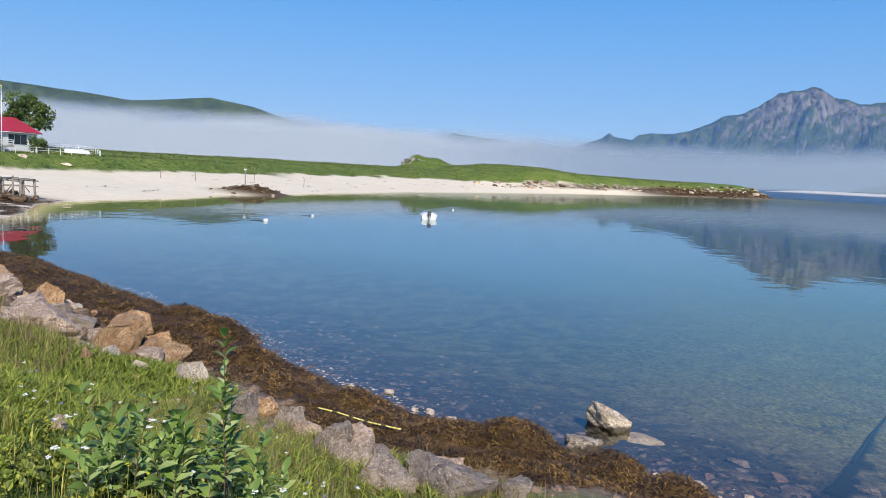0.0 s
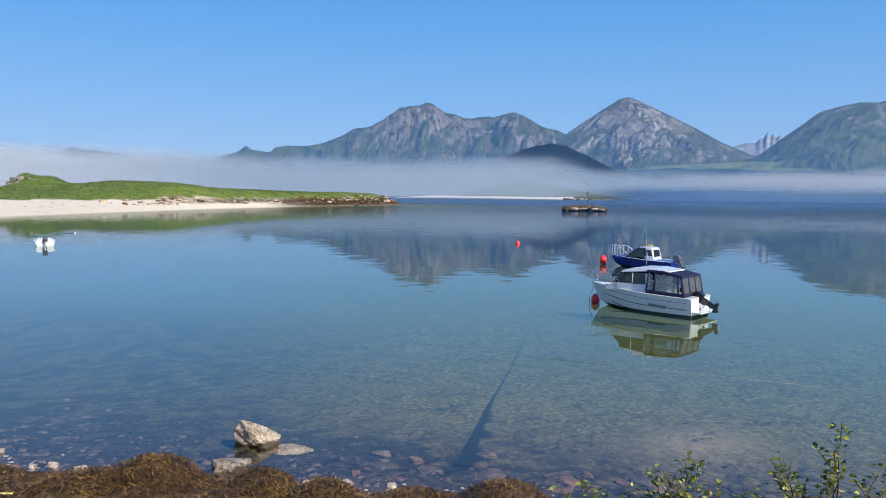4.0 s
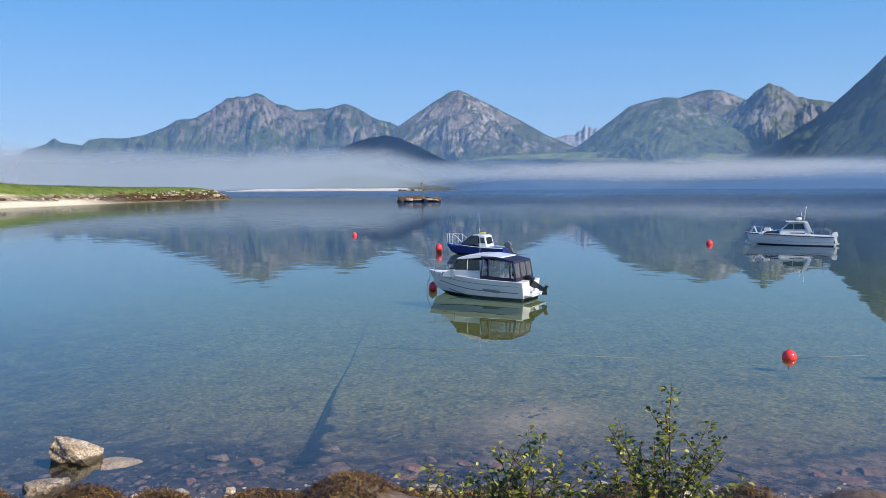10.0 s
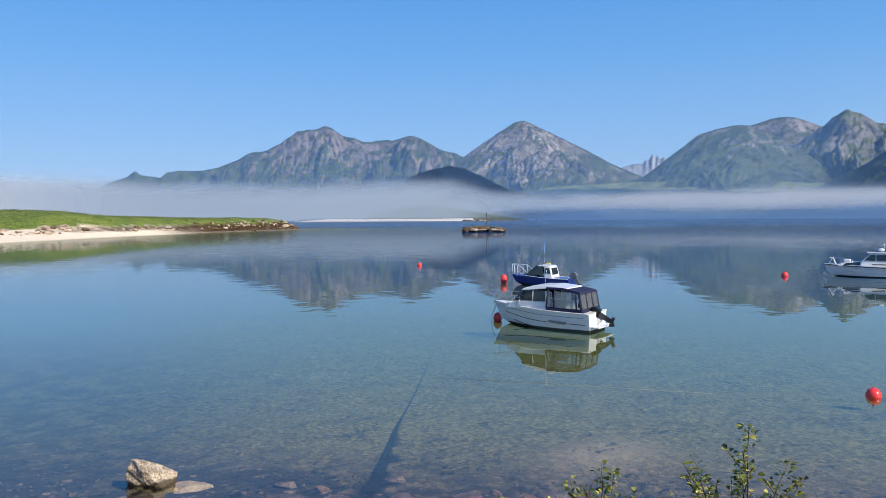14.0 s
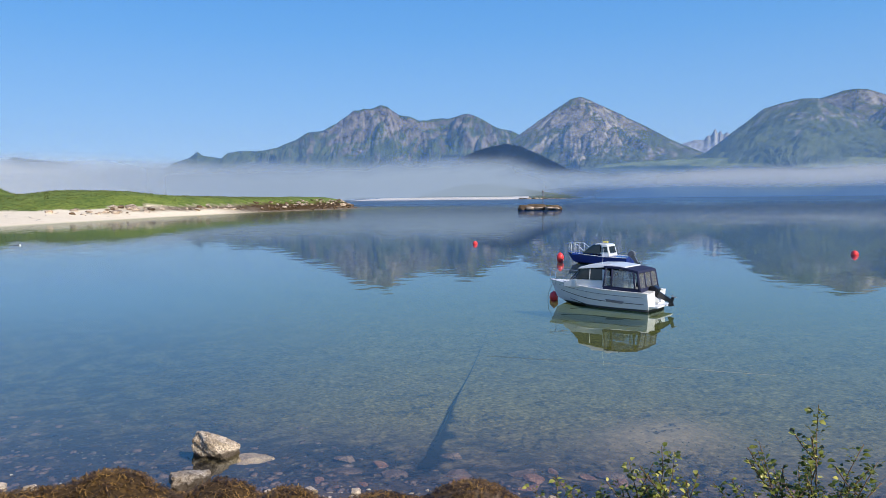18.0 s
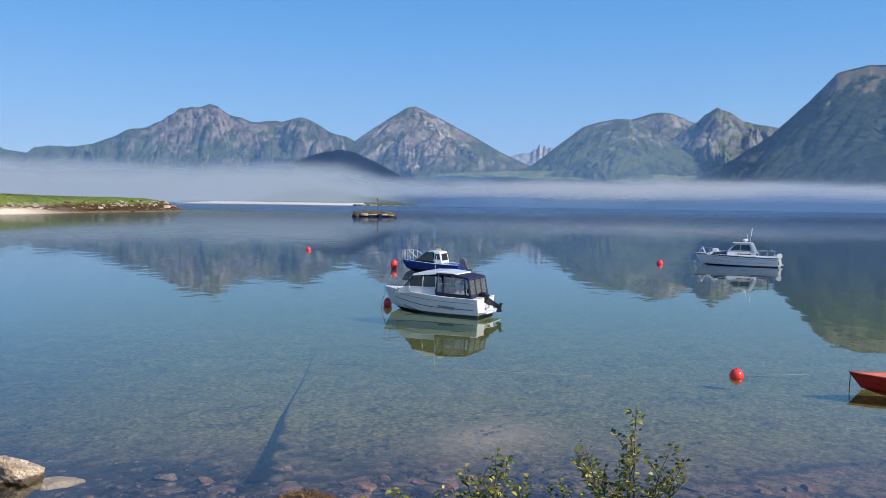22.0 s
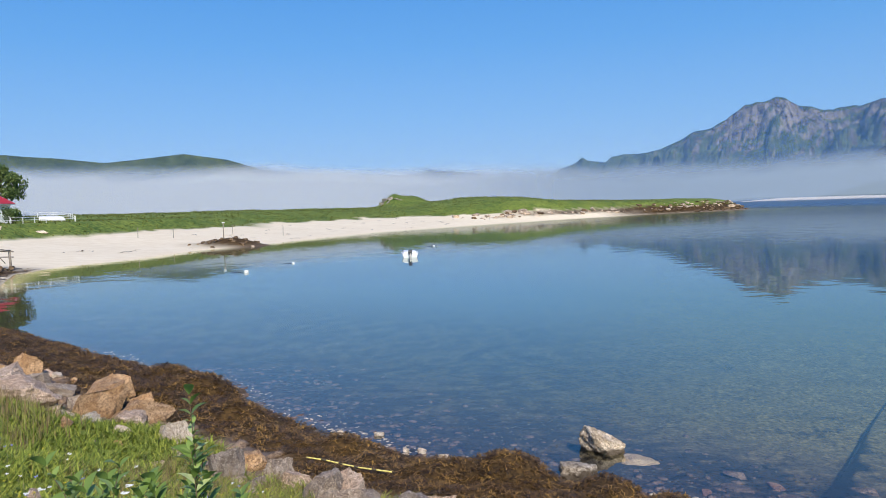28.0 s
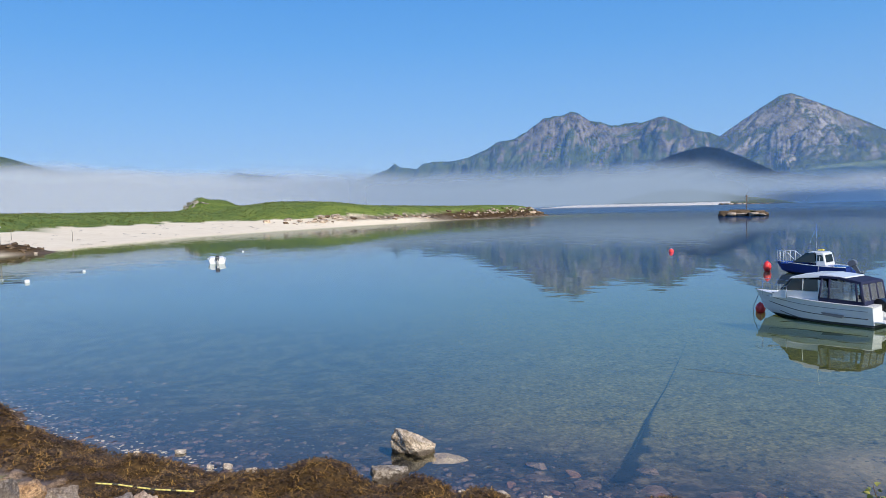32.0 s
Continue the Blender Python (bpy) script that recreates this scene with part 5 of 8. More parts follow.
joined("dry_grass", bv * 0.6, bf, x, y, z, rng.uniform(0.6, 1.2, len(x)), rng.uniform(0, 6.3, len(x)), 0 * x, M_DRY, "thin dry grass among the rocks", "grass")


def leaf_outline(length, width, fold=0.25):
    """A pointed leaf along +x with a bent midrib."""
    t = np.array([0, 0.25, 0.5, 0.75, 1.0])
    w = np.array([0.05, 0.75, 1.0, 0.7, 0.02]) * width / 2
    z = 0.1 * length * np.sin(np.pi * t) - 0.12 * length * t * t
    V = [(length * a, 0, zz) for a, zz in zip(t, z)]
    V += [(length * a, b, zz + fold * b) for a, b, zz in zip(t, w, z)] + [(length * a, -b, zz + fold * b) for a, b, zz in zip(t, w, z)]
    Fc = [(k, k + 1, k + 6, k + 5) for k in range(4)] + [(k + 1, k, k + 10, k + 11) for k in range(4)]
    return np.array(V), np.array(Fc)


def leaves_mesh(name, spots, length, width, material, seed):
    """spots: (place, direction) of each leaf."""
    r = np.random.RandomState(seed)
    lv, lf = leaf_outline(length, width)
    V, Fc = [], []
    for p, d in spots:
        d = Vector(d).normalized()
        q = d.to_track_quat("X", "Z").to_matrix()
        sc = r.uniform(0.6, 1.2)
        tw = Euler((r.uniform(-0.7, 0.7), 0, 0)).to_matrix()
        m = np.array(q @ tw) * sc
        Fc.append(lf + len(V) * len(lv))
        V.append(lv @ m.T + np.array(p))
    return mesh_from(name, np.concatenate(V), np.concatenate(Fc), material, True)


def leafy_plant(name, label, x, y, stems, height, leaf, seed, material, spread=0.3, base_z=None, lean=0.3, per=11, category="plant"):
    r = np.random.RandomState(seed)
    g = ground_height(x, y) if base_z is None else base_z
    base = thing(name, label, category, pose(x, y, g - 0.02))
    for k in range(stems):
        a = r.uniform(0, 6.283)
        h = height * r.uniform(0.6, 1.0) if k else height
        bx, by = math.cos(a) * spread * r.rand(), math.sin(a) * spread * r.rand()
        lx, ly = math.cos(a) * lean * r.rand() * h, math.sin(a) * lean * r.rand() * h
        pts = [Vector((bx + lx * t * t, by + ly * t * t, h * t)) for t in (0, 0.25, 0.5, 0.75, 1)]
        st = rod("stem", pts, 0.004 * (1 + 0.5 * height), M_TWIG, base, 5, taper=[1, 0.9, 0.7, 0.5, 0.25])
        spots = []
        for q in range(per):
            t = 0.2 + 0.8 * q / (per - 1)
            i = min(3, int(t * 4))
            p = pts[i].lerp(pts[i + 1], t * 4 - i)
            for side in (0, 1):
                an = q * 2.4 + side * math.pi + r.uniform(-0.4, 0.4)
                spots.append((p, (math.cos(an), math.sin(an), r.uniform(0.1, 0.7) + 0.6 * t)))
        part("leaves", leaves_mesh("leaves", spots, leaf, leaf * 0.42, material, seed + k), None, st)
    return base


WIL = "leafy green willow seedling in the grass"
leafy_plant("willow_sapling", "tall fresh-green willow sapling at the bank edge", -1.70, 5.36, 3, 1.32, 0.15, 401, M_LEAF, 0.05, 3.42, 0.12, 15)
for k, (x, y, h, n) in enumerate([(-2.55, 5.6, 0.95, 5), (-2.2, 5.7, 0.8, 6), (-1.85, 5.9, 0.75, 6), (-2.45, 6.1, 0.7, 5), (-2.9, 5.9, 0.6, 4), (-1.6, 6.1, 0.5, 5), (-2.0, 5.3, 0.75, 5), (-2.3, 6.6, 0.7, 4), (-1.45, 5.5, 0.45, 4), (-2.7, 5.2, 0.5, 4)]):
    leafy_plant("willow_shrub", WIL, x, y, n, h * 1.0, 0.16, 410 + k, M_LEAF, 0.22, None, 0.35, 8, "shrub")
# low broad-leaved herbs filling the sward
lv, lf = np.array([(0, 0, 0), (0.035, 0.02, 0.012), (0.06, 0, 0.004), (0.035, -0.02, 0.012)]), np.array([(0, 1, 2), (0, 2, 3)])
rosette_v, rosette_f = [], []
for k in range(9):
    turn_k = np.array(Euler((0.5 * math.sin(k * 3.1), -0.35 - 0.5 * ((k * 7) % 5) / 5, k * 2.4)).to_matrix())
    rosette_f.append(lf + k * len(lv))
    rosette_v.append((lv + np.array([0.01, 0, 0])) @ turn_k.T * (0.6 + 0.12 * (k % 4)) + np.array([0, 0, 0.05 + 0.02 * (k % 3)]))
rosette_v, rosette_f = np.concatenate(rosette_v), np.concatenate(rosette_f)
for k in range(2):
    x, y, z, s = scatter(11000, 5, 30, (-9, 1.5, 4.6, 13), 97 + k, lambda x, y, g, w, s, r: (g > 0.4) & (fbm(x * 0.9, y * 0.9, 3, 40 + k) > 0.47) & (r.rand(len(x)) < 0.75))
    joined("low_herbs", rosette_v, rosette_f, x, y, z + 0.02, rng.uniform(0.5, 1.2, len(x)), rng.uniform(0, 6.3, len(x)), rng.uniform(-0.3, 0.3, len(x)), M_HERB if k else M_FERN, "low broad-leaved herbs among the grass", "plants")
# yellow-green herbs below the sapling
x, y, z, s = scatter(12000, 3.8, 10.5, (-11, 0.5, 6.5, 18.5), 95, lambda x, y, g, w, s, r: (g > 0.3) & (r.rand(len(x)) < 0.6))
bv, bf = blade_form(11, 0.2, 0.034, 0.06, 96, 1.3)
joined("herbs", bv, bf, x, y, z, rng.uniform(0.6, 1.4, len(x)), rng.uniform(0, 6.3, len(x)), 0 * x, M_FERN, "bright yellow-green herbs on the slope", "plants")


def flower(name, label, x, y, height, material, size, petals, seed):
    r = np.random.RandomState(seed)
    base = thing(name, label, "flower", pose(x, y, ground_height(x, y)))
    top = Vector((r.uniform(-0.05, 0.05), r.uniform(-0.05, 0.05), height))
    rod("stalk", [(0, 0, 0), tuple(top * 0.5 + Vector((0.01, 0, 0))), tuple(top)], 0.003, M_GRASS, base, 4)
    bm = bmesh.new()
    for k in range(petals):
        a = 2 * math.pi * k / petals + r.uniform(-0.2, 0.2)
        rr = size * r.uniform(0.25, 1.0) * 0.5
        bmesh.ops.create_icosphere(bm, subdivisions=1, radius=size * 0.22,
                                   matrix=Matrix.Translation(top + Vector((math.cos(a) * rr, math.sin(a) * rr, r.uniform(-0.01, 0.01)))) @ Matrix.Diagonal((1, 1, 0.45, 1)))
    part("flower_head", bm, material, base)


fr = np.random.RandomState(77)
for k in range(170):
    while True:
        x, y = fr.uniform(-7.5, -0.8), 5.0 + 6.5 * fr.rand() ** 1.6
        if land(np.array([x]), np.array([y]))[1][0] > 0.7:
            break
    kind = k % 5
    if kind < 2:
        flower("white_yarrow", "flat white yarrow flower head on a thin stalk", x, y, fr.uniform(0.3, 0.45), M_PETAL, fr.uniform(0.035, 0.075), 8, 500 + k)
    elif kind < 4:
        flower("yellow_flower", "small yellow meadow flower", x, y, fr.uniform(0.22, 0.38), M_YELLOWP, 0.035, 5, 500 + k)
    else:
        flower("blue_bellflower", "pale blue bellflower in the grass", x, y, fr.uniform(0.22, 0.38), M_BLUEP, 0.045, 5, 500 + k)


def twiggy_shrub(name, label, x, y, z, twigs, seed):
    """Upright shrub: twigs as (dx, dy, height), with side shoots and small leaves."""
    r = np.random.RandomState(seed)
    base = thing(name, label, "shrub", pose(x, y, z))
    for dx, dy, h in twigs:
        pts = [Vector((dx * t ** 1.2 + r.uniform(-0.008, 0.008), dy * t ** 1.2 + r.uniform(-0.008, 0.008), h * t)) for t in np.linspace(0, 1, 7)]
        st = rod("branch", pts, 0.0055, M_TWIG, base, 5, taper=list(np.linspace(1, 0.25, 7)))
        spots = []
        for q in range(int(34 + h * 80)):
            t = r.uniform(0.25, 0.97) ** 0.8
            i = min(5, int(t * 6))
            p = pts[i].lerp(pts[i + 1], t * 6 - i)
            an = r.uniform(0, 6.283)
            out = r.uniform(0.0, 0.1) * (1.2 - t)
            p = p + Vector((math.cos(an) * out, math.sin(an) * out, out * 0.5))
            spots.append((p, (math.cos(an), math.sin(an), r.uniform(-0.2, 0.8))))
        part("leaves", leaves_mesh("leaves", spots, 0.026, 0.019, M_BIRCH, seed + int(h * 100)), None, st)
        for q in range(3):
            t = r.uniform(0.35, 0.8)
            i = min(5, int(t * 6))
            p = pts[i].lerp(pts[i + 1], t * 6 - i)
            an = r.uniform(0, 6.283)
            e = p + Vector((math.cos(an) * 0.09, math.sin(an) * 0.09, 0.11))
            tw = rod("twig", [p, p.lerp(e, 0.5) + Vector((0, 0, -0.01)), e], 0.0025, M_TWIG, base, 4)
            part("leaves", leaves_mesh("leaves", [(p.lerp(e, r.rand()), (math.cos(r.uniform(0, 6.28)), math.sin(r.uniform(0, 6.28)), 0.4)) for _ in range(12)], 0.026, 0.017, M_BIRCH, seed + q), None, tw)
    return base


twiggy_shrub("birch_shrub", "young birch shrub with small yellow-green leaves", 2.62, 1.60, 4.42,
             [(0.03, -0.02, 0.78), (-0.14, 0.12, 0.60), (0.10, -0.19, 0.60), (-0.02, 0.03, 0.55), (0.06, -0.10, 0.50), (-0.07, 0.1, 0.52), (0.05, 0.02, 0.66), (-0.16, 0.2, 0.45), (0.03, -0.13, 0.44), (-0.05, 0.05, 0.4), (0.0, -0.05, 0.47), (0.15, -0.27, 0.44), (-0.2, 0.27, 0.44), (0.18, -0.31, 0.32), (-0.1, 0.15, 0.62), (0.08, -0.15, 0.66), (-0.26, 0.34, 0.34)], 600)
twiggy_shrub("low_shrub", "low twiggy shrub with yellow-green leaves", 2.30, 2.05, 4.36,
             [(0.02, -0.02, 0.62), (-0.10, 0.12, 0.46), (0.10, -0.13, 0.52), (-0.04, 0.03, 0.5), (0.05, -0.05, 0.6), (-0.14, 0.18, 0.40), (0.13, -0.2, 0.45), (0.0, 0.06, 0.42), (0.16, -0.26, 0.42), (-0.2, 0.25, 0.36), (-0.26, 0.33, 0.44), (0.2, -0.33, 0.36), (-0.08, 0.08, 0.55), (0.07, -0.1, 0.4), (-0.33, 0.42, 0.38)], 620)

# ---- boats and buoys ----
M_GEL = plain("white_gelcoat", (0.74, 0.75, 0.74), 0.25, vary=0.04, scale=2, coat=0.3)


def hull_paint(top):
    """Gelcoat above, dark bottom paint below the waterline."""
    def build(N, L, b):
        pos = N("SeparateXYZ")
        L(N("TexCoord").outputs["Object"], pos.inputs[0])
        low = N("MapRange")
        for k, v in zip(("From Min", "From Max", "To Min", "To Max"), (0.1, 0.13, 1.0, 0.0)):
            low.inputs[k].default_value = v
        L(pos.outputs[2], low.inputs[0])
        dirt = noise_tex(N, L, 1.5, 4, 0.6, stretch=(1, 1, 4))
        c = mixc(N, L, ramp(N, L, dirt, [(0.4, (0, 0, 0)), (0.7, (0.25, 0.25, 0.25))]), top, tuple(v * 0.7 for v in top))
        L(mixc(N, L, low.outputs[0], c, (0.012, 0.013, 0.016)), b.inputs["Base Color"])
        b.inputs["Roughness"].default_value = 0.3
    return build


M_GELHULL = mat("white_hull_dark_bottom", hull_paint((0.72, 0.73, 0.73)))
M_BLUEBOTTOM = mat("blue_hull_dark_bottom", hull_paint((0.012, 0.035, 0.2)))
M_NAVY = plain("navy_canvas", (0.012, 0.018, 0.06), 0.8, vary=0.2)
M_BLUEHULL = plain("blue_gelcoat", (0.02, 0.06, 0.28), 0.25, vary=0.1, coat=0.3)
M_REDBOAT = plain("sun_faded_red_paint", (0.34, 0.009, 0.009), 0.45, vary=0.15, scale=3)
M_REDIN = plain("faded_red_inside", (0.42, 0.06, 0.04), 0.6, vary=0.15, scale=3)
M_BLACK = plain("black_outboard", (0.012, 0.012, 0.014), 0.3, vary=0.1, coat=0.4)
M_GREYM = plain("grey_outboard", (0.12, 0.13, 0.15), 0.35)
M_STEEL = plain("stainless_steel", (0.7, 0.71, 0.72), 0.2, 1.0, vary=0.03)
M_RUB = plain("dark_rubbing_strake", (0.03, 0.035, 0.05), 0.5)
M_STRIPE = plain("grey_stripe", (0.18, 0.19, 0.21), 0.4)
M_OAR = plain("pale_oar_wood", (0.55, 0.36, 0.24), 0.6)
M_BUOY = plain("red_plastic_buoy", (0.95, 0.06, 0.055), 0.3, vary=0.08)
M_FLOAT = plain("white_plastic_float", (0.78, 0.78, 0.76), 0.45, vary=0.06)
M_YELLOW = plain("yellow_plastic", (0.8, 0.62, 0.08), 0.5)
M_ROPE = plain("grey_rope", (0.3, 0.33, 0.33), 0.8)


def glass_build(N, L, b):
    b.inputs["Base Color"].default_value = (0.02, 0.03, 0.035, 1)
    b.inputs["Roughness"].default_value = 0.05
    b.inputs["Specular IOR Level"].default_value = 0.6


M_GLASS = mat("dark_window_glass", glass_build)


def clear_build(N, L, b):
    tree = b.id_data
    c = N("BsdfTransparent")
    c.inputs[0].default_value = (0.8, 0.84, 0.86, 1)
    g = N("BsdfGlossy")
    g.inputs["Roughness"].default_value = 0.08
    m = N("MixShader")
    milky = N("BsdfDiffuse")
    milky.inputs[0].default_value = (0.6, 0.63, 0.66, 1)
    cm = N("MixShader")
    cm.inputs[0].default_value = 0.18
    L(c.outputs[0], cm.inputs[1])
    L(milky.outputs[0], cm.inputs[2])
    L(N("Fresnel", IOR=1.6).outputs[0], m.inputs[0])
    L(cm.outputs[0], m.inputs[1])
    L(g.outputs[0], m.inputs[2])
    L(m.outputs[0], tree.nodes["Material Output"].inputs["Surface"])


M_CLEAR = mat("clear_plastic_window", clear_build)


def box_bm(size, centre=(0, 0, 0), bevel=0.02, taper=None):
    """A bevelled box; taper scales the top in x and y."""
    bm = bmesh.new()
    bmesh.ops.create_cube(bm, size=1)
    for v in bm.verts:
        if taper and v.co.z > 0:
            v.co.x, v.co.y = v.co.x * taper[0], v.co.y * taper[1]
        v.co = Vector((v.co.x * size[0], v.co.y * size[1], v.co.z * size[2])) + Vector(centre)
    if bevel:
        bmesh.ops.bevel(bm, geom=bm.edges[:], offset=min(bevel, min(size) * 0.4), segments=2, affect="EDGES", profile=0.6)
    return bm


def prism_bm(outline, y0, y1, bevel=0.0, inset=0.0):
    """A side profile (x, z) pulled across from y0 to y1; inset narrows the top."""
    bm = bmesh.new()
    zs = [p[1] for p in outline]
    lo, hi = min(zs), max(zs)
    rows = []
    for y, sgn in ((y0, 1), (y1, -1)):
        rows.append([bm.verts.new((p[0], y + sgn * inset * (p[1] - lo) / (hi - lo + 1e-6), p[1])) for p in outline])
    n = len(outline)
    bm.faces.new(rows[0][::-1])
    bm.faces.new(rows[1])
    for k in range(n):
        bm.faces.new((rows[0][k], rows[0][(k + 1) % n], rows[1][(k + 1) % n], rows[1][k]))
    bmesh.ops.recalc_face_normals(bm, faces=bm.faces[:])
    if bevel:
        bmesh.ops.bevel(bm, geom=bm.edges[:], offset=bevel, segments=2, affect="EDGES", profile=0.6)
    return bm


def hull_lines(length, beam, bow, stern, depth, rake, fine=2.3, chine=0.82, nu=26):
    """Half-sections from stern to bow: keel, bilge, chine, topsides, sheer."""
    out = []
    for u in np.linspace(0, 1, nu):
        w = beam / 2 * (0.93 + 0.07 * min(1, u * 3)) * (1 - max(0, (u - 0.4) / 0.6) ** fine)
        zs = stern + (bow - stern) * u ** 1.7
        zk = -depth * (1 - max(0, (u - 0.6) / 0.4) ** 2.5) + 0.25 * bow * max(0, (u - 0.75) / 0.25) ** 2
        wl = w * (chine - 0.34 * max(0, (u - 0.3) / 0.7) ** 1.3)
        zc = -0.05 + 0.45 * bow * max(0, (u - 0.45) / 0.55) ** 2
        pts = []
        for y, z in ((0.0, zk), (wl * 0.6, zk + (zc - zk) * 0.55), (wl, zc), (wl + (w - wl) * 0.45, zc + (zs - zc) * 0.4), (wl + (w - wl) * 0.8, zc + (zs - zc) * 0.75), (w, zs)):
            rk = rake * max(0, (u - 0.5) / 0.5) ** 2 * (max(z, -depth) + depth) / (bow + depth)
            pts.append((length * (u - 0.5) * (1 - rake / length) - rake / 2 + rk, max(y, 0.012), z))
        out.append(pts)
    return out


def hull_bm(lines):
    bm = bmesh.new()
    m = len(lines[0])
    left = [[bm.verts.new((x, y, z)) for x, y, z in row] for row in lines]
    right = [[bm.verts.new((x, -y, z)) for x, y, z in row] for row in lines]
    for a, sgn in ((left, 1), (right, -1)):
        for i in range(len(lines) - 1):
            for j in range(m - 1):
                f = (a[i][j], a[i + 1][j], a[i + 1][j + 1], a[i][j + 1])
                bm.faces.new(f if sgn < 0 else f[::-1])
    for i in range(len(lines) - 1):
        bm.faces.new((left[i][0], left[i + 1][0], right[i + 1][0], right[i][0]))
    bm.faces.new(left[0] + right[0][::-1])
    bm.faces.new((left[-1] + right[-1][::-1])[::-1])
    bmesh.ops.recalc_face_normals(bm, faces=bm.faces[:])
    return bm


def deck_bm(lines, drop=0.05, thick=0.05, u0=0, u1=None, inset=0.03):
    bm = bmesh.new()
    rows = lines[u0:u1]
    top = [(x, max(y - inset, 0.004), z - drop) for *_, (x, y, z) in rows]
    a = [bm.verts.new(p) for p in top]
    b = [bm.verts.new((x, -y, z)) for x, y, z in top]
    c = [bm.verts.new((x, 0, z + 0.06)) for x, y, z in top]
    for i in range(len(top) - 1):
        bm.faces.new((a[i], c[i], c[i + 1], a[i + 1]))
        bm.faces.new((c[i], b[i], b[i + 1], c[i + 1]))
    r = bmesh.ops.extrude_face_region(bm, geom=bm.faces[:])
    for v in r["geom"]:
        if isinstance(v, bmesh.types.BMVert):
            v.co.z -= thick
    bmesh.ops.recalc_face_normals(bm, faces=bm.faces[:])
    return bm


def rail_along(lines, j, parent, name, material, radius, out=0.0, up=0.0, i0=0, i1=None, label=""):
    """A strake along one line of the hull, on each side."""
    for sgn in (1, -1):
        pts = [(row[j][0], sgn * (row[j][1] + out), row[j][2] + up) for row in lines[i0:i1]]
        rod(name, pts, radius, material, parent, 6, label)


def pane(name, corners, material, parent, thick=0.012, label=""):
    """A flat pane with thickness from its corner points."""
    c = [Vector(p) for p in corners]
    n = (c[1] - c[0]).cross(c[2] - c[0]).normalized() * thick
    V = [tuple(p + n) for p in c] + [tuple(p - n) for p in c]
    k = len(c)
    Fc = [tuple(range(k)), tuple(range(2 * k - 1, k - 1, -1))] + [(i, i + k, (i + 1) % k + k, (i + 1) % k) for i in range(k)]
    ob = part(name, mesh_from(name, V, Fc, material), None, parent, label)
    return ob


def outboard(parent, x, z, cowl_mat, tilt, s=1.0):
    """An outboard motor hung on the transom, tilted up."""
    m = pose(x, 0, z, 0, tilt, 0)
    motor = part("outboard_motor", prism_bm([(-0.42 * s, 0.02), (-0.46 * s, 0.3 * s), (-0.34 * s, 0.48 * s), (-0.02, 0.46 * s), (0.1 * s, 0.3 * s), (0.08 * s, 0.0)], -0.19 * s, 0.19 * s, 0.05 * s, 0.03), cowl_mat, parent, m=m, shade=False)
    part("leg", prism_bm([(-0.3 * s, 0.03), (-0.02, 0.03), (-0.08 * s, -0.7 * s), (-0.28 * s, -0.7 * s)], -0.06 * s, 0.06 * s, 0.015), cowl_mat, motor)
    part("gearcase", prism_bm([(-0.42 * s, -0.78 * s), (-0.4 * s, -0.66 * s), (0.06 * s, -0.68 * s), (0.1 * s, -0.75 * s), (-0.05 * s, -0.95 * s), (-0.18 * s, -0.82 * s)], -0.05 * s, 0.05 * s, 0.012), cowl_mat, motor)
    bm = bmesh.new()
    for k in range(3):
        a = k * 2 * math.pi / 3
        bmesh.ops.create_icosphere(bm, subdivisions=1, radius=0.11 * s, matrix=Matrix.Translation((-0.44 * s, 0.09 * s * math.cos(a), -0.73 * s + 0.09 * s * math.sin(a))) @ Matrix.Rotation(a, 4, "X") @ Matrix.Diagonal((0.2, 0.8, 0.5, 1)))
    part("propeller", bm, M_GREYM, motor)
    part("bracket", box_bm((0.2 * s, 0.26 * s, 0.3 * s), (0.08 * s, 0, -0.1 * s), 0.02), M_STEEL, motor)
    return motor


def heading(x, y, az_deg, z=0.0):
    """A boat's pose: local +x points along the compass bearing."""
    return pose(x, y, z, 0, 0, 90 - az_deg)


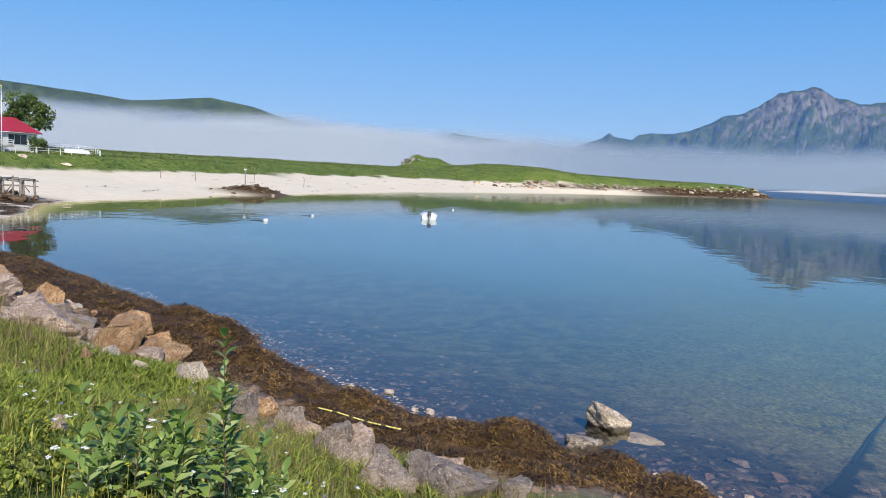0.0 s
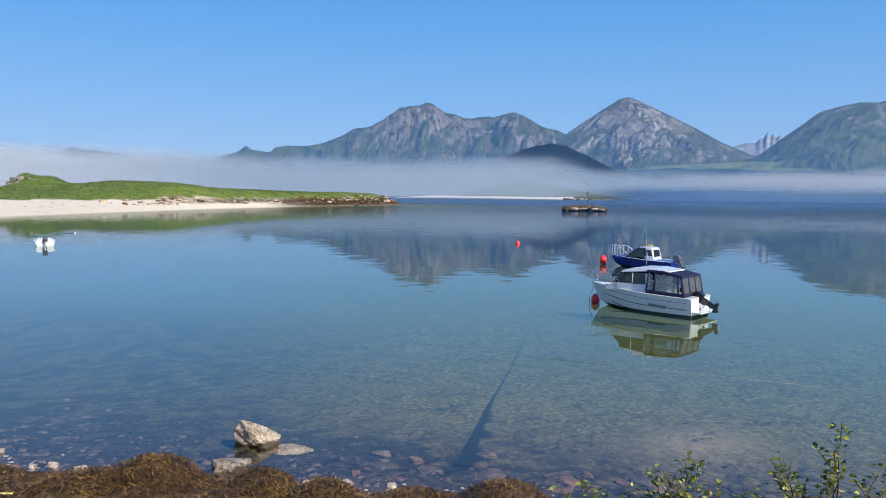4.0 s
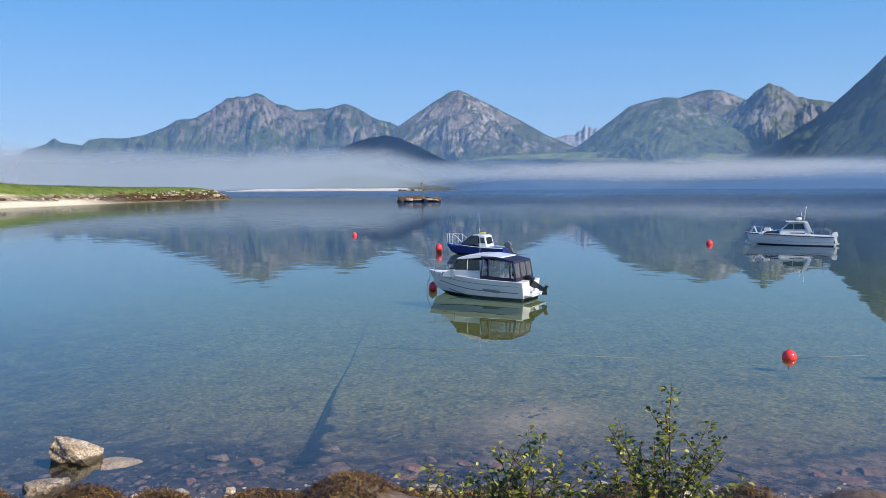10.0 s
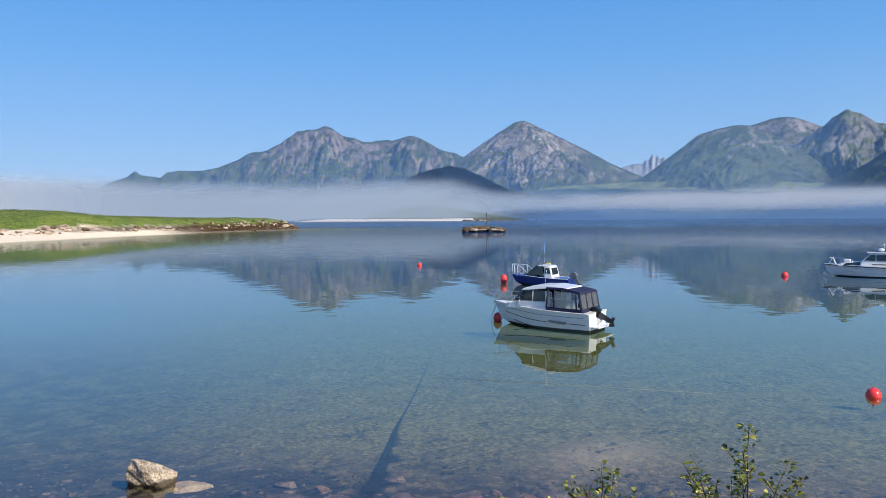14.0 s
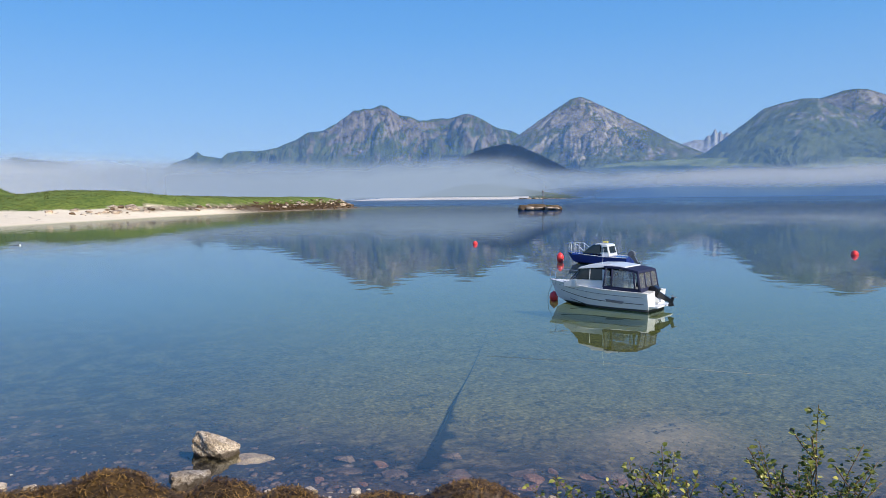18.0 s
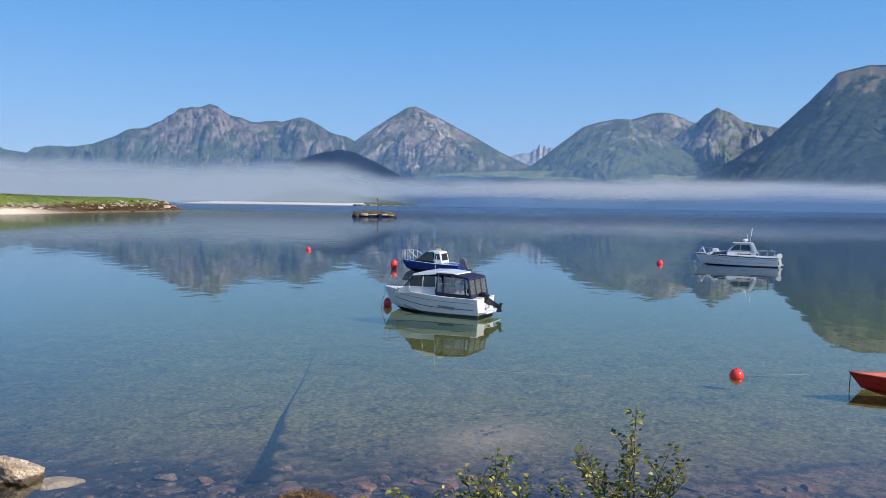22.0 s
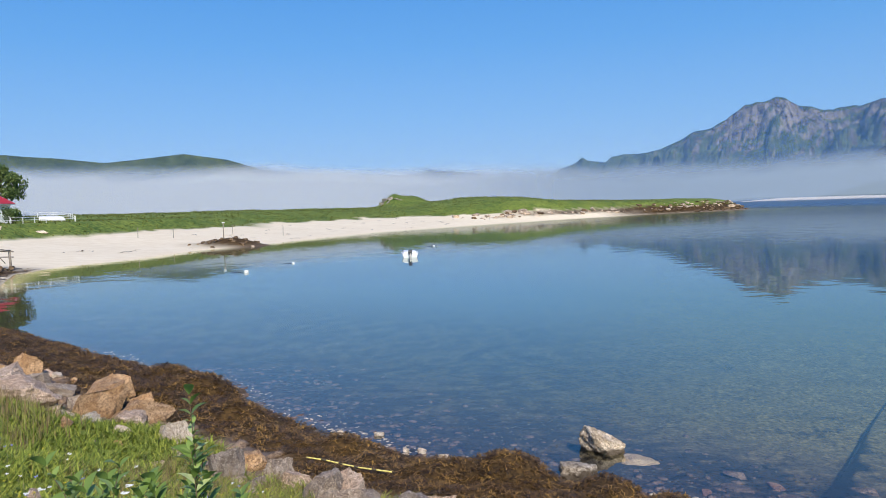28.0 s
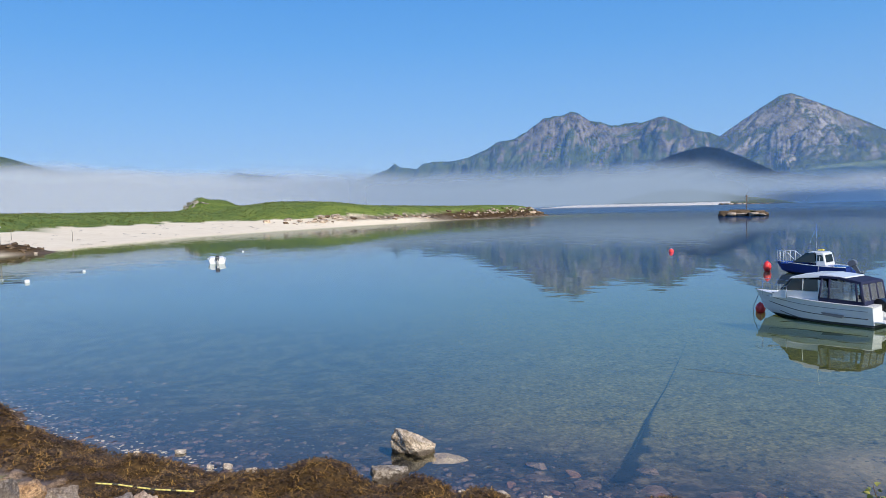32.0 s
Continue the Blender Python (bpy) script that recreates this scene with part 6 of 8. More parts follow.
def cabin_cruiser():
    b = thing("cabin_boat", "white cabin motorboat with a navy canvas canopy moored in the bay", "boat", heading(28.15, 29.5, -18) @ Matrix.Scale(0.975, 4))
    ln = hull_lines(6.5, 2.45, 1.26, 1.02, 0.35, 0.75)
    part("hull", hull_bm(ln), M_GELHULL, b, "white hull with a grey stripe", shade=False)
    part("deck", deck_bm(ln, 0.03), M_GEL, b)
    rail_along(ln, 5, b, "rubbing_strake", M_FLOAT, 0.03, 0.005, -0.02)
    rail_along(ln, 3, b, "stripe", M_RUB, 0.02, 0.004, 0.02, 1, 24)
    rail_along(ln, 4, b, "stripe", M_STRIPE, 0.014, 0.004, 0.0, 1, 24)
    rail_along(ln, 2, b, "boot_stripe", M_RUB, 0.04, 0.0, 0.09, 0, 22, "dark boot stripe at the waterline")
    for sgn in (1, -1):
        pane("graphic", [(-2.0, sgn * 1.222, 0.5), (-0.9, sgn * 1.222, 0.56), (-1.0, sgn * 1.215, 0.42), (-1.9, sgn * 1.215, 0.36)], M_STRIPE, b, 0.006, "grey flash on the hull side")
    # coaming and wheelhouse
    part("coachroof", prism_bm([(-0.4, 0.9), (-0.4, 1.3), (0.35, 1.36), (1.6, 1.24), (2.1, 1.1), (2.1, 1.0)], -0.78, 0.78, 0.05, 0.1), M_GEL, b)
    for y0, y1 in ((-0.98, -0.92), (0.92, 0.98)):
        part("wheelhouse_side", prism_bm([(-0.75, 1.0), (-0.85, 2.05), (-0.6, 2.1), (-0.62, 1.5), (1.3, 1.44), (1.75, 1.25), (1.8, 1.05)], y0, y1, 0.01), M_GEL, b)
    part("hardtop", prism_bm([(-1.95, 2.16), (-1.9, 2.3), (-0.9, 2.4), (0.1, 2.36), (0.75, 2.18), (0.9, 2.06), (0.6, 2.08), (-0.6, 2.2)], -1.0, 1.0, 0.04, 0.12), M_GEL, b, "white hardtop roof")
    for sgn in (1, -1):
        pane("side_window", [(-0.6, sgn * 0.95, 1.52), (0.15, sgn * 0.95, 1.51), (0.15, sgn * 0.9, 2.06), (-0.6, sgn * 0.9, 2.1)], M_GLASS, b)
        pane("side_window", [(0.2, sgn * 0.95, 1.51), (1.3, sgn * 0.86, 1.46), (0.72, sgn * 0.85, 2.06), (0.2, sgn * 0.9, 2.06)], M_GLASS, b)
        rod("window_post", [(0.18, sgn * 0.965, 1.5), (0.17, sgn * 0.91, 2.1)], 0.025, M_GEL, b, 6)
        rod("window_post", [(1.42, sgn * 0.84, 1.45), (0.76, sgn * 0.86, 2.12)], 0.028, M_RUB, b, 6)
        part("deck_cleat", box_bm((0.3, 0.14, 0.08), (1.9, sgn * 0.5, 1.2), 0.02), M_RUB, b)
    pane("windscreen", [(1.42, -0.8, 1.46), (1.55, 0, 1.48), (0.84, 0, 2.1), (0.78, -0.82, 2.08)], M_GLASS, b)
    pane("windscreen", [(1.55, 0, 1.48), (1.42, 0.8, 1.46), (0.78, 0.82, 2.08), (0.84, 0, 2.1)], M_GLASS, b)
    rod("window_post", [(1.56, 0, 1.48), (0.85, 0, 2.12)], 0.025, M_GEL, b, 6)
    # canvas canopy over the cockpit
    canopy = part("canopy", prism_bm([(-2.74, 2.0), (-2.7, 2.12), (-1.6, 2.3), (-0.7, 2.3), (-0.7, 2.18), (-1.6, 2.18), (-2.5, 2.02)], -1.05, 1.05, 0.02, 0.03), M_NAVY, b, "navy canvas canopy")
    for sgn in (1, -1):
        part("canopy_skirt", prism_bm([(-2.85, 1.0), (-2.82, 1.2), (-0.72, 1.26), (-0.72, 1.0)], sgn * 1.12 - 0.012, sgn * 1.12 + 0.012), M_NAVY, canopy)
        for x0, x1 in ((-0.74, -0.84), (-1.2, -1.22), (-2.56, -2.44), (-2.8, -2.64)):
            rod("canvas_band", [(x0, sgn * 1.12, 1.18), (x1, sgn * 1.03, 2.16 if x1 > -2.4 else 2.05)], 0.05, M_NAVY, canopy, 6)
        for xa, xb in ((-0.82, -1.15), (-1.26, -2.5)):
            pane("canopy_window", [(xa, sgn * 1.115, 1.24), (xb, sgn * 1.115, 1.2), (xb + 0.08, sgn * 1.035, 2.04), (xa - 0.02, sgn * 1.035, 2.12)], M_CLEAR, canopy, 0.004, "clear plastic canopy window")
    part("canopy_skirt", box_bm((0.03, 2.2, 0.24), (-2.86, 0, 1.1), 0.005), M_NAVY, canopy)
    for y in (-1.08, -0.36, 0.36, 1.08):
        rod("canvas_band", [(-2.86, y, 1.05), (-2.68, y * 0.96, 2.06)], 0.05, M_NAVY, canopy, 6)
    for y in (-0.72, 0, 0.72):
        pane("canopy_window", [(-2.85, y - 0.31, 1.1), (-2.85, y + 0.31, 1.1), (-2.7, y + 0.3, 2.0), (-2.7, y - 0.3, 2.0)], M_CLEAR, canopy, 0.004)
    part("seat", box_bm((0.5, 0.55, 0.7), (-1.5, 0.45, 1.15), 0.08), M_GEL, b, "white cockpit seat")
    part("seat", box_bm((0.5, 0.55, 0.7), (-1.5, -0.45, 1.15), 0.08), M_GEL, b, "white cockpit seat")
    part("swim_platform", box_bm((0.6, 1.9, 0.08), (-3.45, 0, 0.28), 0.03), M_GEL, b)
    outboard(b, -3.25, 0.72, M_BLACK, 64, 1.1)
    # bow rail
    for sgn in (1, -1):
        pts = [(1.0, sgn * 0.98, 1.62), (1.8, sgn * 0.92, 1.72), (2.6, sgn * 0.62, 1.8), (3.2, sgn * 0.22, 1.85), (3.32, 0, 1.86)]
        rod("bow_rail", pts, 0.014, M_STEEL, b, 6)
        for px, py in ((1.0, 1.0), (1.8, 0.96), (2.5, 0.66), (3.1, 0.25)):
            rod("stanchion", [(px, sgn * py, 1.05), (px, sgn * py, 1.62 + 0.08 * (px - 1))], 0.012, M_STEEL, b, 6)
    pane("hatch", [(1.75, -0.25, 1.235), (2.2, -0.25, 1.15), (2.2, 0.25, 1.15), (1.75, 0.25, 1.235)], M_GLASS, b, 0.02)
    rod("aerial", [(-0.4, 0.6, 2.35), (-0.5, 0.6, 3.2)], 0.008, M_FLOAT, b, 5)
    rod("mooring_rope", [(3.1, 0.05, 1.05), (3.3, 0.2, 0.4), (3.2, 0.4, 0.0), (3.0, 0.55, -0.3)], 0.014, M_RUB, b, 6)
    return b


def blue_boat():
    b = thing("blue_boat", "small blue motorboat with a white windscreen cabin and grey outboard", "boat", heading(44.7, 47.2, -24) @ Matrix.Diagonal((1.1, 1.1, 0.98, 1)))
    ln = hull_lines(5.2, 2.0, 1.0, 0.72, 0.3, 0.7)
    part("hull", hull_bm(ln), M_BLUEBOTTOM, b, "blue hull")
    part("deck", deck_bm(ln, 0.02), M_BLUEHULL, b)
    rail_along(ln, 5, b, "rubbing_strake", M_FLOAT, 0.028, 0.005, -0.02)
    part("foredeck", prism_bm([(0.3, 0.8), (0.3, 1.02), (1.4, 1.0), (2.0, 0.92), (2.0, 0.8)], -0.6, 0.6, 0.04, 0.12), M_BLUEHULL, b)
    part("cabin_rear", prism_bm([(-1.25, 0.75), (-1.05, 1.72), (-0.9, 1.8), (-0.1, 1.84), (0.0, 1.74), (-0.55, 1.7), (-0.6, 0.75)], -0.82, 0.82, 0.04, 0.08), M_GEL, b, "white cabin top")
    for sgn in (1, -1):
        pane("side_window", [(-0.5, sgn * 0.8, 0.98), (1.0, sgn * 0.7, 0.98), (0.15, sgn * 0.68, 1.72), (-0.45, sgn * 0.74, 1.76)], M_GLASS, b)
        rod("window_post", [(1.05, sgn * 0.7, 0.97), (0.15, sgn * 0.69, 1.76), (-0.5, sgn * 0.76, 1.8)], 0.022, M_STEEL, b, 6)
        pane("side_window", [(-1.1, sgn * 0.812, 1.12), (-0.66, sgn * 0.812, 1.12), (-0.66, sgn * 0.772, 1.6), (-1.0, sgn * 0.772, 1.6)], M_GLASS, b)
        pts = [(0.9, sgn * 0.82, 1.2), (1.5, sgn * 0.72, 1.75), (2.45, sgn * 0.16, 1.85)]
        rod("bow_rail", pts, 0.018, M_FLOAT, b, 6)
        for px, py, pz in ((1.5, 0.72, 1.75), (1.8, 0.55, 1.78), (2.1, 0.38, 1.82), (2.4, 0.18, 1.85)):
            rod("stanchion", [(px, sgn * py, 0.85), (px, sgn * py, pz)], 0.013, M_FLOAT, b, 6)
    pane("rear_window", [(-1.205, -0.6, 1.02), (-1.205, 0.6, 1.02), (-1.09, 0.55, 1.6), (-1.09, -0.55, 1.6)], M_GLASS, b)
    pane("windscreen", [(1.06, -0.68, 0.98), (1.06, 0.68, 0.98), (0.18, 0.66, 1.74), (0.18, -0.66, 1.74)], M_GLASS, b)
    part("roof_lamp", box_bm((0.4, 0.22, 0.12), (-0.6, 0, 1.95), 0.04), M_YELLOW, b, "yellow roof lamp")
    rod("mast", [(-0.35, 0.1, 1.85), (-0.32, 0.1, 4.0)], 0.016, M_STEEL, b, 6)
    rod("mast_stay", [(0.35, 0.1, 1.75), (-0.32, 0.1, 3.8)], 0.012, M_STEEL, b, 5)
    outboard(b, -2.65, 0.7, M_GREYM, 30, 1.0)
    rod("mooring_rope", [(2.5, 0.0, 0.85), (2.9, 0.3, 0.3), (3.0, 0.5, -0.2)], 0.014, M_RUB, b, 6)
    return b


def white_cruiser():
    b = thing("white_cruiser", "white cabin cruiser with dark windows anchored further out", "boat", heading(74.2, 33.2, -24) @ Matrix.Scale(0.88, 4))
    ln = hull_lines(9.0, 2.9, 1.35, 1.1, 0.45, 1.0, 2.6)
    part("hull", hull_bm(ln), M_GELHULL, b, "white clinker-look hull")
    part("deck", deck_bm(ln, 0.02), M_GEL, b)
    rail_along(ln, 5, b, "rubbing_strake", M_RUB, 0.055, 0.01, -0.08)
    for j in (3, 4):
        rail_along(ln, j, b, "plank_line", M_STRIPE, 0.012, 0.003, 0.0, 0, 22)
    part("coachroof", prism_bm([(-0.6, 1.1), (-0.6, 1.7), (0.6, 1.72), (2.6, 1.5), (3.1, 1.3), (3.1, 1.15)], -0.9, 0.9, 0.06, 0.14), M_GEL, b)
    for sgn in (1, -1):
        pane("cabin_window", [(0.98, sgn * 0.875, 1.32), (2.6, sgn * 0.865, 1.26), (2.3, sgn * 0.84, 1.5), (0.98, sgn * 0.83, 1.66)], M_GLASS, b)
        part("teak_panel", box_bm((1.5, 0.02, 0.11), (-0.9, sgn * 1.2, 1.4), 0.005), M_RUB, b)
    part("wheelhouse", prism_bm([(-2.3, 1.1), (-2.05, 1.5), (-1.75, 2.5), (-1.3, 2.6), (-0.15, 2.58), (0.05, 2.5), (0.8, 1.78), (0.95, 1.2)], -1.12, 1.12, 0.05, 0.2), M_GEL, b, "white wheelhouse")
    for sgn in (1, -1):
        pane("side_window", [(-1.62, sgn * 1.085, 1.82), (-0.55, sgn * 1.085, 1.82), (-0.55, sgn * 0.99, 2.44), (-1.42, sgn * 0.99, 2.44)], M_GLASS, b)
        pane("side_window", [(-0.45, sgn * 1.085, 1.82), (0.6, sgn * 1.085, 1.82), (-0.02, sgn * 0.99, 2.44), (-0.45, sgn * 0.99, 2.44)], M_GLASS, b)
    pane("windscreen", [(0.8, -0.9, 1.84), (0.8, 0.9, 1.84), (0.15, 0.82, 2.46), (0.15, -0.82, 2.46)], M_GLASS, b)
    part("roof_visor", box_bm((2.15, 2.1, 0.09), (-0.72, 0, 2.64), 0.035), M_GEL, b)
    part("roof_visor", prism_bm([(-2.4, 1.5), (-1.9, 2.6), (-1.5, 2.6), (-2.0, 1.5)], -1.13, -0.98, 0.02), M_GEL, b)
    part("roof_visor", prism_bm([(-2.4, 1.5), (-1.9, 2.6), (-1.5, 2.6), (-2.0, 1.5)], 0.98, 1.13, 0.02), M_GEL, b)
    bm = bmesh.new()
    bmesh.ops.create_icosphere(bm, subdivisions=2, radius=0.3, matrix=Matrix.Translation((-1.0, 0, 2.95)) @ Matrix.Diagonal((1.1, 1.1, 0.6, 1)))
    part("radar_dome", bm, M_GEL, b, shade=True)
    rod("mast", [(-1.5, 0, 2.6), (-1.7, 0, 4.3)], 0.03, M_FLOAT, b, 6)
    rod("aerial", [(-1.2, 0.5, 2.65), (-1.25, 0.5, 3.7)], 0.012, M_FLOAT, b, 5)
    for sgn in (1, -1):
        rod("bow_rail", [(1.6, sgn * 1.2, 1.75), (2.8, sgn * 0.95, 1.95), (3.8, sgn * 0.45, 2.0), (4.1, 0, 2.0)], 0.02, M_STEEL, b, 6)
        for px, py in ((1.7, 1.22), (2.8, 0.97), (3.8, 0.45)):
            rod("stanchion", [(px, sgn * py, 1.2), (px, sgn * py, 1.9)], 0.018, M_STEEL, b, 6)
        rod("stern_rail", [(-2.4, sgn * 1.3, 1.75), (-3.6, sgn * 1.3, 1.8), (-4.2, sgn * 1.1, 1.8), (-4.25, 0, 1.8)], 0.02, M_STEEL, b, 6)
        for px, py in ((-2.5, 1.3), (-3.4, 1.3), (-4.2, 1.1)):
            rod("stanchion", [(px, sgn * py, 1.05), (px, sgn * py, 1.78)], 0.016, M_STEEL, b, 6)
    rod("rod_holder", [(-3.4, 0.9, 1.2), (-3.6, 0.9, 3.0)], 0.03, M_RUB, b, 6)
    for sgn in (1, -1):
        rod("pulpit", [(3.3, sgn * 0.5, 1.3), (3.6, sgn * 0.32, 2.05), (4.0, sgn * 0.2, 1.35)], 0.05, M_FLOAT, b, 6)
    part("liferaft", box_bm((0.7, 0.5, 0.35), (2.2, 0.2, 1.72), 0.12), M_FLOAT, b)
    outboard(b, -4.5, 0.95, M_FLOAT, 10, 1.1)
    part("fender", box_bm((0.22, 0.2, 0.7), (-4.4, 1.15, 0.9), 0.09), M_FLOAT, b)
    rod("anchor_line", [(4.35, 0, 1.2), (4.45, 0, 0.5), (4.5, 0, -0.2)], 0.02, M_RUB, b, 6)
    part("anchor", prism_bm([(4.3, 0.2), (4.55, 0.05), (4.5, 0.45), (4.4, 0.5)], -0.05, 0.05, 0.01), M_STEEL, b)
    return b


def rowing_boat():
    b = thing("rowing_boat", "red open rowing boat with oars laid across the thwarts", "boat", heading(27.9, 6.36, -33, -0.11) @ Matrix.Diagonal((0.87, 0.87, 0.8, 1)))
    ln = hull_lines(4.55, 1.8, 0.82, 0.62, 0.16, 0.7, 2.2, 0.78)
    outer = hull_bm(ln)
    # open the top: a shell with an inner skin
    inner = [[(x, max(y - 0.035, 0.008), z + (0.04 if k < 5 else -0.002)) for k, (x, y, z) in enumerate(row)] for row in ln]
    outer.faces.ensure_lookup_table()
    part("hull", outer, M_REDBOAT, b, "red clinker-look hull")
    bm = hull_bm(inner)
    bmesh.ops.reverse_faces(bm, faces=bm.faces[:])
    part("inner_hull", bm, M_REDIN, b, "paler red inside")
    for sgn in (1, -1):
        rod("gunwale", [(r[5][0], sgn * (r[5][1] - 0.015), r[5][2]) for r in ln], 0.028, M_REDIN, b, 6)
    for j in (3, 4):
        rail_along(ln, j, b, "strake", M_REDBOAT, 0.012, 0.004, 0.0)
    for x, w in ((-1.5, 1.1), (-0.35, 1.18), (0.85, 0.8)):
        part("thwart", box_bm((0.26, w, 0.035), (x, 0, 0.44), 0.01), M_REDIN, b)
    part("stern_seat", box_bm((0.5, 1.0, 0.04), (-1.95, 0, 0.42), 0.01), M_REDIN, b)
    part("transom_pad", box_bm((0.06, 0.3, 0.2), (-2.24, 0, 0.52), 0.01), M_REDIN, b)
    part("white_box", box_bm((0.42, 0.36, 0.22), (0.35, 0.0, 0.58), 0.03), M_FLOAT, b, "white plastic box")
    part("grey_box", box_bm((0.4, 0.3, 0.12), (0.0, 0.25, 0.36), 0.02), M_GREYM, b)
    for y0, y1 in ((0.2, 0.4), (-0.15, 0.1)):
        oar = rod("oar", [(-2.05, y0, 0.62), (-0.4, (y0 + y1) / 2, 0.5), (0.45, y1, 0.46)], 0.026, M_OAR, b, 6)
        part("blade", prism_bm([(-2.5, 0.0), (-2.05, 0.0), (-2.05, 0.09), (-2.5, 0.12)], y0 - 0.1, y0 + 0.1, 0.01), M_OAR, oar, m=pose(0, 0, 0.57))
    for sgn in (1, -1):
        rod("rowlock", [(-0.2, sgn * 0.75, 0.58), (-0.2, sgn * 0.75, 0.7)], 0.02, M_STEEL, b, 6)
    rod("painter_rope", [(2.22, 0, 0.78), (2.24, 0.02, 0.3), (2.25, 0.03, -0.3)], 0.016, M_RUB, b, 6)
    return b


def dinghy():
    b = thing("white_dinghy", "small white dinghy with a black outboard, stern towards the bank", "boat", heading(-0.1, 92.6, -2) @ Matrix.Diagonal((1, 1.1, 0.72, 1)))
    ln = hull_lines(4.3, 1.85, 0.95, 0.72, 0.2, 0.7)
    part("hull", hull_bm(ln), M_GEL, b)
    part("deck", deck_bm(ln, 0.02), M_GEL, b)
    rail_along(ln, 5, b, "rubbing_strake", M_FLOAT, 0.035, 0.005, 0.0)
    part("cover", prism_bm([(-1.9, 0.7), (-1.8, 0.95), (0.2, 1.1), (1.6, 0.98), (1.8, 0.85)], -0.75, 0.75, 0.05, 0.12), M_FLOAT, b, "white boat cover")
    outboard(b, -2.28, 0.7, M_BLACK, 14, 1.2)
    return b


cabin_cruiser()
blue_boat()
white_cruiser()
rowing_boat()
dinghy()


def ball_buoy(x, y, r, label, stretch=1.0, cap=None, sink=0.4, material=None):
    b = thing("buoy", label, "buoy", pose(x, y, r * stretch * (1 - 2 * sink) + 0.0), "mooring buoys")
    bm = bmesh.new()
    bmesh.ops.create_uvsphere(bm, u_segments=24, v_segments=14, radius=r)
    for v in bm.verts:
        v.co.z *= stretch
    part("float", bm, material or M_BUOY, b, shade=True)
    part("eye", box_bm((r * 0.34, r * 0.22, r * 0.24), (0, 0, r * stretch * 1.0), 0.02), cap or M_BUOY, b)
    rod("mooring_rope", [(0, 0, -r * stretch * 0.9), (0.02, 0.02, -r * stretch - 0.25)], 0.012, M_RUB, b, 5)
    return b


RED = "round red mooring buoy floating on calm water"
ball_buoy(25.6, 11.27, 0.24, RED)
ball_buoy(51.4, 76.0, 0.3, "red and white mooring buoy floating on calm water", 1.1, M_FLOAT)
ball_buoy(69.1, 38.8, 0.33, RED, 1.1)
ball_buoy(76.1, 17.1, 0.36, RED, 1.15)
ball_buoy(78.6, 16.2, 0.2, "small white mooring float", 1.1, M_FLOAT, material=M_FLOAT)
ball_buoy(43.6, 50.9, 0.32, "long red mooring buoy beside the blue boat", 1.45, sink=0.12)
ball_buoy(27.55, 32.7, 0.25, "orange-red mooring buoy at the cabin boat's bow", 1.25, sink=0.25)
for k, (x, y, r) in enumerate([(-16.8, 76.2, 0.23), (-13.7, 87.0, 0.16), (3.7, 115.5, 0.15)]):
    b = thing("white_float", "white plastic float on the calm bay", "buoy", pose(x, y, r * 0.35), "white floats")
    bm = bmesh.new()
    bmesh.ops.create_cone(bm, cap_ends=True, segments=16, radius1=r, radius2=r * 0.95, depth=r * 1.5)
    bmesh.ops.bevel(bm, geom=bm.edges[:], offset=r * 0.15, segments=2, affect="EDGES")
    part("drum", bm, M_FLOAT, b)
    rod("rope", [(0, 0, 0), (-r * 3, 0.1, -r * 0.2), (-r * 9, 0.4, -r * 0.36)], 0.03, M_RUB, b, 5)
# floating mooring line between the boats and the red buoy
rope = thing("floating_rope", "thin pale mooring line floating on the water", "rope")
rod("line", [(15.7, 22.6, 0.004), (18.6, 19.0, 0.004), (21.8, 14.7, 0.004)], 0.004, M_ROPE, rope, 5)
rope = thing("floating_rope", "thin pale line from the red buoy to the rowing boat", "rope")
rod("line", [(25.8, 11.05, 0.02), (26.9, 10.4, 0.004), (28.1, 9.6, 0.002)], 0.007, M_ROPE, rope, 5)

# ---- the far shore: houses, fence, jetty, skerry ----
M_WALL = plain("white_weatherboard", (0.78, 0.77, 0.74), 0.6, vary=0.05, scale=1)
M_WALL2 = plain("worn_white_boards", (0.7, 0.69, 0.65), 0.7, vary=0.1, scale=0.8)
M_ROOF = plain("red_tin_roof", (0.5, 0.035, 0.05), 0.5, vary=0.12, scale=0.8)
M_SLATE = plain("grey_slate_roof", (0.13, 0.14, 0.15), 0.7, vary=0.2, scale=0.8)
M_TRIM = plain("white_trim", (0.8, 0.8, 0.78), 0.5, vary=0.04)
M_OLDWOOD = plain("weathered_grey_wood", (0.3, 0.26, 0.21), 0.85, vary=0.25, scale=2, bumps=0.3)
M_POLE = plain("brown_pole", (0.16, 0.12, 0.09), 0.85, vary=0.2)
M_BARK = plain("dark_bark", (0.09, 0.07, 0.05), 0.9, vary=0.3, bumps=0.4)
M_FARGRASS = leaf_mat("far_meadow_grass", (0.04, 0.08, 0.014), (0.13, 0.18, 0.03), (0.3, 0.32, 0.075), 0.8, 0.5)
M_KNOLL = rock_mat("knoll_rock_grey", (0.2, 0.19, 0.17), (0.33, 0.31, 0.28), (0.14, 0.15, 0.09), scale=0.6)
M_TREE = leaf_mat("broadleaf_crown", (0.04, 0.08, 0.02), (0.1, 0.16, 0.04), (0.2, 0.26, 0.07), 0.5)
M_SPRUCE = leaf_mat("spruce_needles", (0.012, 0.025, 0.012), (0.025, 0.045, 0.02), (0.05, 0.07, 0.03), 0.6)
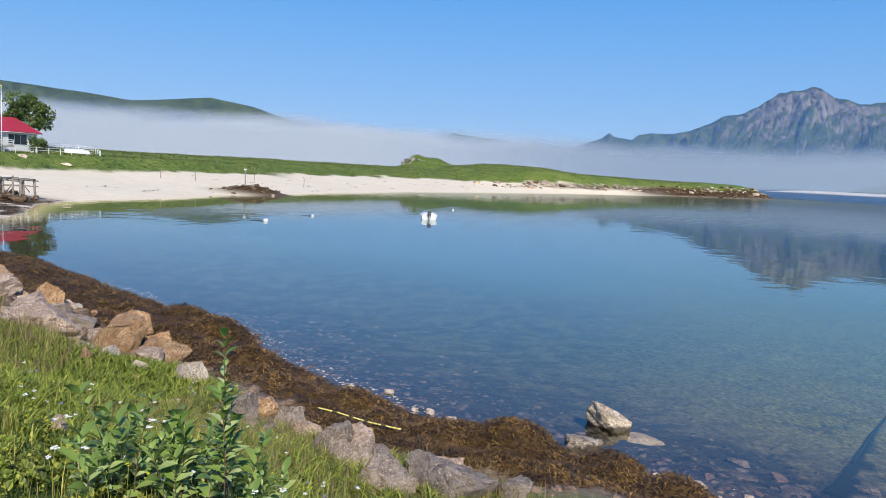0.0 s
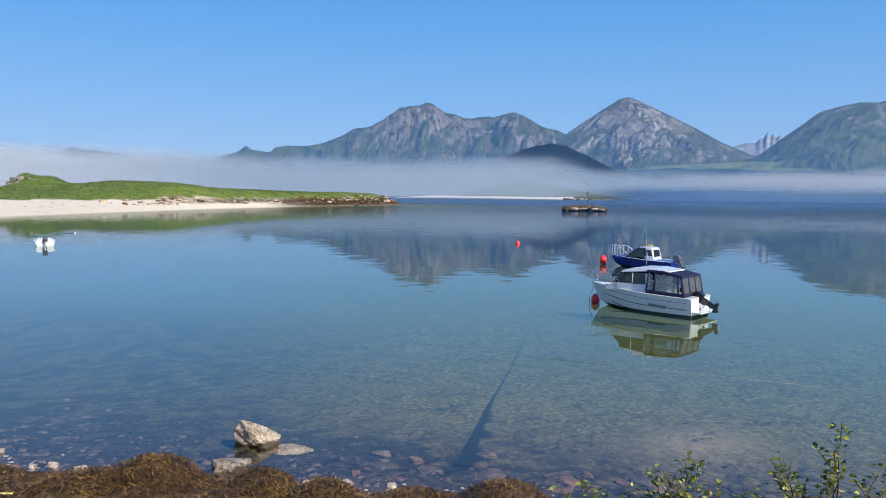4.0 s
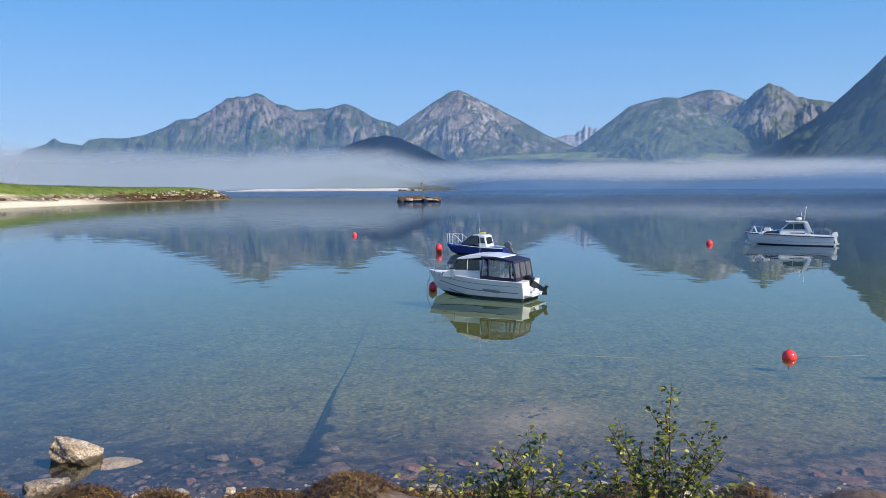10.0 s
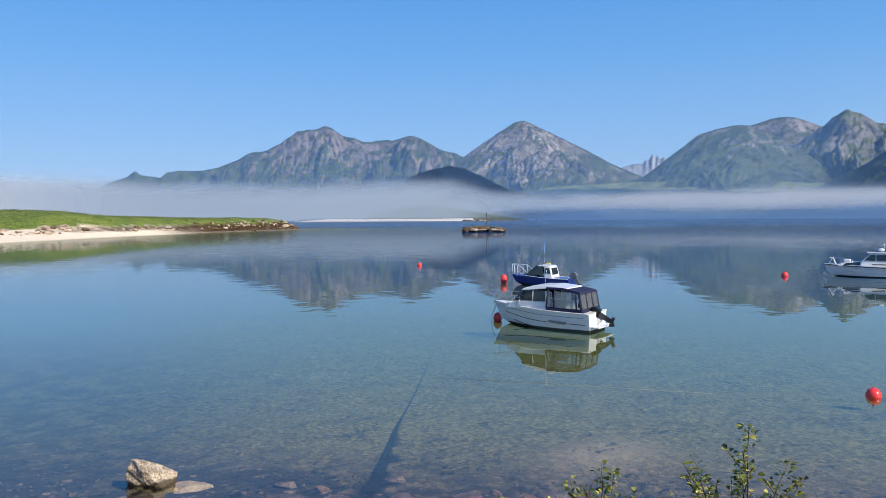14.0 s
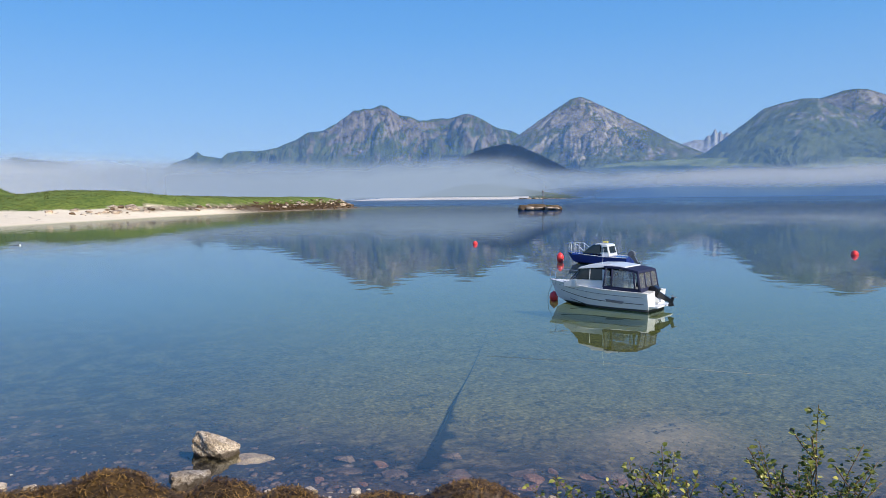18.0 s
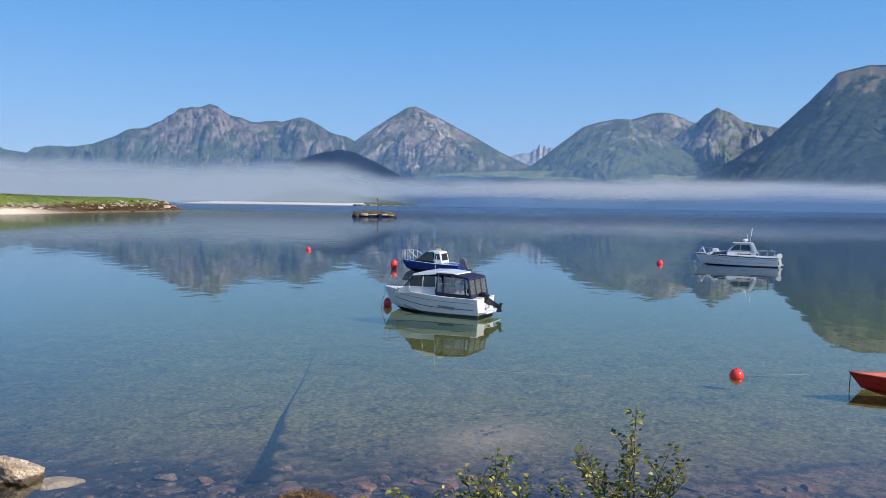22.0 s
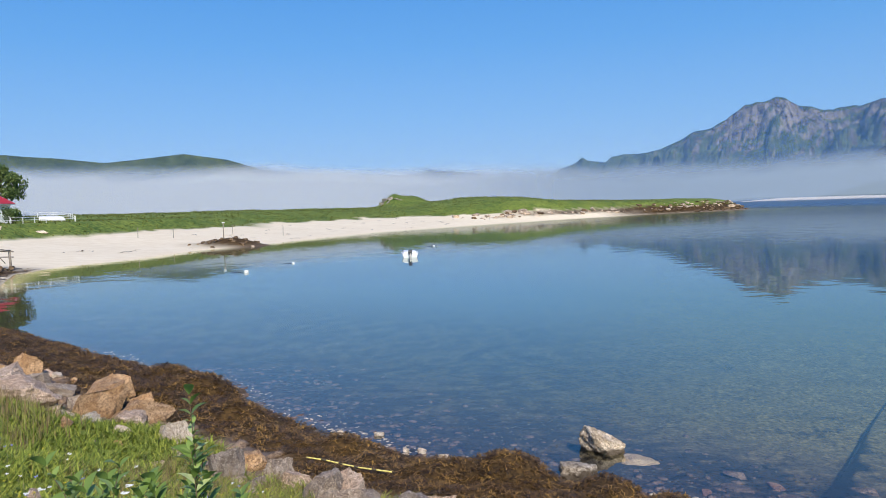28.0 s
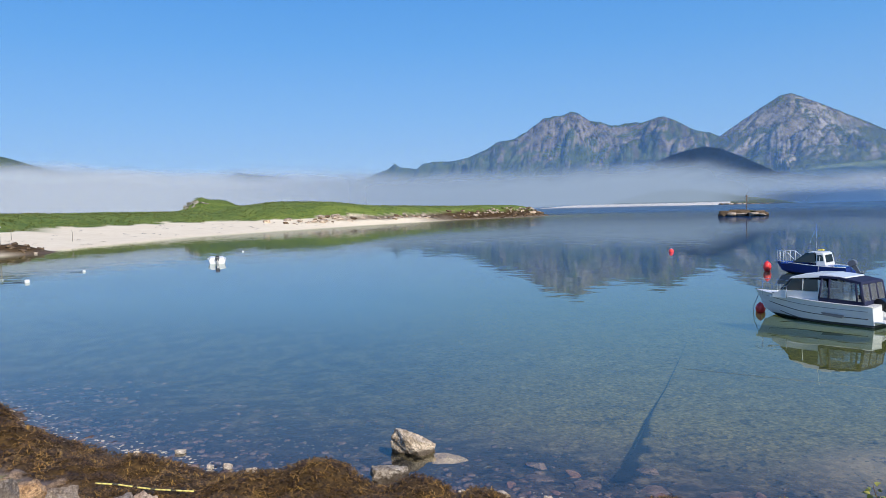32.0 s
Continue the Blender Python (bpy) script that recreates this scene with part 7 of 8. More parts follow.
M_SHORE = rock_mat("pale_shore_rock", (0.34, 0.28, 0.22), (0.5, 0.43, 0.36), (0.2, 0.15, 0.1), scale=0.6)
M_TIDE = rock_mat("brown_tidal_rock", (0.1, 0.065, 0.035), (0.17, 0.12, 0.07), (0.06, 0.04, 0.025), scale=0.6)


def window(parent, x, y, z, w, h, bars=1, depth=0.12):
    """A window in a wall facing local -y."""
    fr = part("window", box_bm((w + 0.16, depth, h + 0.16), (x, y, z), 0.01), M_TRIM, parent)
    n = bars + 1
    for k in range(n):
        part("pane", box_bm((w / n - 0.06, depth + 0.02, h), (x - w / 2 + w / n * (k + 0.5), y, z), 0.0), M_GLASS, fr)
    return fr


def gable_house(name, label, m, L, W, eave, top, wall_m, roof_m, over=0.5, fascia=True):
    """Long side along local x (front faces -y), gables at the ends."""
    h = thing(name, label, "house", m)
    bm = bmesh.new()
    sec = [(-W / 2, -0.8), (W / 2, -0.8), (W / 2, eave), (0, top), (-W / 2, eave)]
    a = [bm.verts.new((-L / 2, y, z)) for y, z in sec]
    b = [bm.verts.new((L / 2, y, z)) for y, z in sec]
    bm.faces.new(a[::-1])
    bm.faces.new(b)
    for k in range(5):
        bm.faces.new((a[k], a[(k + 1) % 5], b[(k + 1) % 5], b[k]))
    bmesh.ops.recalc_face_normals(bm, faces=bm.faces[:])
    part("wall", bm, wall_m, h)
    sl = (top - eave) / (W / 2)
    for sgn in (1, -1):
        e = W / 2 + over
        roof = part("roof", prism_bm([(-L / 2 - over, 0), (L / 2 + over, 0), (L / 2 + over, 0.12), (-L / 2 - over, 0.12)], 0, math.hypot(e, e * sl), 0.0), roof_m, h,
                    m=Matrix.Translation((0, 0, top + 0.05)) @ Matrix.Rotation(-sgn * math.atan(sl), 4, "X") @ (Matrix.Identity(4) if sgn > 0 else Matrix.Rotation(math.pi, 4, "Z")))
        if fascia:
            for xx in (-L / 2 - over - 0.05, L / 2 + over + 0.05):
                rod("bargeboard", [(xx, 0, top + 0.05), (xx, sgn * e, top + 0.05 - e * sl)], 0.11, M_TRIM, h, 4)
            rod("gutter", [(-L / 2 - over, sgn * (e + 0.03), top - e * sl), (L / 2 + over, sgn * (e + 0.03), top - e * sl)], 0.08, M_TRIM, h, 6)
    return h


# red-roofed bungalow; its nearest corner points at the bay
hx, hy, turn = -86.4, 145.5, 71.1
gz = 6.4
H1 = gable_house("red_roofed_house", "white bungalow with a red tin roof and veranda by the beach", pose(hx, hy, gz, 0, 0, turn), 13.7, 12.6, 3.2, 5.9, M_WALL, M_ROOF, 0.6)
part("chimney", box_bm((0.9, 0.9, 1.4), (1.0, 0, 6.1), 0.03), M_ROOF, H1, "red-clad chimney")
for x, w, hh, bars in ((-4.9, 1.3, 1.4, 1), (2.2, 4.2, 1.9, 2)):
    window(H1, x, -6.3, 1.65, w, hh, bars)
part("door", box_bm((1.0, 0.12, 2.05), (-1.6, -6.3, 1.15), 0.02), M_OLDWOOD, H1)
for y, z in ((3.6, 1.7), (-1.4, 1.7)):
    fr = part("window", box_bm((0.12, 1.2, 1.2), (-6.85, y, z), 0.01), M_TRIM, H1)
    part("pane", box_bm((0.14, 1.0, 1.0), (-6.85, y, z), 0.0), M_GLASS, fr)
# flat brown panel put where the porch recess lies in shade
part("porch_shade", box_bm((0.3, 2.4, 1.9), (-6.8, 0.9, 1.3), 0.02), M_OLDWOOD, H1, "brown panel standing for the shaded porch recess")
ver = part("veranda", box_bm((2.6, 13.4, 0.3), (-8.1, -0.4, 0.3), 0.02), M_OLDWOOD, H1, "wooden veranda with a white rail")
part("veranda_front", box_bm((8.6, 2.4, 0.3), (-5.1, -7.5, 0.3), 0.02), M_OLDWOOD, ver)
for k in range(13):
    part("rail_post", box_bm((0.12, 0.12, 1.1), (-9.35, -8.6 + k * 1.25, 0.95), 0.01), M_TRIM, ver)
for k in range(8):
    part("rail_post", box_bm((0.12, 0.12, 1.1), (-9.3 + k * 1.2, -8.65, 0.95), 0.01), M_TRIM, ver)
for z in (0.75, 1.1, 1.45):
    part("rail", box_bm((0.06, 15.0, 0.14), (-9.4, -1.1, z), 0.01), M_TRIM, ver)
    part("rail", box_bm((8.6, 0.06, 0.14), (-5.1, -8.7, z), 0.01), M_TRIM, ver)

# older two-storey house
H2 = gable_house("old_white_house", "old two-storey white house with a grey roof", pose(-94.6, 120.8, 5.7, 0, 0, 30), 12.0, 7.5, 4.4, 6.9, M_WALL2, M_SLATE, 0.4)
ann = part("annexe", prism_bm([(-3.2, -0.8), (3.2, -0.8), (3.2, 4.1), (-3.2, 4.1)], -2.4, 2.4, 0.02), M_WALL2, H2, m=pose(7.4, 0.6, 0, 0, 0, 0))
part("annexe_roof", prism_bm([(-3.5, 4.1), (3.6, 4.1), (0.6, 6.2), (-3.5, 6.25)], -2.7, 2.7, 0.0, 2.4), M_SLATE, ann)
for x, z in ((-3.6, 1.4), (-0.8, 1.4), (2.6, 1.4), (-3.6, 3.4), (2.6, 3.4)):
    window(H2, x, -3.75, z, 1.2, 1.3, 1)
for x, w, z in ((5.3, 1.1, 1.9), (8.4, 1.9, 1.9), (5.3, 1.0, 3.5)):
    window(H2, x, -1.8, z, w, 1.5 if z < 3 else 0.9, 1 if w < 1.5 else 3)
part("chimney", box_bm((0.8, 0.8, 1.3), (-1.5, 0, 7.4), 0.03), M_SLATE, H2)


def limb_tree(name, label, x, y, h, width, seed, leaf_m, leaf=0.5, trunk_r=0.22, n=2600):
    """A trunk, limbs and an uneven crown of many small leaf clumps."""
    r = np.random.RandomState(seed)
    t = thing(name, label, "tree", pose(x, y, ground_height(x, y) - 0.1))
    tr = rod("trunk", [(0, 0, 0), (0.15, 0.1, h * 0.3), (0.0, 0.2, h * 0.6), (0.1, 0.1, h * 0.92)], trunk_r, M_BARK, t, 8, taper=[1.2, 0.9, 0.55, 0.15])
    blobs = []
    for k in range(11):
        a, f = r.uniform(0, 6.28), r.uniform(0.25, 0.85)
        reach = width / 2 * (1 - 0.5 * abs(f - 0.5)) * r.uniform(0.5, 0.95)
        e = Vector((math.cos(a) * reach, math.sin(a) * reach, h * (0.18 + 0.75 * f) + r.uniform(0, 1)))
        rod("limb", [(0.1, 0.1, h * f * 0.6), tuple(e * 0.5 + Vector((0, 0, h * f * 0.25))), tuple(e)], trunk_r * 0.35, M_BARK, tr, 5, taper=[1, 0.7, 0.2])
        blobs.append((e, width * r.uniform(0.14, 0.24)))
    blobs += [(Vector((0, 0, h * 0.9)), width * 0.16), (Vector((0.3, 0.2, h * 0.65)), width * 0.25), (Vector((-0.4, -0.3, h * 0.45)), width * 0.25)]
    V, Fc = [], []
    lv, lf = leaf_outline(leaf, leaf * 0.6)
    for q in range(n):
        c, rr = blobs[r.randint(len(blobs))]
        d = r.normal(size=3)
        d /= np.linalg.norm(d)
        p = np.array(c) + d * rr * r.uniform(0.6, 1.1) * np.array([1, 1, 0.8])
        m = np.array(Euler(r.uniform(0, 6.28, 3)).to_matrix()) * r.uniform(0.6, 1.3)
        Fc.append(lf + len(V) * len(lv))
        V.append(lv @ m.T + p)
    part("crown", mesh_from("crown", np.concatenate(V), np.concatenate(Fc), leaf_m, True), None, t)
    return t


limb_tree("garden_tree", "dense green garden tree behind the bungalow", -84.5, 158.8, 11.2, 9.0, 801, M_TREE, 0.55, 0.22, 4200)
limb_tree("garden_bush", "small round garden bush in front of the bungalow", -73.5, 141.0, 2.4, 3.4, 803, M_TREE, 0.35, 0.08, 900)


def spruce(x, y, h, seed):
    r = np.random.RandomState(seed)
    t = thing("spruce_tree", "dark young spruce behind the houses", "tree", pose(x, y, ground_height(x, y) - 0.1))
    tr = rod("trunk", [(0, 0, 0), (0, 0, h * 0.5), (0.05, 0, h)], 0.16, M_BARK, t, 6, taper=[1, 0.6, 0.1])
    V, Fc = [], []
    lv, lf = leaf_outline(1.0, 0.4)
    for k in range(520):
        f = r.uniform(0.1, 1.0)
        a = r.uniform(0, 6.28)
        ln = (1 - f) * h * 0.3 * r.uniform(0.5, 1.1) + 0.15
        p0 = r.uniform(0, 0.6) * ln
        m = np.array(Euler((r.uniform(-0.5, 0.5), 0.35, a)).to_matrix()) * max(ln * 0.5, 0.2)
        Fc.append(lf + len(V) * len(lv))
        V.append(lv @ m.T + np.array([math.cos(a) * p0, math.sin(a) * p0, h * f]))
    part("crown", mesh_from("crown", np.concatenate(V), np.concatenate(Fc), M_SPRUCE, True), None, t)


spruce(-104.5, 158.0, 8.5, 811)

# flagpole, power pole with wires
fp = thing("flagpole", "tall white flagpole without a flag", "flagpole", pose(-74.2, 130.5, ground_height(-74.2, 130.5)))
rod("pole", [(0, 0, -0.3), (0, 0, 11.2)], 0.085, M_TRIM, fp, 8, taper=[1.2, 0.5])
bm = bmesh.new()
bmesh.ops.create_icosphere(bm, subdivisions=2, radius=0.14, matrix=Matrix.Translation((0, 0, 11.3)))
part("knob", bm, M_YELLOW, fp)
pp = thing("power_pole", "brown wooden power pole with wires", "pole", pose(-84.5, 131.2, ground_height(-84.5, 131.2)))
rod("pole", [(0, 0, -0.3), (0, 0, 10.0)], 0.11, M_POLE, pp, 8, taper=[1.1, 0.8])
part("crossbar", box_bm((1.2, 0.1, 0.12), (0, 0, 9.6), 0.01), M_POLE, pp)
for k, (dz, dx) in enumerate(((9.7, -0.5), (9.5, 0.5), (9.2, 0.0))):
    rod("wire", [(dx - 45 * t, -8 * t, dz - 3.0 * t * (1 - t) * 1.4 + (-0.8 - 0.7 * k) * t) for t in np.linspace(0, 1, 9)], 0.025, M_RUB, pp, 4)


def far_fence(points, gap=2.6):
    f = thing("garden_fence", "weathered white rail fence round the garden", "fence")
    for (ax, ay), (bx, by) in zip(points, points[1:]):
        n = max(1, int(math.hypot(bx - ax, by - ay) / gap))
        for k in range(n):
            x, y = ax + (bx - ax) * k / n, ay + (by - ay) * k / n
            part("post", box_bm((0.09, 0.09, 1.25), (x, y, ground_height(x, y) + 0.55), 0.01), M_TRIM, f)
        za, zb = ground_height(ax, ay), ground_height(bx, by)
        for dz in (0.65, 1.1):
            rod("rail", [(ax + (bx - ax) * t, ay + (by - ay) * t, ground_height(ax + (bx - ax) * t, ay + (by - ay) * t) + dz) for t in np.linspace(0, 1, 6)], 0.035, M_TRIM, f, 5)
    return f


def by_bearing(a, d):
    return d * math.sin(radians(a)), d * math.cos(radians(a))


far_fence([by_bearing(*q) for q in ((-31.6, 144), (-29.5, 150), (-27.6, 156), (-25.5, 162), (-23.7, 167), (-23.75, 176), (-24.1, 184), (-26.0, 185), (-27.6, 186))])
# upturned white boat behind the fence
ub = thing("upturned_boat", "upturned white boat lying on the grass", "boat", pose(*by_bearing(-25.1, 176), ground_height(*by_bearing(-25.1, 176)) + 0.75, 180, 0, 20))
ln = hull_lines(5.0, 1.8, 0.85, 0.7, 0.2, 0.6)
part("hull", hull_bm(ln), M_GEL, ub)
rail_along(ln, 5, ub, "rubbing_strake", M_FLOAT, 0.04)
for k, (x, y) in enumerate([(-39.5, 168.0), (-47.0, 150.0), (-29.0, 172.0), (-52.5, 146.0)]):
    p = thing("meadow_stake", "thin weathered stake standing in the meadow", "stake", pose(x, y, ground_height(x, y)))
    rod("stake", [(0, 0, -0.2), (0.05, 0, 2.0)], 0.06, M_OLDWOOD, p, 6)

# old wooden boat-landing frame on the shore
J = thing("wooden_jetty", "old grey timber landing stage above the tide line", "jetty", pose(-51.5, 89.0, 0))
jx = [(-3.4, 0.9), (-1.8, 0.3), (-0.2, -0.4), (1.6, -1.2), (3.2, -2.0), (4.2, -2.5), (-2.4, 3.4), (-0.9, 2.7), (0.9, 1.9), (2.7, 1.1), (4.5, 0.3)]
jr = np.random.RandomState(71)
for k, (x, y) in enumerate(jx):
    zz = ground_height(-51.5 + x, 89 + y)
    rod("post", [(x, y, zz - 0.4), (x + jr.uniform(-0.12, 0.12), y, 2.5 + jr.uniform(-0.1, 0.45))], jr.uniform(0.1, 0.15), M_OLDWOOD, J, 7)
for a, b, z0, z1, rr in ((1, 5, 2.5, 2.45, 0.11), (6, 10, 2.55, 2.45, 0.1), (2, 5, 1.75, 1.9, 0.07), (0, 2, 1.6, 1.75, 0.06), (7, 10, 1.7, 1.8, 0.07)):
    (ax, ay), (bx, by) = jx[a], jx[b]
    rod("beam", [(ax - 0.4, ay + 0.15, z0), ((ax + bx) / 2, (ay + by) / 2, (z0 + z1) / 2 + 0.06), (bx + 0.4, by - 0.15, z1)], rr, M_OLDWOOD, J, 6)
for a, b in ((2, 7), (3, 8), (4, 9), (5, 10)):
    (ax, ay), (bx, by) = jx[a], jx[b]
    rod("crossbeam", [(ax, ay, 2.62), (bx, by, 2.6)], 0.08, M_OLDWOOD, J, 6)
rod("brace", [(1.6, -1.2, 0.6), (3.2, -2.0, 2.3)], 0.06, M_OLDWOOD, J, 6)
rod("brace", [(4.2, -2.5, 2.6), (5.0, -1.9, 1.2)], 0.06, M_OLDWOOD, J, 6)
for x in (1.3, 2.2, 3.9):
    part("plank", box_bm((0.26, 3.6, 0.06), (0, 0, 0), 0.01), M_OLDWOOD, J, m=pose(x, 0.4 - 0.45 * x, 2.74, 0, 0, 8))
for k in range(110):
    x, y = jr.uniform(-66, -46.5), 0
    y = 89.6 - 0.42 * (x + 51.5) + jr.normal(0, 0.9)
    w = jr.uniform(0.35, 0.95)
    boulder(x, y, w, w * 0.6, M_TIDE if k % 4 else M_KNOLL, "brown stone heaped under the landing stage", 1500 + k, sink=0.1, name="heap_stone", group="landing stones", turn=jr.uniform(0, 360), z=ground_height(x, y) + jr.uniform(-0.1, 0.45), level=2)
# line of old stakes leading to it
sf = thing("stake_fence", "broken line of old grey stakes above the shore", "fence")
r = np.random.RandomState(31)
for k in range(30):
    x, y = -55.2 - k * 0.85 + r.uniform(-0.25, 0.25), 91.0 + k * 0.3 + r.uniform(-0.4, 0.4)
    zz = ground_height(x, y)
    rod("stake", [(x, y, zz - 0.3), (x + r.uniform(-0.1, 0.1), y, zz + 0.6), (x + r.uniform(-0.35, 0.35), y, zz + r.uniform(1.1, 2.3))], 0.06, M_OLDWOOD, sf, 5)
rod("rail", [(-58, 92, ground_height(-58, 92) + 0.9), (-66, 94.8, ground_height(-66, 94.8) + 0.8)], 0.05, M_OLDWOOD, sf, 5)
for k, (x, y, w, h) in enumerate([(-53, 88, 2.6, 0.8), (-50.0, 86.6, 2.2, 0.7), (-47.5, 85.8, 2.4, 0.6), (-55.5, 90.5, 2.4, 0.8), (-49.0, 88.3, 1.8, 0.7)]):
    boulder(x, y, w, h, M_TIDE, "dark weedy boulder under the landing stage", 830 + k, name="tidal_boulder", group="landing boulders")

# marker post on its mound of weed-grown stones
mp = thing("marker_post", "white-topped marker post on a dark stone mound", "post", pose(-34.5, 139.5, ground_height(-34.5, 139.5)))
rod("shaft", [(0, 0, -0.3), (0, 0, 2.9)], 0.09, M_OLDWOOD, mp, 6)
part("cap", box_bm((0.5, 0.25, 0.22), (0, 0, 2.95), 0.03), M_TRIM, mp)
r = np.random.RandomState(41)
for k in range(26):
    x, y = -34 + r.normal(0, 3.2), 139 + r.normal(0, 2.0)
    boulder(x, y, r.uniform(0.6, 1.3), r.uniform(0.25, 0.5), M_TIDE if k % 8 else M_SHORE, "dark weed-grown stone of the beach mound", 840 + k, name="mound_stone", group="beach mound stones")

# rough grass of the far meadow, weed in the cove and round the spit
r = np.random.RandomState(61)
def far_scatter(n, box, ok):
    x, y = r.uniform(box[0], box[1], n), r.uniform(box[2], box[3], n)
    z, g, w, sa, s = land(x, y)
    k = ok(x, y, g, w, s)
    return x[k], y[k], z[k]
bv, bf = blade_form(7, 0.5, 0.11, 0.6, 62, 1.0, 1)
x, y, z = far_scatter(60000, (-130, 130, 90, 360), lambda x, y, g, w, s: (g > 0.5) & (s < 75) & (s > 3) & (r.rand(len(x)) < 0.55))
joined("meadow_tussocks", bv, bf, x, y, z, r.uniform(0.5, 1.3, len(x)), r.uniform(0, 6.3, len(x)), 0 * x, M_FARGRASS, "rough tussocky grass of the far meadow", "grass")
tv2, tf2 = tuft_form(7, 0.9, 0.12, 63, 0.5, 2)
x, y, z = far_scatter(60000, (-70, 180, 46, 385), lambda x, y, g, w, s: (w > 0.45) & (g < 0.5) & (s > 0.2))
joined("cove_seaweed", tv2, tf2, x, y, z, r.uniform(0.5, 1.2, len(x)), r.uniform(0, 6.3, len(x)), 0 * x, M_WEED, "brown seaweed on the far tidal shore", "seaweed")
x, y, z = far_scatter(900, (-60, 60, 95, 330), lambda x, y, g, w, s: (g < 0.2) & (s > 3) & (fbm(x * 0.08, y * 0.2, 3, 9) > 0.55))
joined("drift_weed", tv2, tf2, x, y, z, r.uniform(0.5, 1.4, len(x)), r.uniform(0, 6.3, len(x)), 0 * x, M_WEED, "scattered dry seaweed on the white sand", "seaweed")
for k, (x, y, w, h) in enumerate([(-9.0, 312, 4.0, 1.0), (-7.0, 310, 3.5, 0.9), (-11.0, 314, 3.0, 0.9), (-5.0, 309, 3.0, 0.6), (-10.5, 309, 2.6, 0.7), (-8.0, 307, 2.2, 0.5), (-3.0, 308, 2.0, 0.4)]):
    boulder(x, y, w, h, M_KNOLL, "grey rock outcrop on the grassy knoll", 880 + k, sink=0.62, name="knoll_rock", group="knoll rocks")

# rocks along the end of the spit
r = np.random.RandomState(51)
n = 0
while n < 300:
    i = 26 + r.rand() * 6
    k = int(i)
    (ax, ay), (bx, by) = SHORE[k], SHORE[k + 1]
    px, py = ax + (bx - ax) * (i - k) + r.uniform(-3, 1), ay + (by - ay) * (i - k) + r.uniform(0, 30)
    s = float(shore_distance(np.array([px]), np.array([py]))[0])
    sk = s * float(np.interp(px, [0, 25, 60, 110], [1.35, 2.8, 5.0, 7.0]))
    if (px > 105 and -0.5 < s < 9) or (12 + 30 * r.rand() < px <= 105 and 22 < sk < 50):
        tide = px > 105 and s < 3.0 or r.rand() < 0.2
        big = 0.6 + 3.2 * r.rand() ** 2.2
        boulder(px, py, big, big * r.uniform(0.22, 0.4), M_TIDE if tide else M_SHORE, "brown tidal rock at the end of the spit" if tide else "pale shore rock below the spit's grass", 900 + n, name="spit_rock", group="spit rocks", turn=r.uniform(0, 360), level=2)
        n += 1

# the skerry with its iron mark
SK = thing("skerry", "low brown skerry with pale rock at the waterline", "rock", pose(186.5, 230.5, 0, 0, 0, -39))
for k, (x, w, h) in enumerate(((-5.0, 7.0, 2.6), (-0.8, 9.0, 3.0), (4.0, 8.2, 2.9), (6.8, 4.6, 2.2))):
    part("ledge", rock_mesh("ledge", (w, 6.0, h * 1.3), 920 + k, M_TIDE, 3, 2, [((0.04, 0, 1), 0.5), ((0, -1, 0.15), 0.8), ((1, 0, 0.2), 0.8), ((-1, 0, 0.2), 0.8)]), None, SK, m=pose(x, 0, h * 0.35))
for k, (x, w, h) in enumerate(((-3.6, 3.4, 1.5), (-0.4, 4.0, 1.3), (3.6, 4.4, 1.6), (7.0, 3.4, 1.2))):
    part("pale_foot", rock_mesh("pale_foot", (w, 2.0, h), 930 + k, M_SHORE, 3, 4, [((0, -0.1, 1), 0.5)]), None, SK, m=pose(x, -2.8, 0.75))
part("turf", rock_mesh("turf", (12.0, 4.4, 0.9), 940, M_FARGRASS, 3, 4, [((0, 0, 1), 0.4)]), None, SK, "dry brown-green turf on top", m=pose(0.2, 0.2, 1.75))
mk = thing("sea_mark", "thin iron sea mark standing on the skerry", "pole", pose(188.0, 230.0, 1.2))
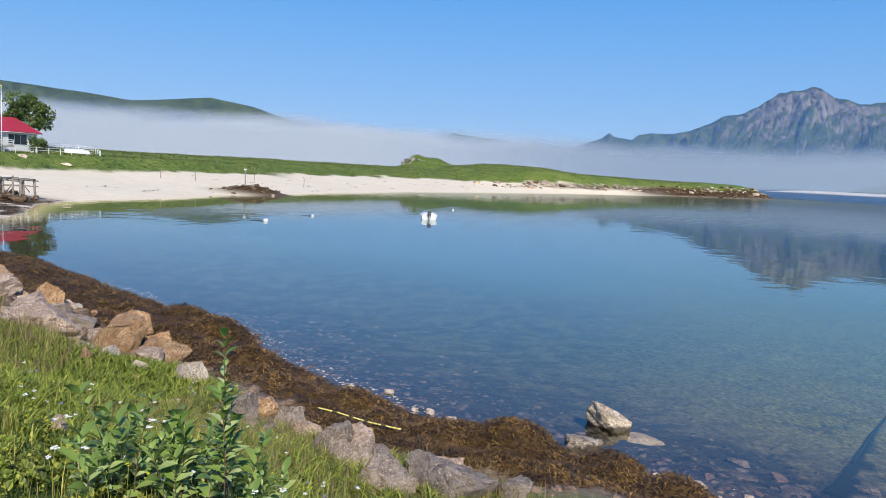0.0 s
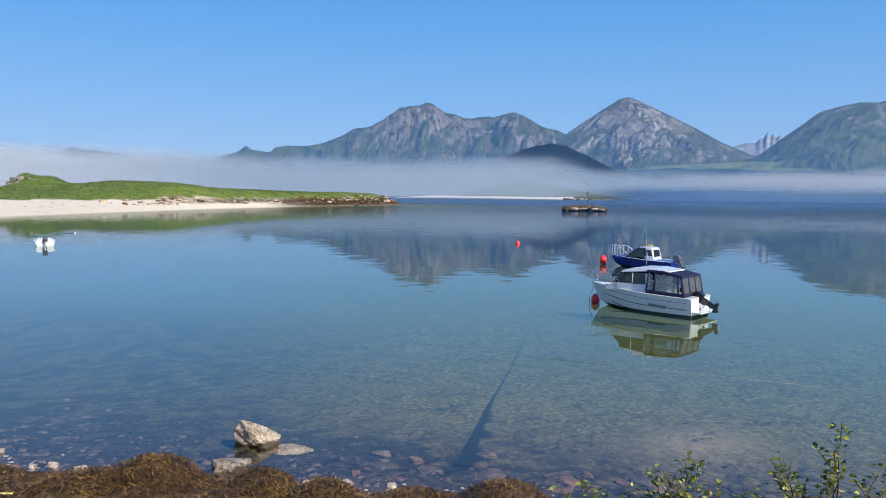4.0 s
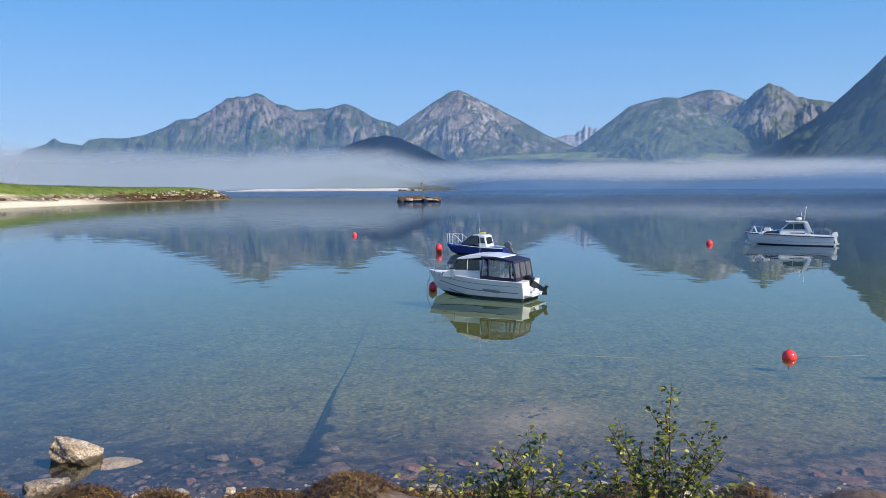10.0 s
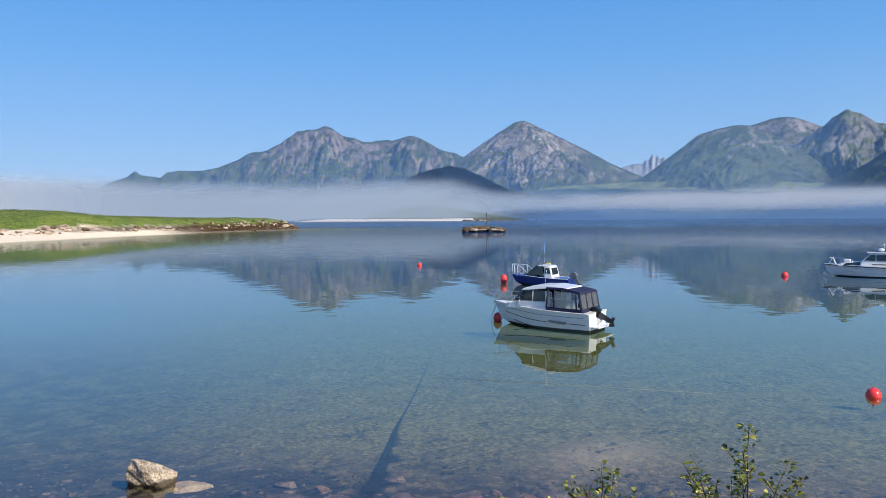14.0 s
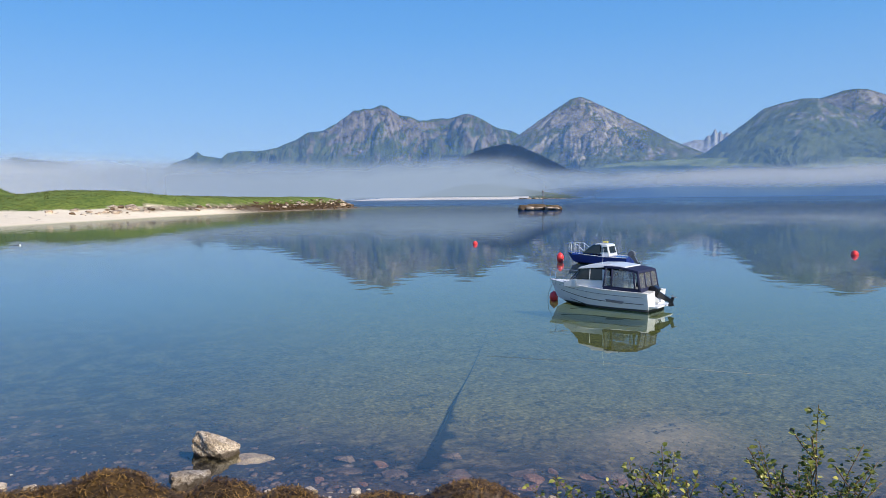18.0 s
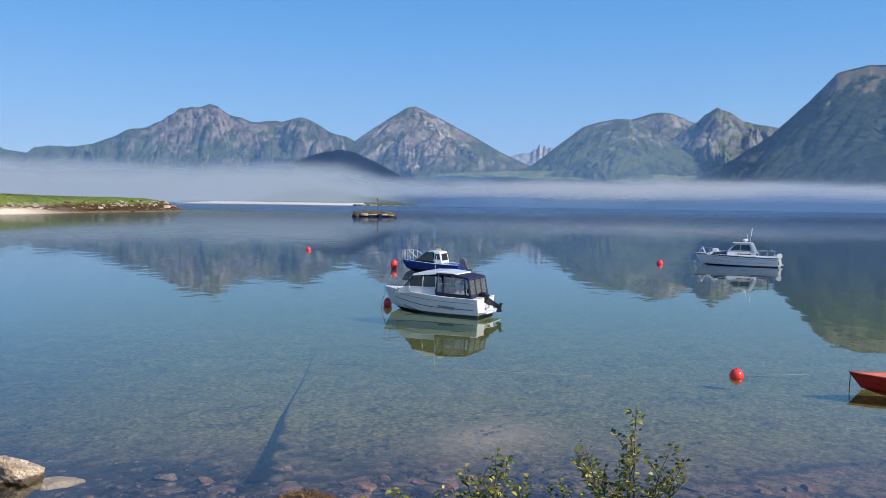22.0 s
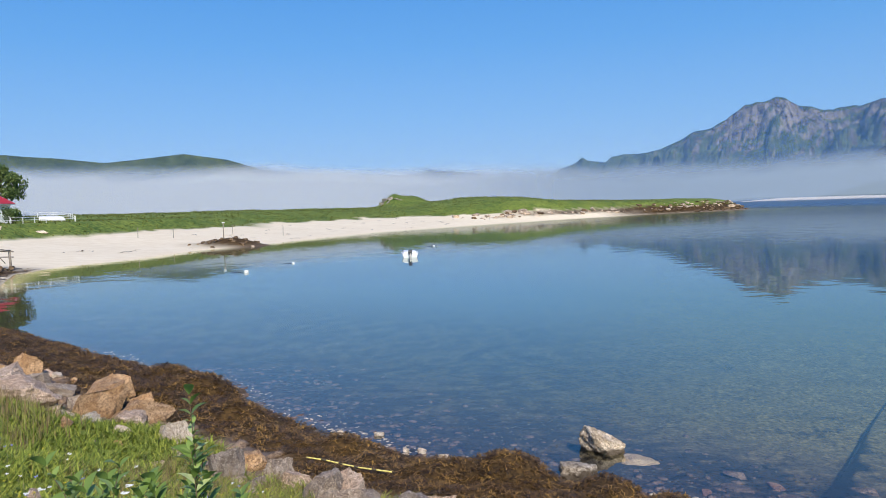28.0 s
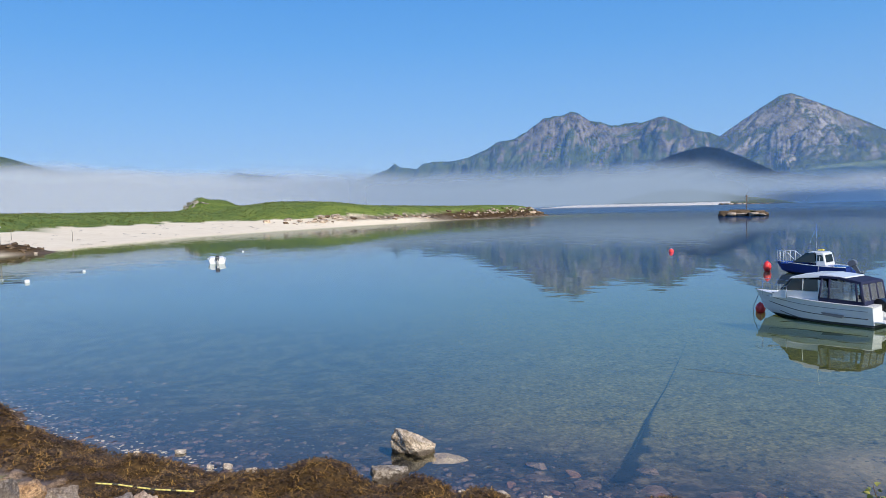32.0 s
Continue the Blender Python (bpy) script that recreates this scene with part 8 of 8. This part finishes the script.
rod("pole", [(0, 0, -0.8), (0, 0, 6.0)], 0.16, M_POLE, mk, 7)
part("topmark", box_bm((0.5, 0.5, 0.7), (0, 0, 6.1), 0.1), M_POLE, mk)

# opposite shore: a white beach under a green slope
M_FARSAND = plain("far_white_sand", (0.75, 0.7, 0.62), 0.9, vary=0.08, scale=0.05)
mountain("far_shore_backdrop", "green slope of the opposite shore in the mist", ridge(1230, [(29, -0.24), (31, 0.3), (33, 0.8), (35, 0.9), (37, 0.65), (39.0, 0.25), (41, 0.0), (42.5, -2)]), 90, 200, M_HEATH, 0.05, 0.1, step=0.1, nv=40, seed=33)
b = np.radians(np.linspace(24.5, 38.2, 60))
rows = [(1105, -0.5), (1118, 0.8), (1150, 3.6), (1165, 4.2)]
V = np.stack([np.stack([d * np.sin(b), d * np.cos(b), z * np.clip((np.degrees(b) - 24.3) / 3, 0.1, 1)], -1) for d, z in rows], 1)
tagged(new("far_beach", mesh_from("far_beach", V.reshape(-1, 3), grid_faces(60, 4), M_FARSAND, True)), "white beach on the opposite shore", "beach", kind="structure")
for k in range(14):
    a = radians(37.6 + k * 0.3)
    boulder(1100 * math.sin(a), 1100 * math.cos(a), 9, 2.6 - 0.12 * k, M_SHORE if k % 3 else M_TIDE, "low rocks of the opposite point", 950 + k, name="point_rock", group="opposite point rocks", z=0)

# pale slabs and old wall stones on the bank below the garden
for k, (a, d, w, h) in enumerate([(-28.4, 149, 1.9, 0.5), (-25.9, 154, 2.8, 0.35), (-30.6, 141, 2.2, 0.2), (-31.3, 140, 1.2, 0.2), (-35.0, 133, 1.6, 0.8), (-35.6, 131, 1.3, 0.7), (-36.3, 131, 1.5, 0.8), (-34.2, 134, 1.1, 0.6), (-37, 130, 1.5, 0.7)]):
    x, y = by_bearing(a, d)
    boulder(x, y, w, h, M_WHITE if k < 4 else M_KNOLL, "pale flat slab lying on the grassy bank" if k < 4 else "grey stone of a fallen garden wall", 980 + k, sink=0.55, name="bank_slab" if k < 4 else "wall_stone", group="garden bank stones")
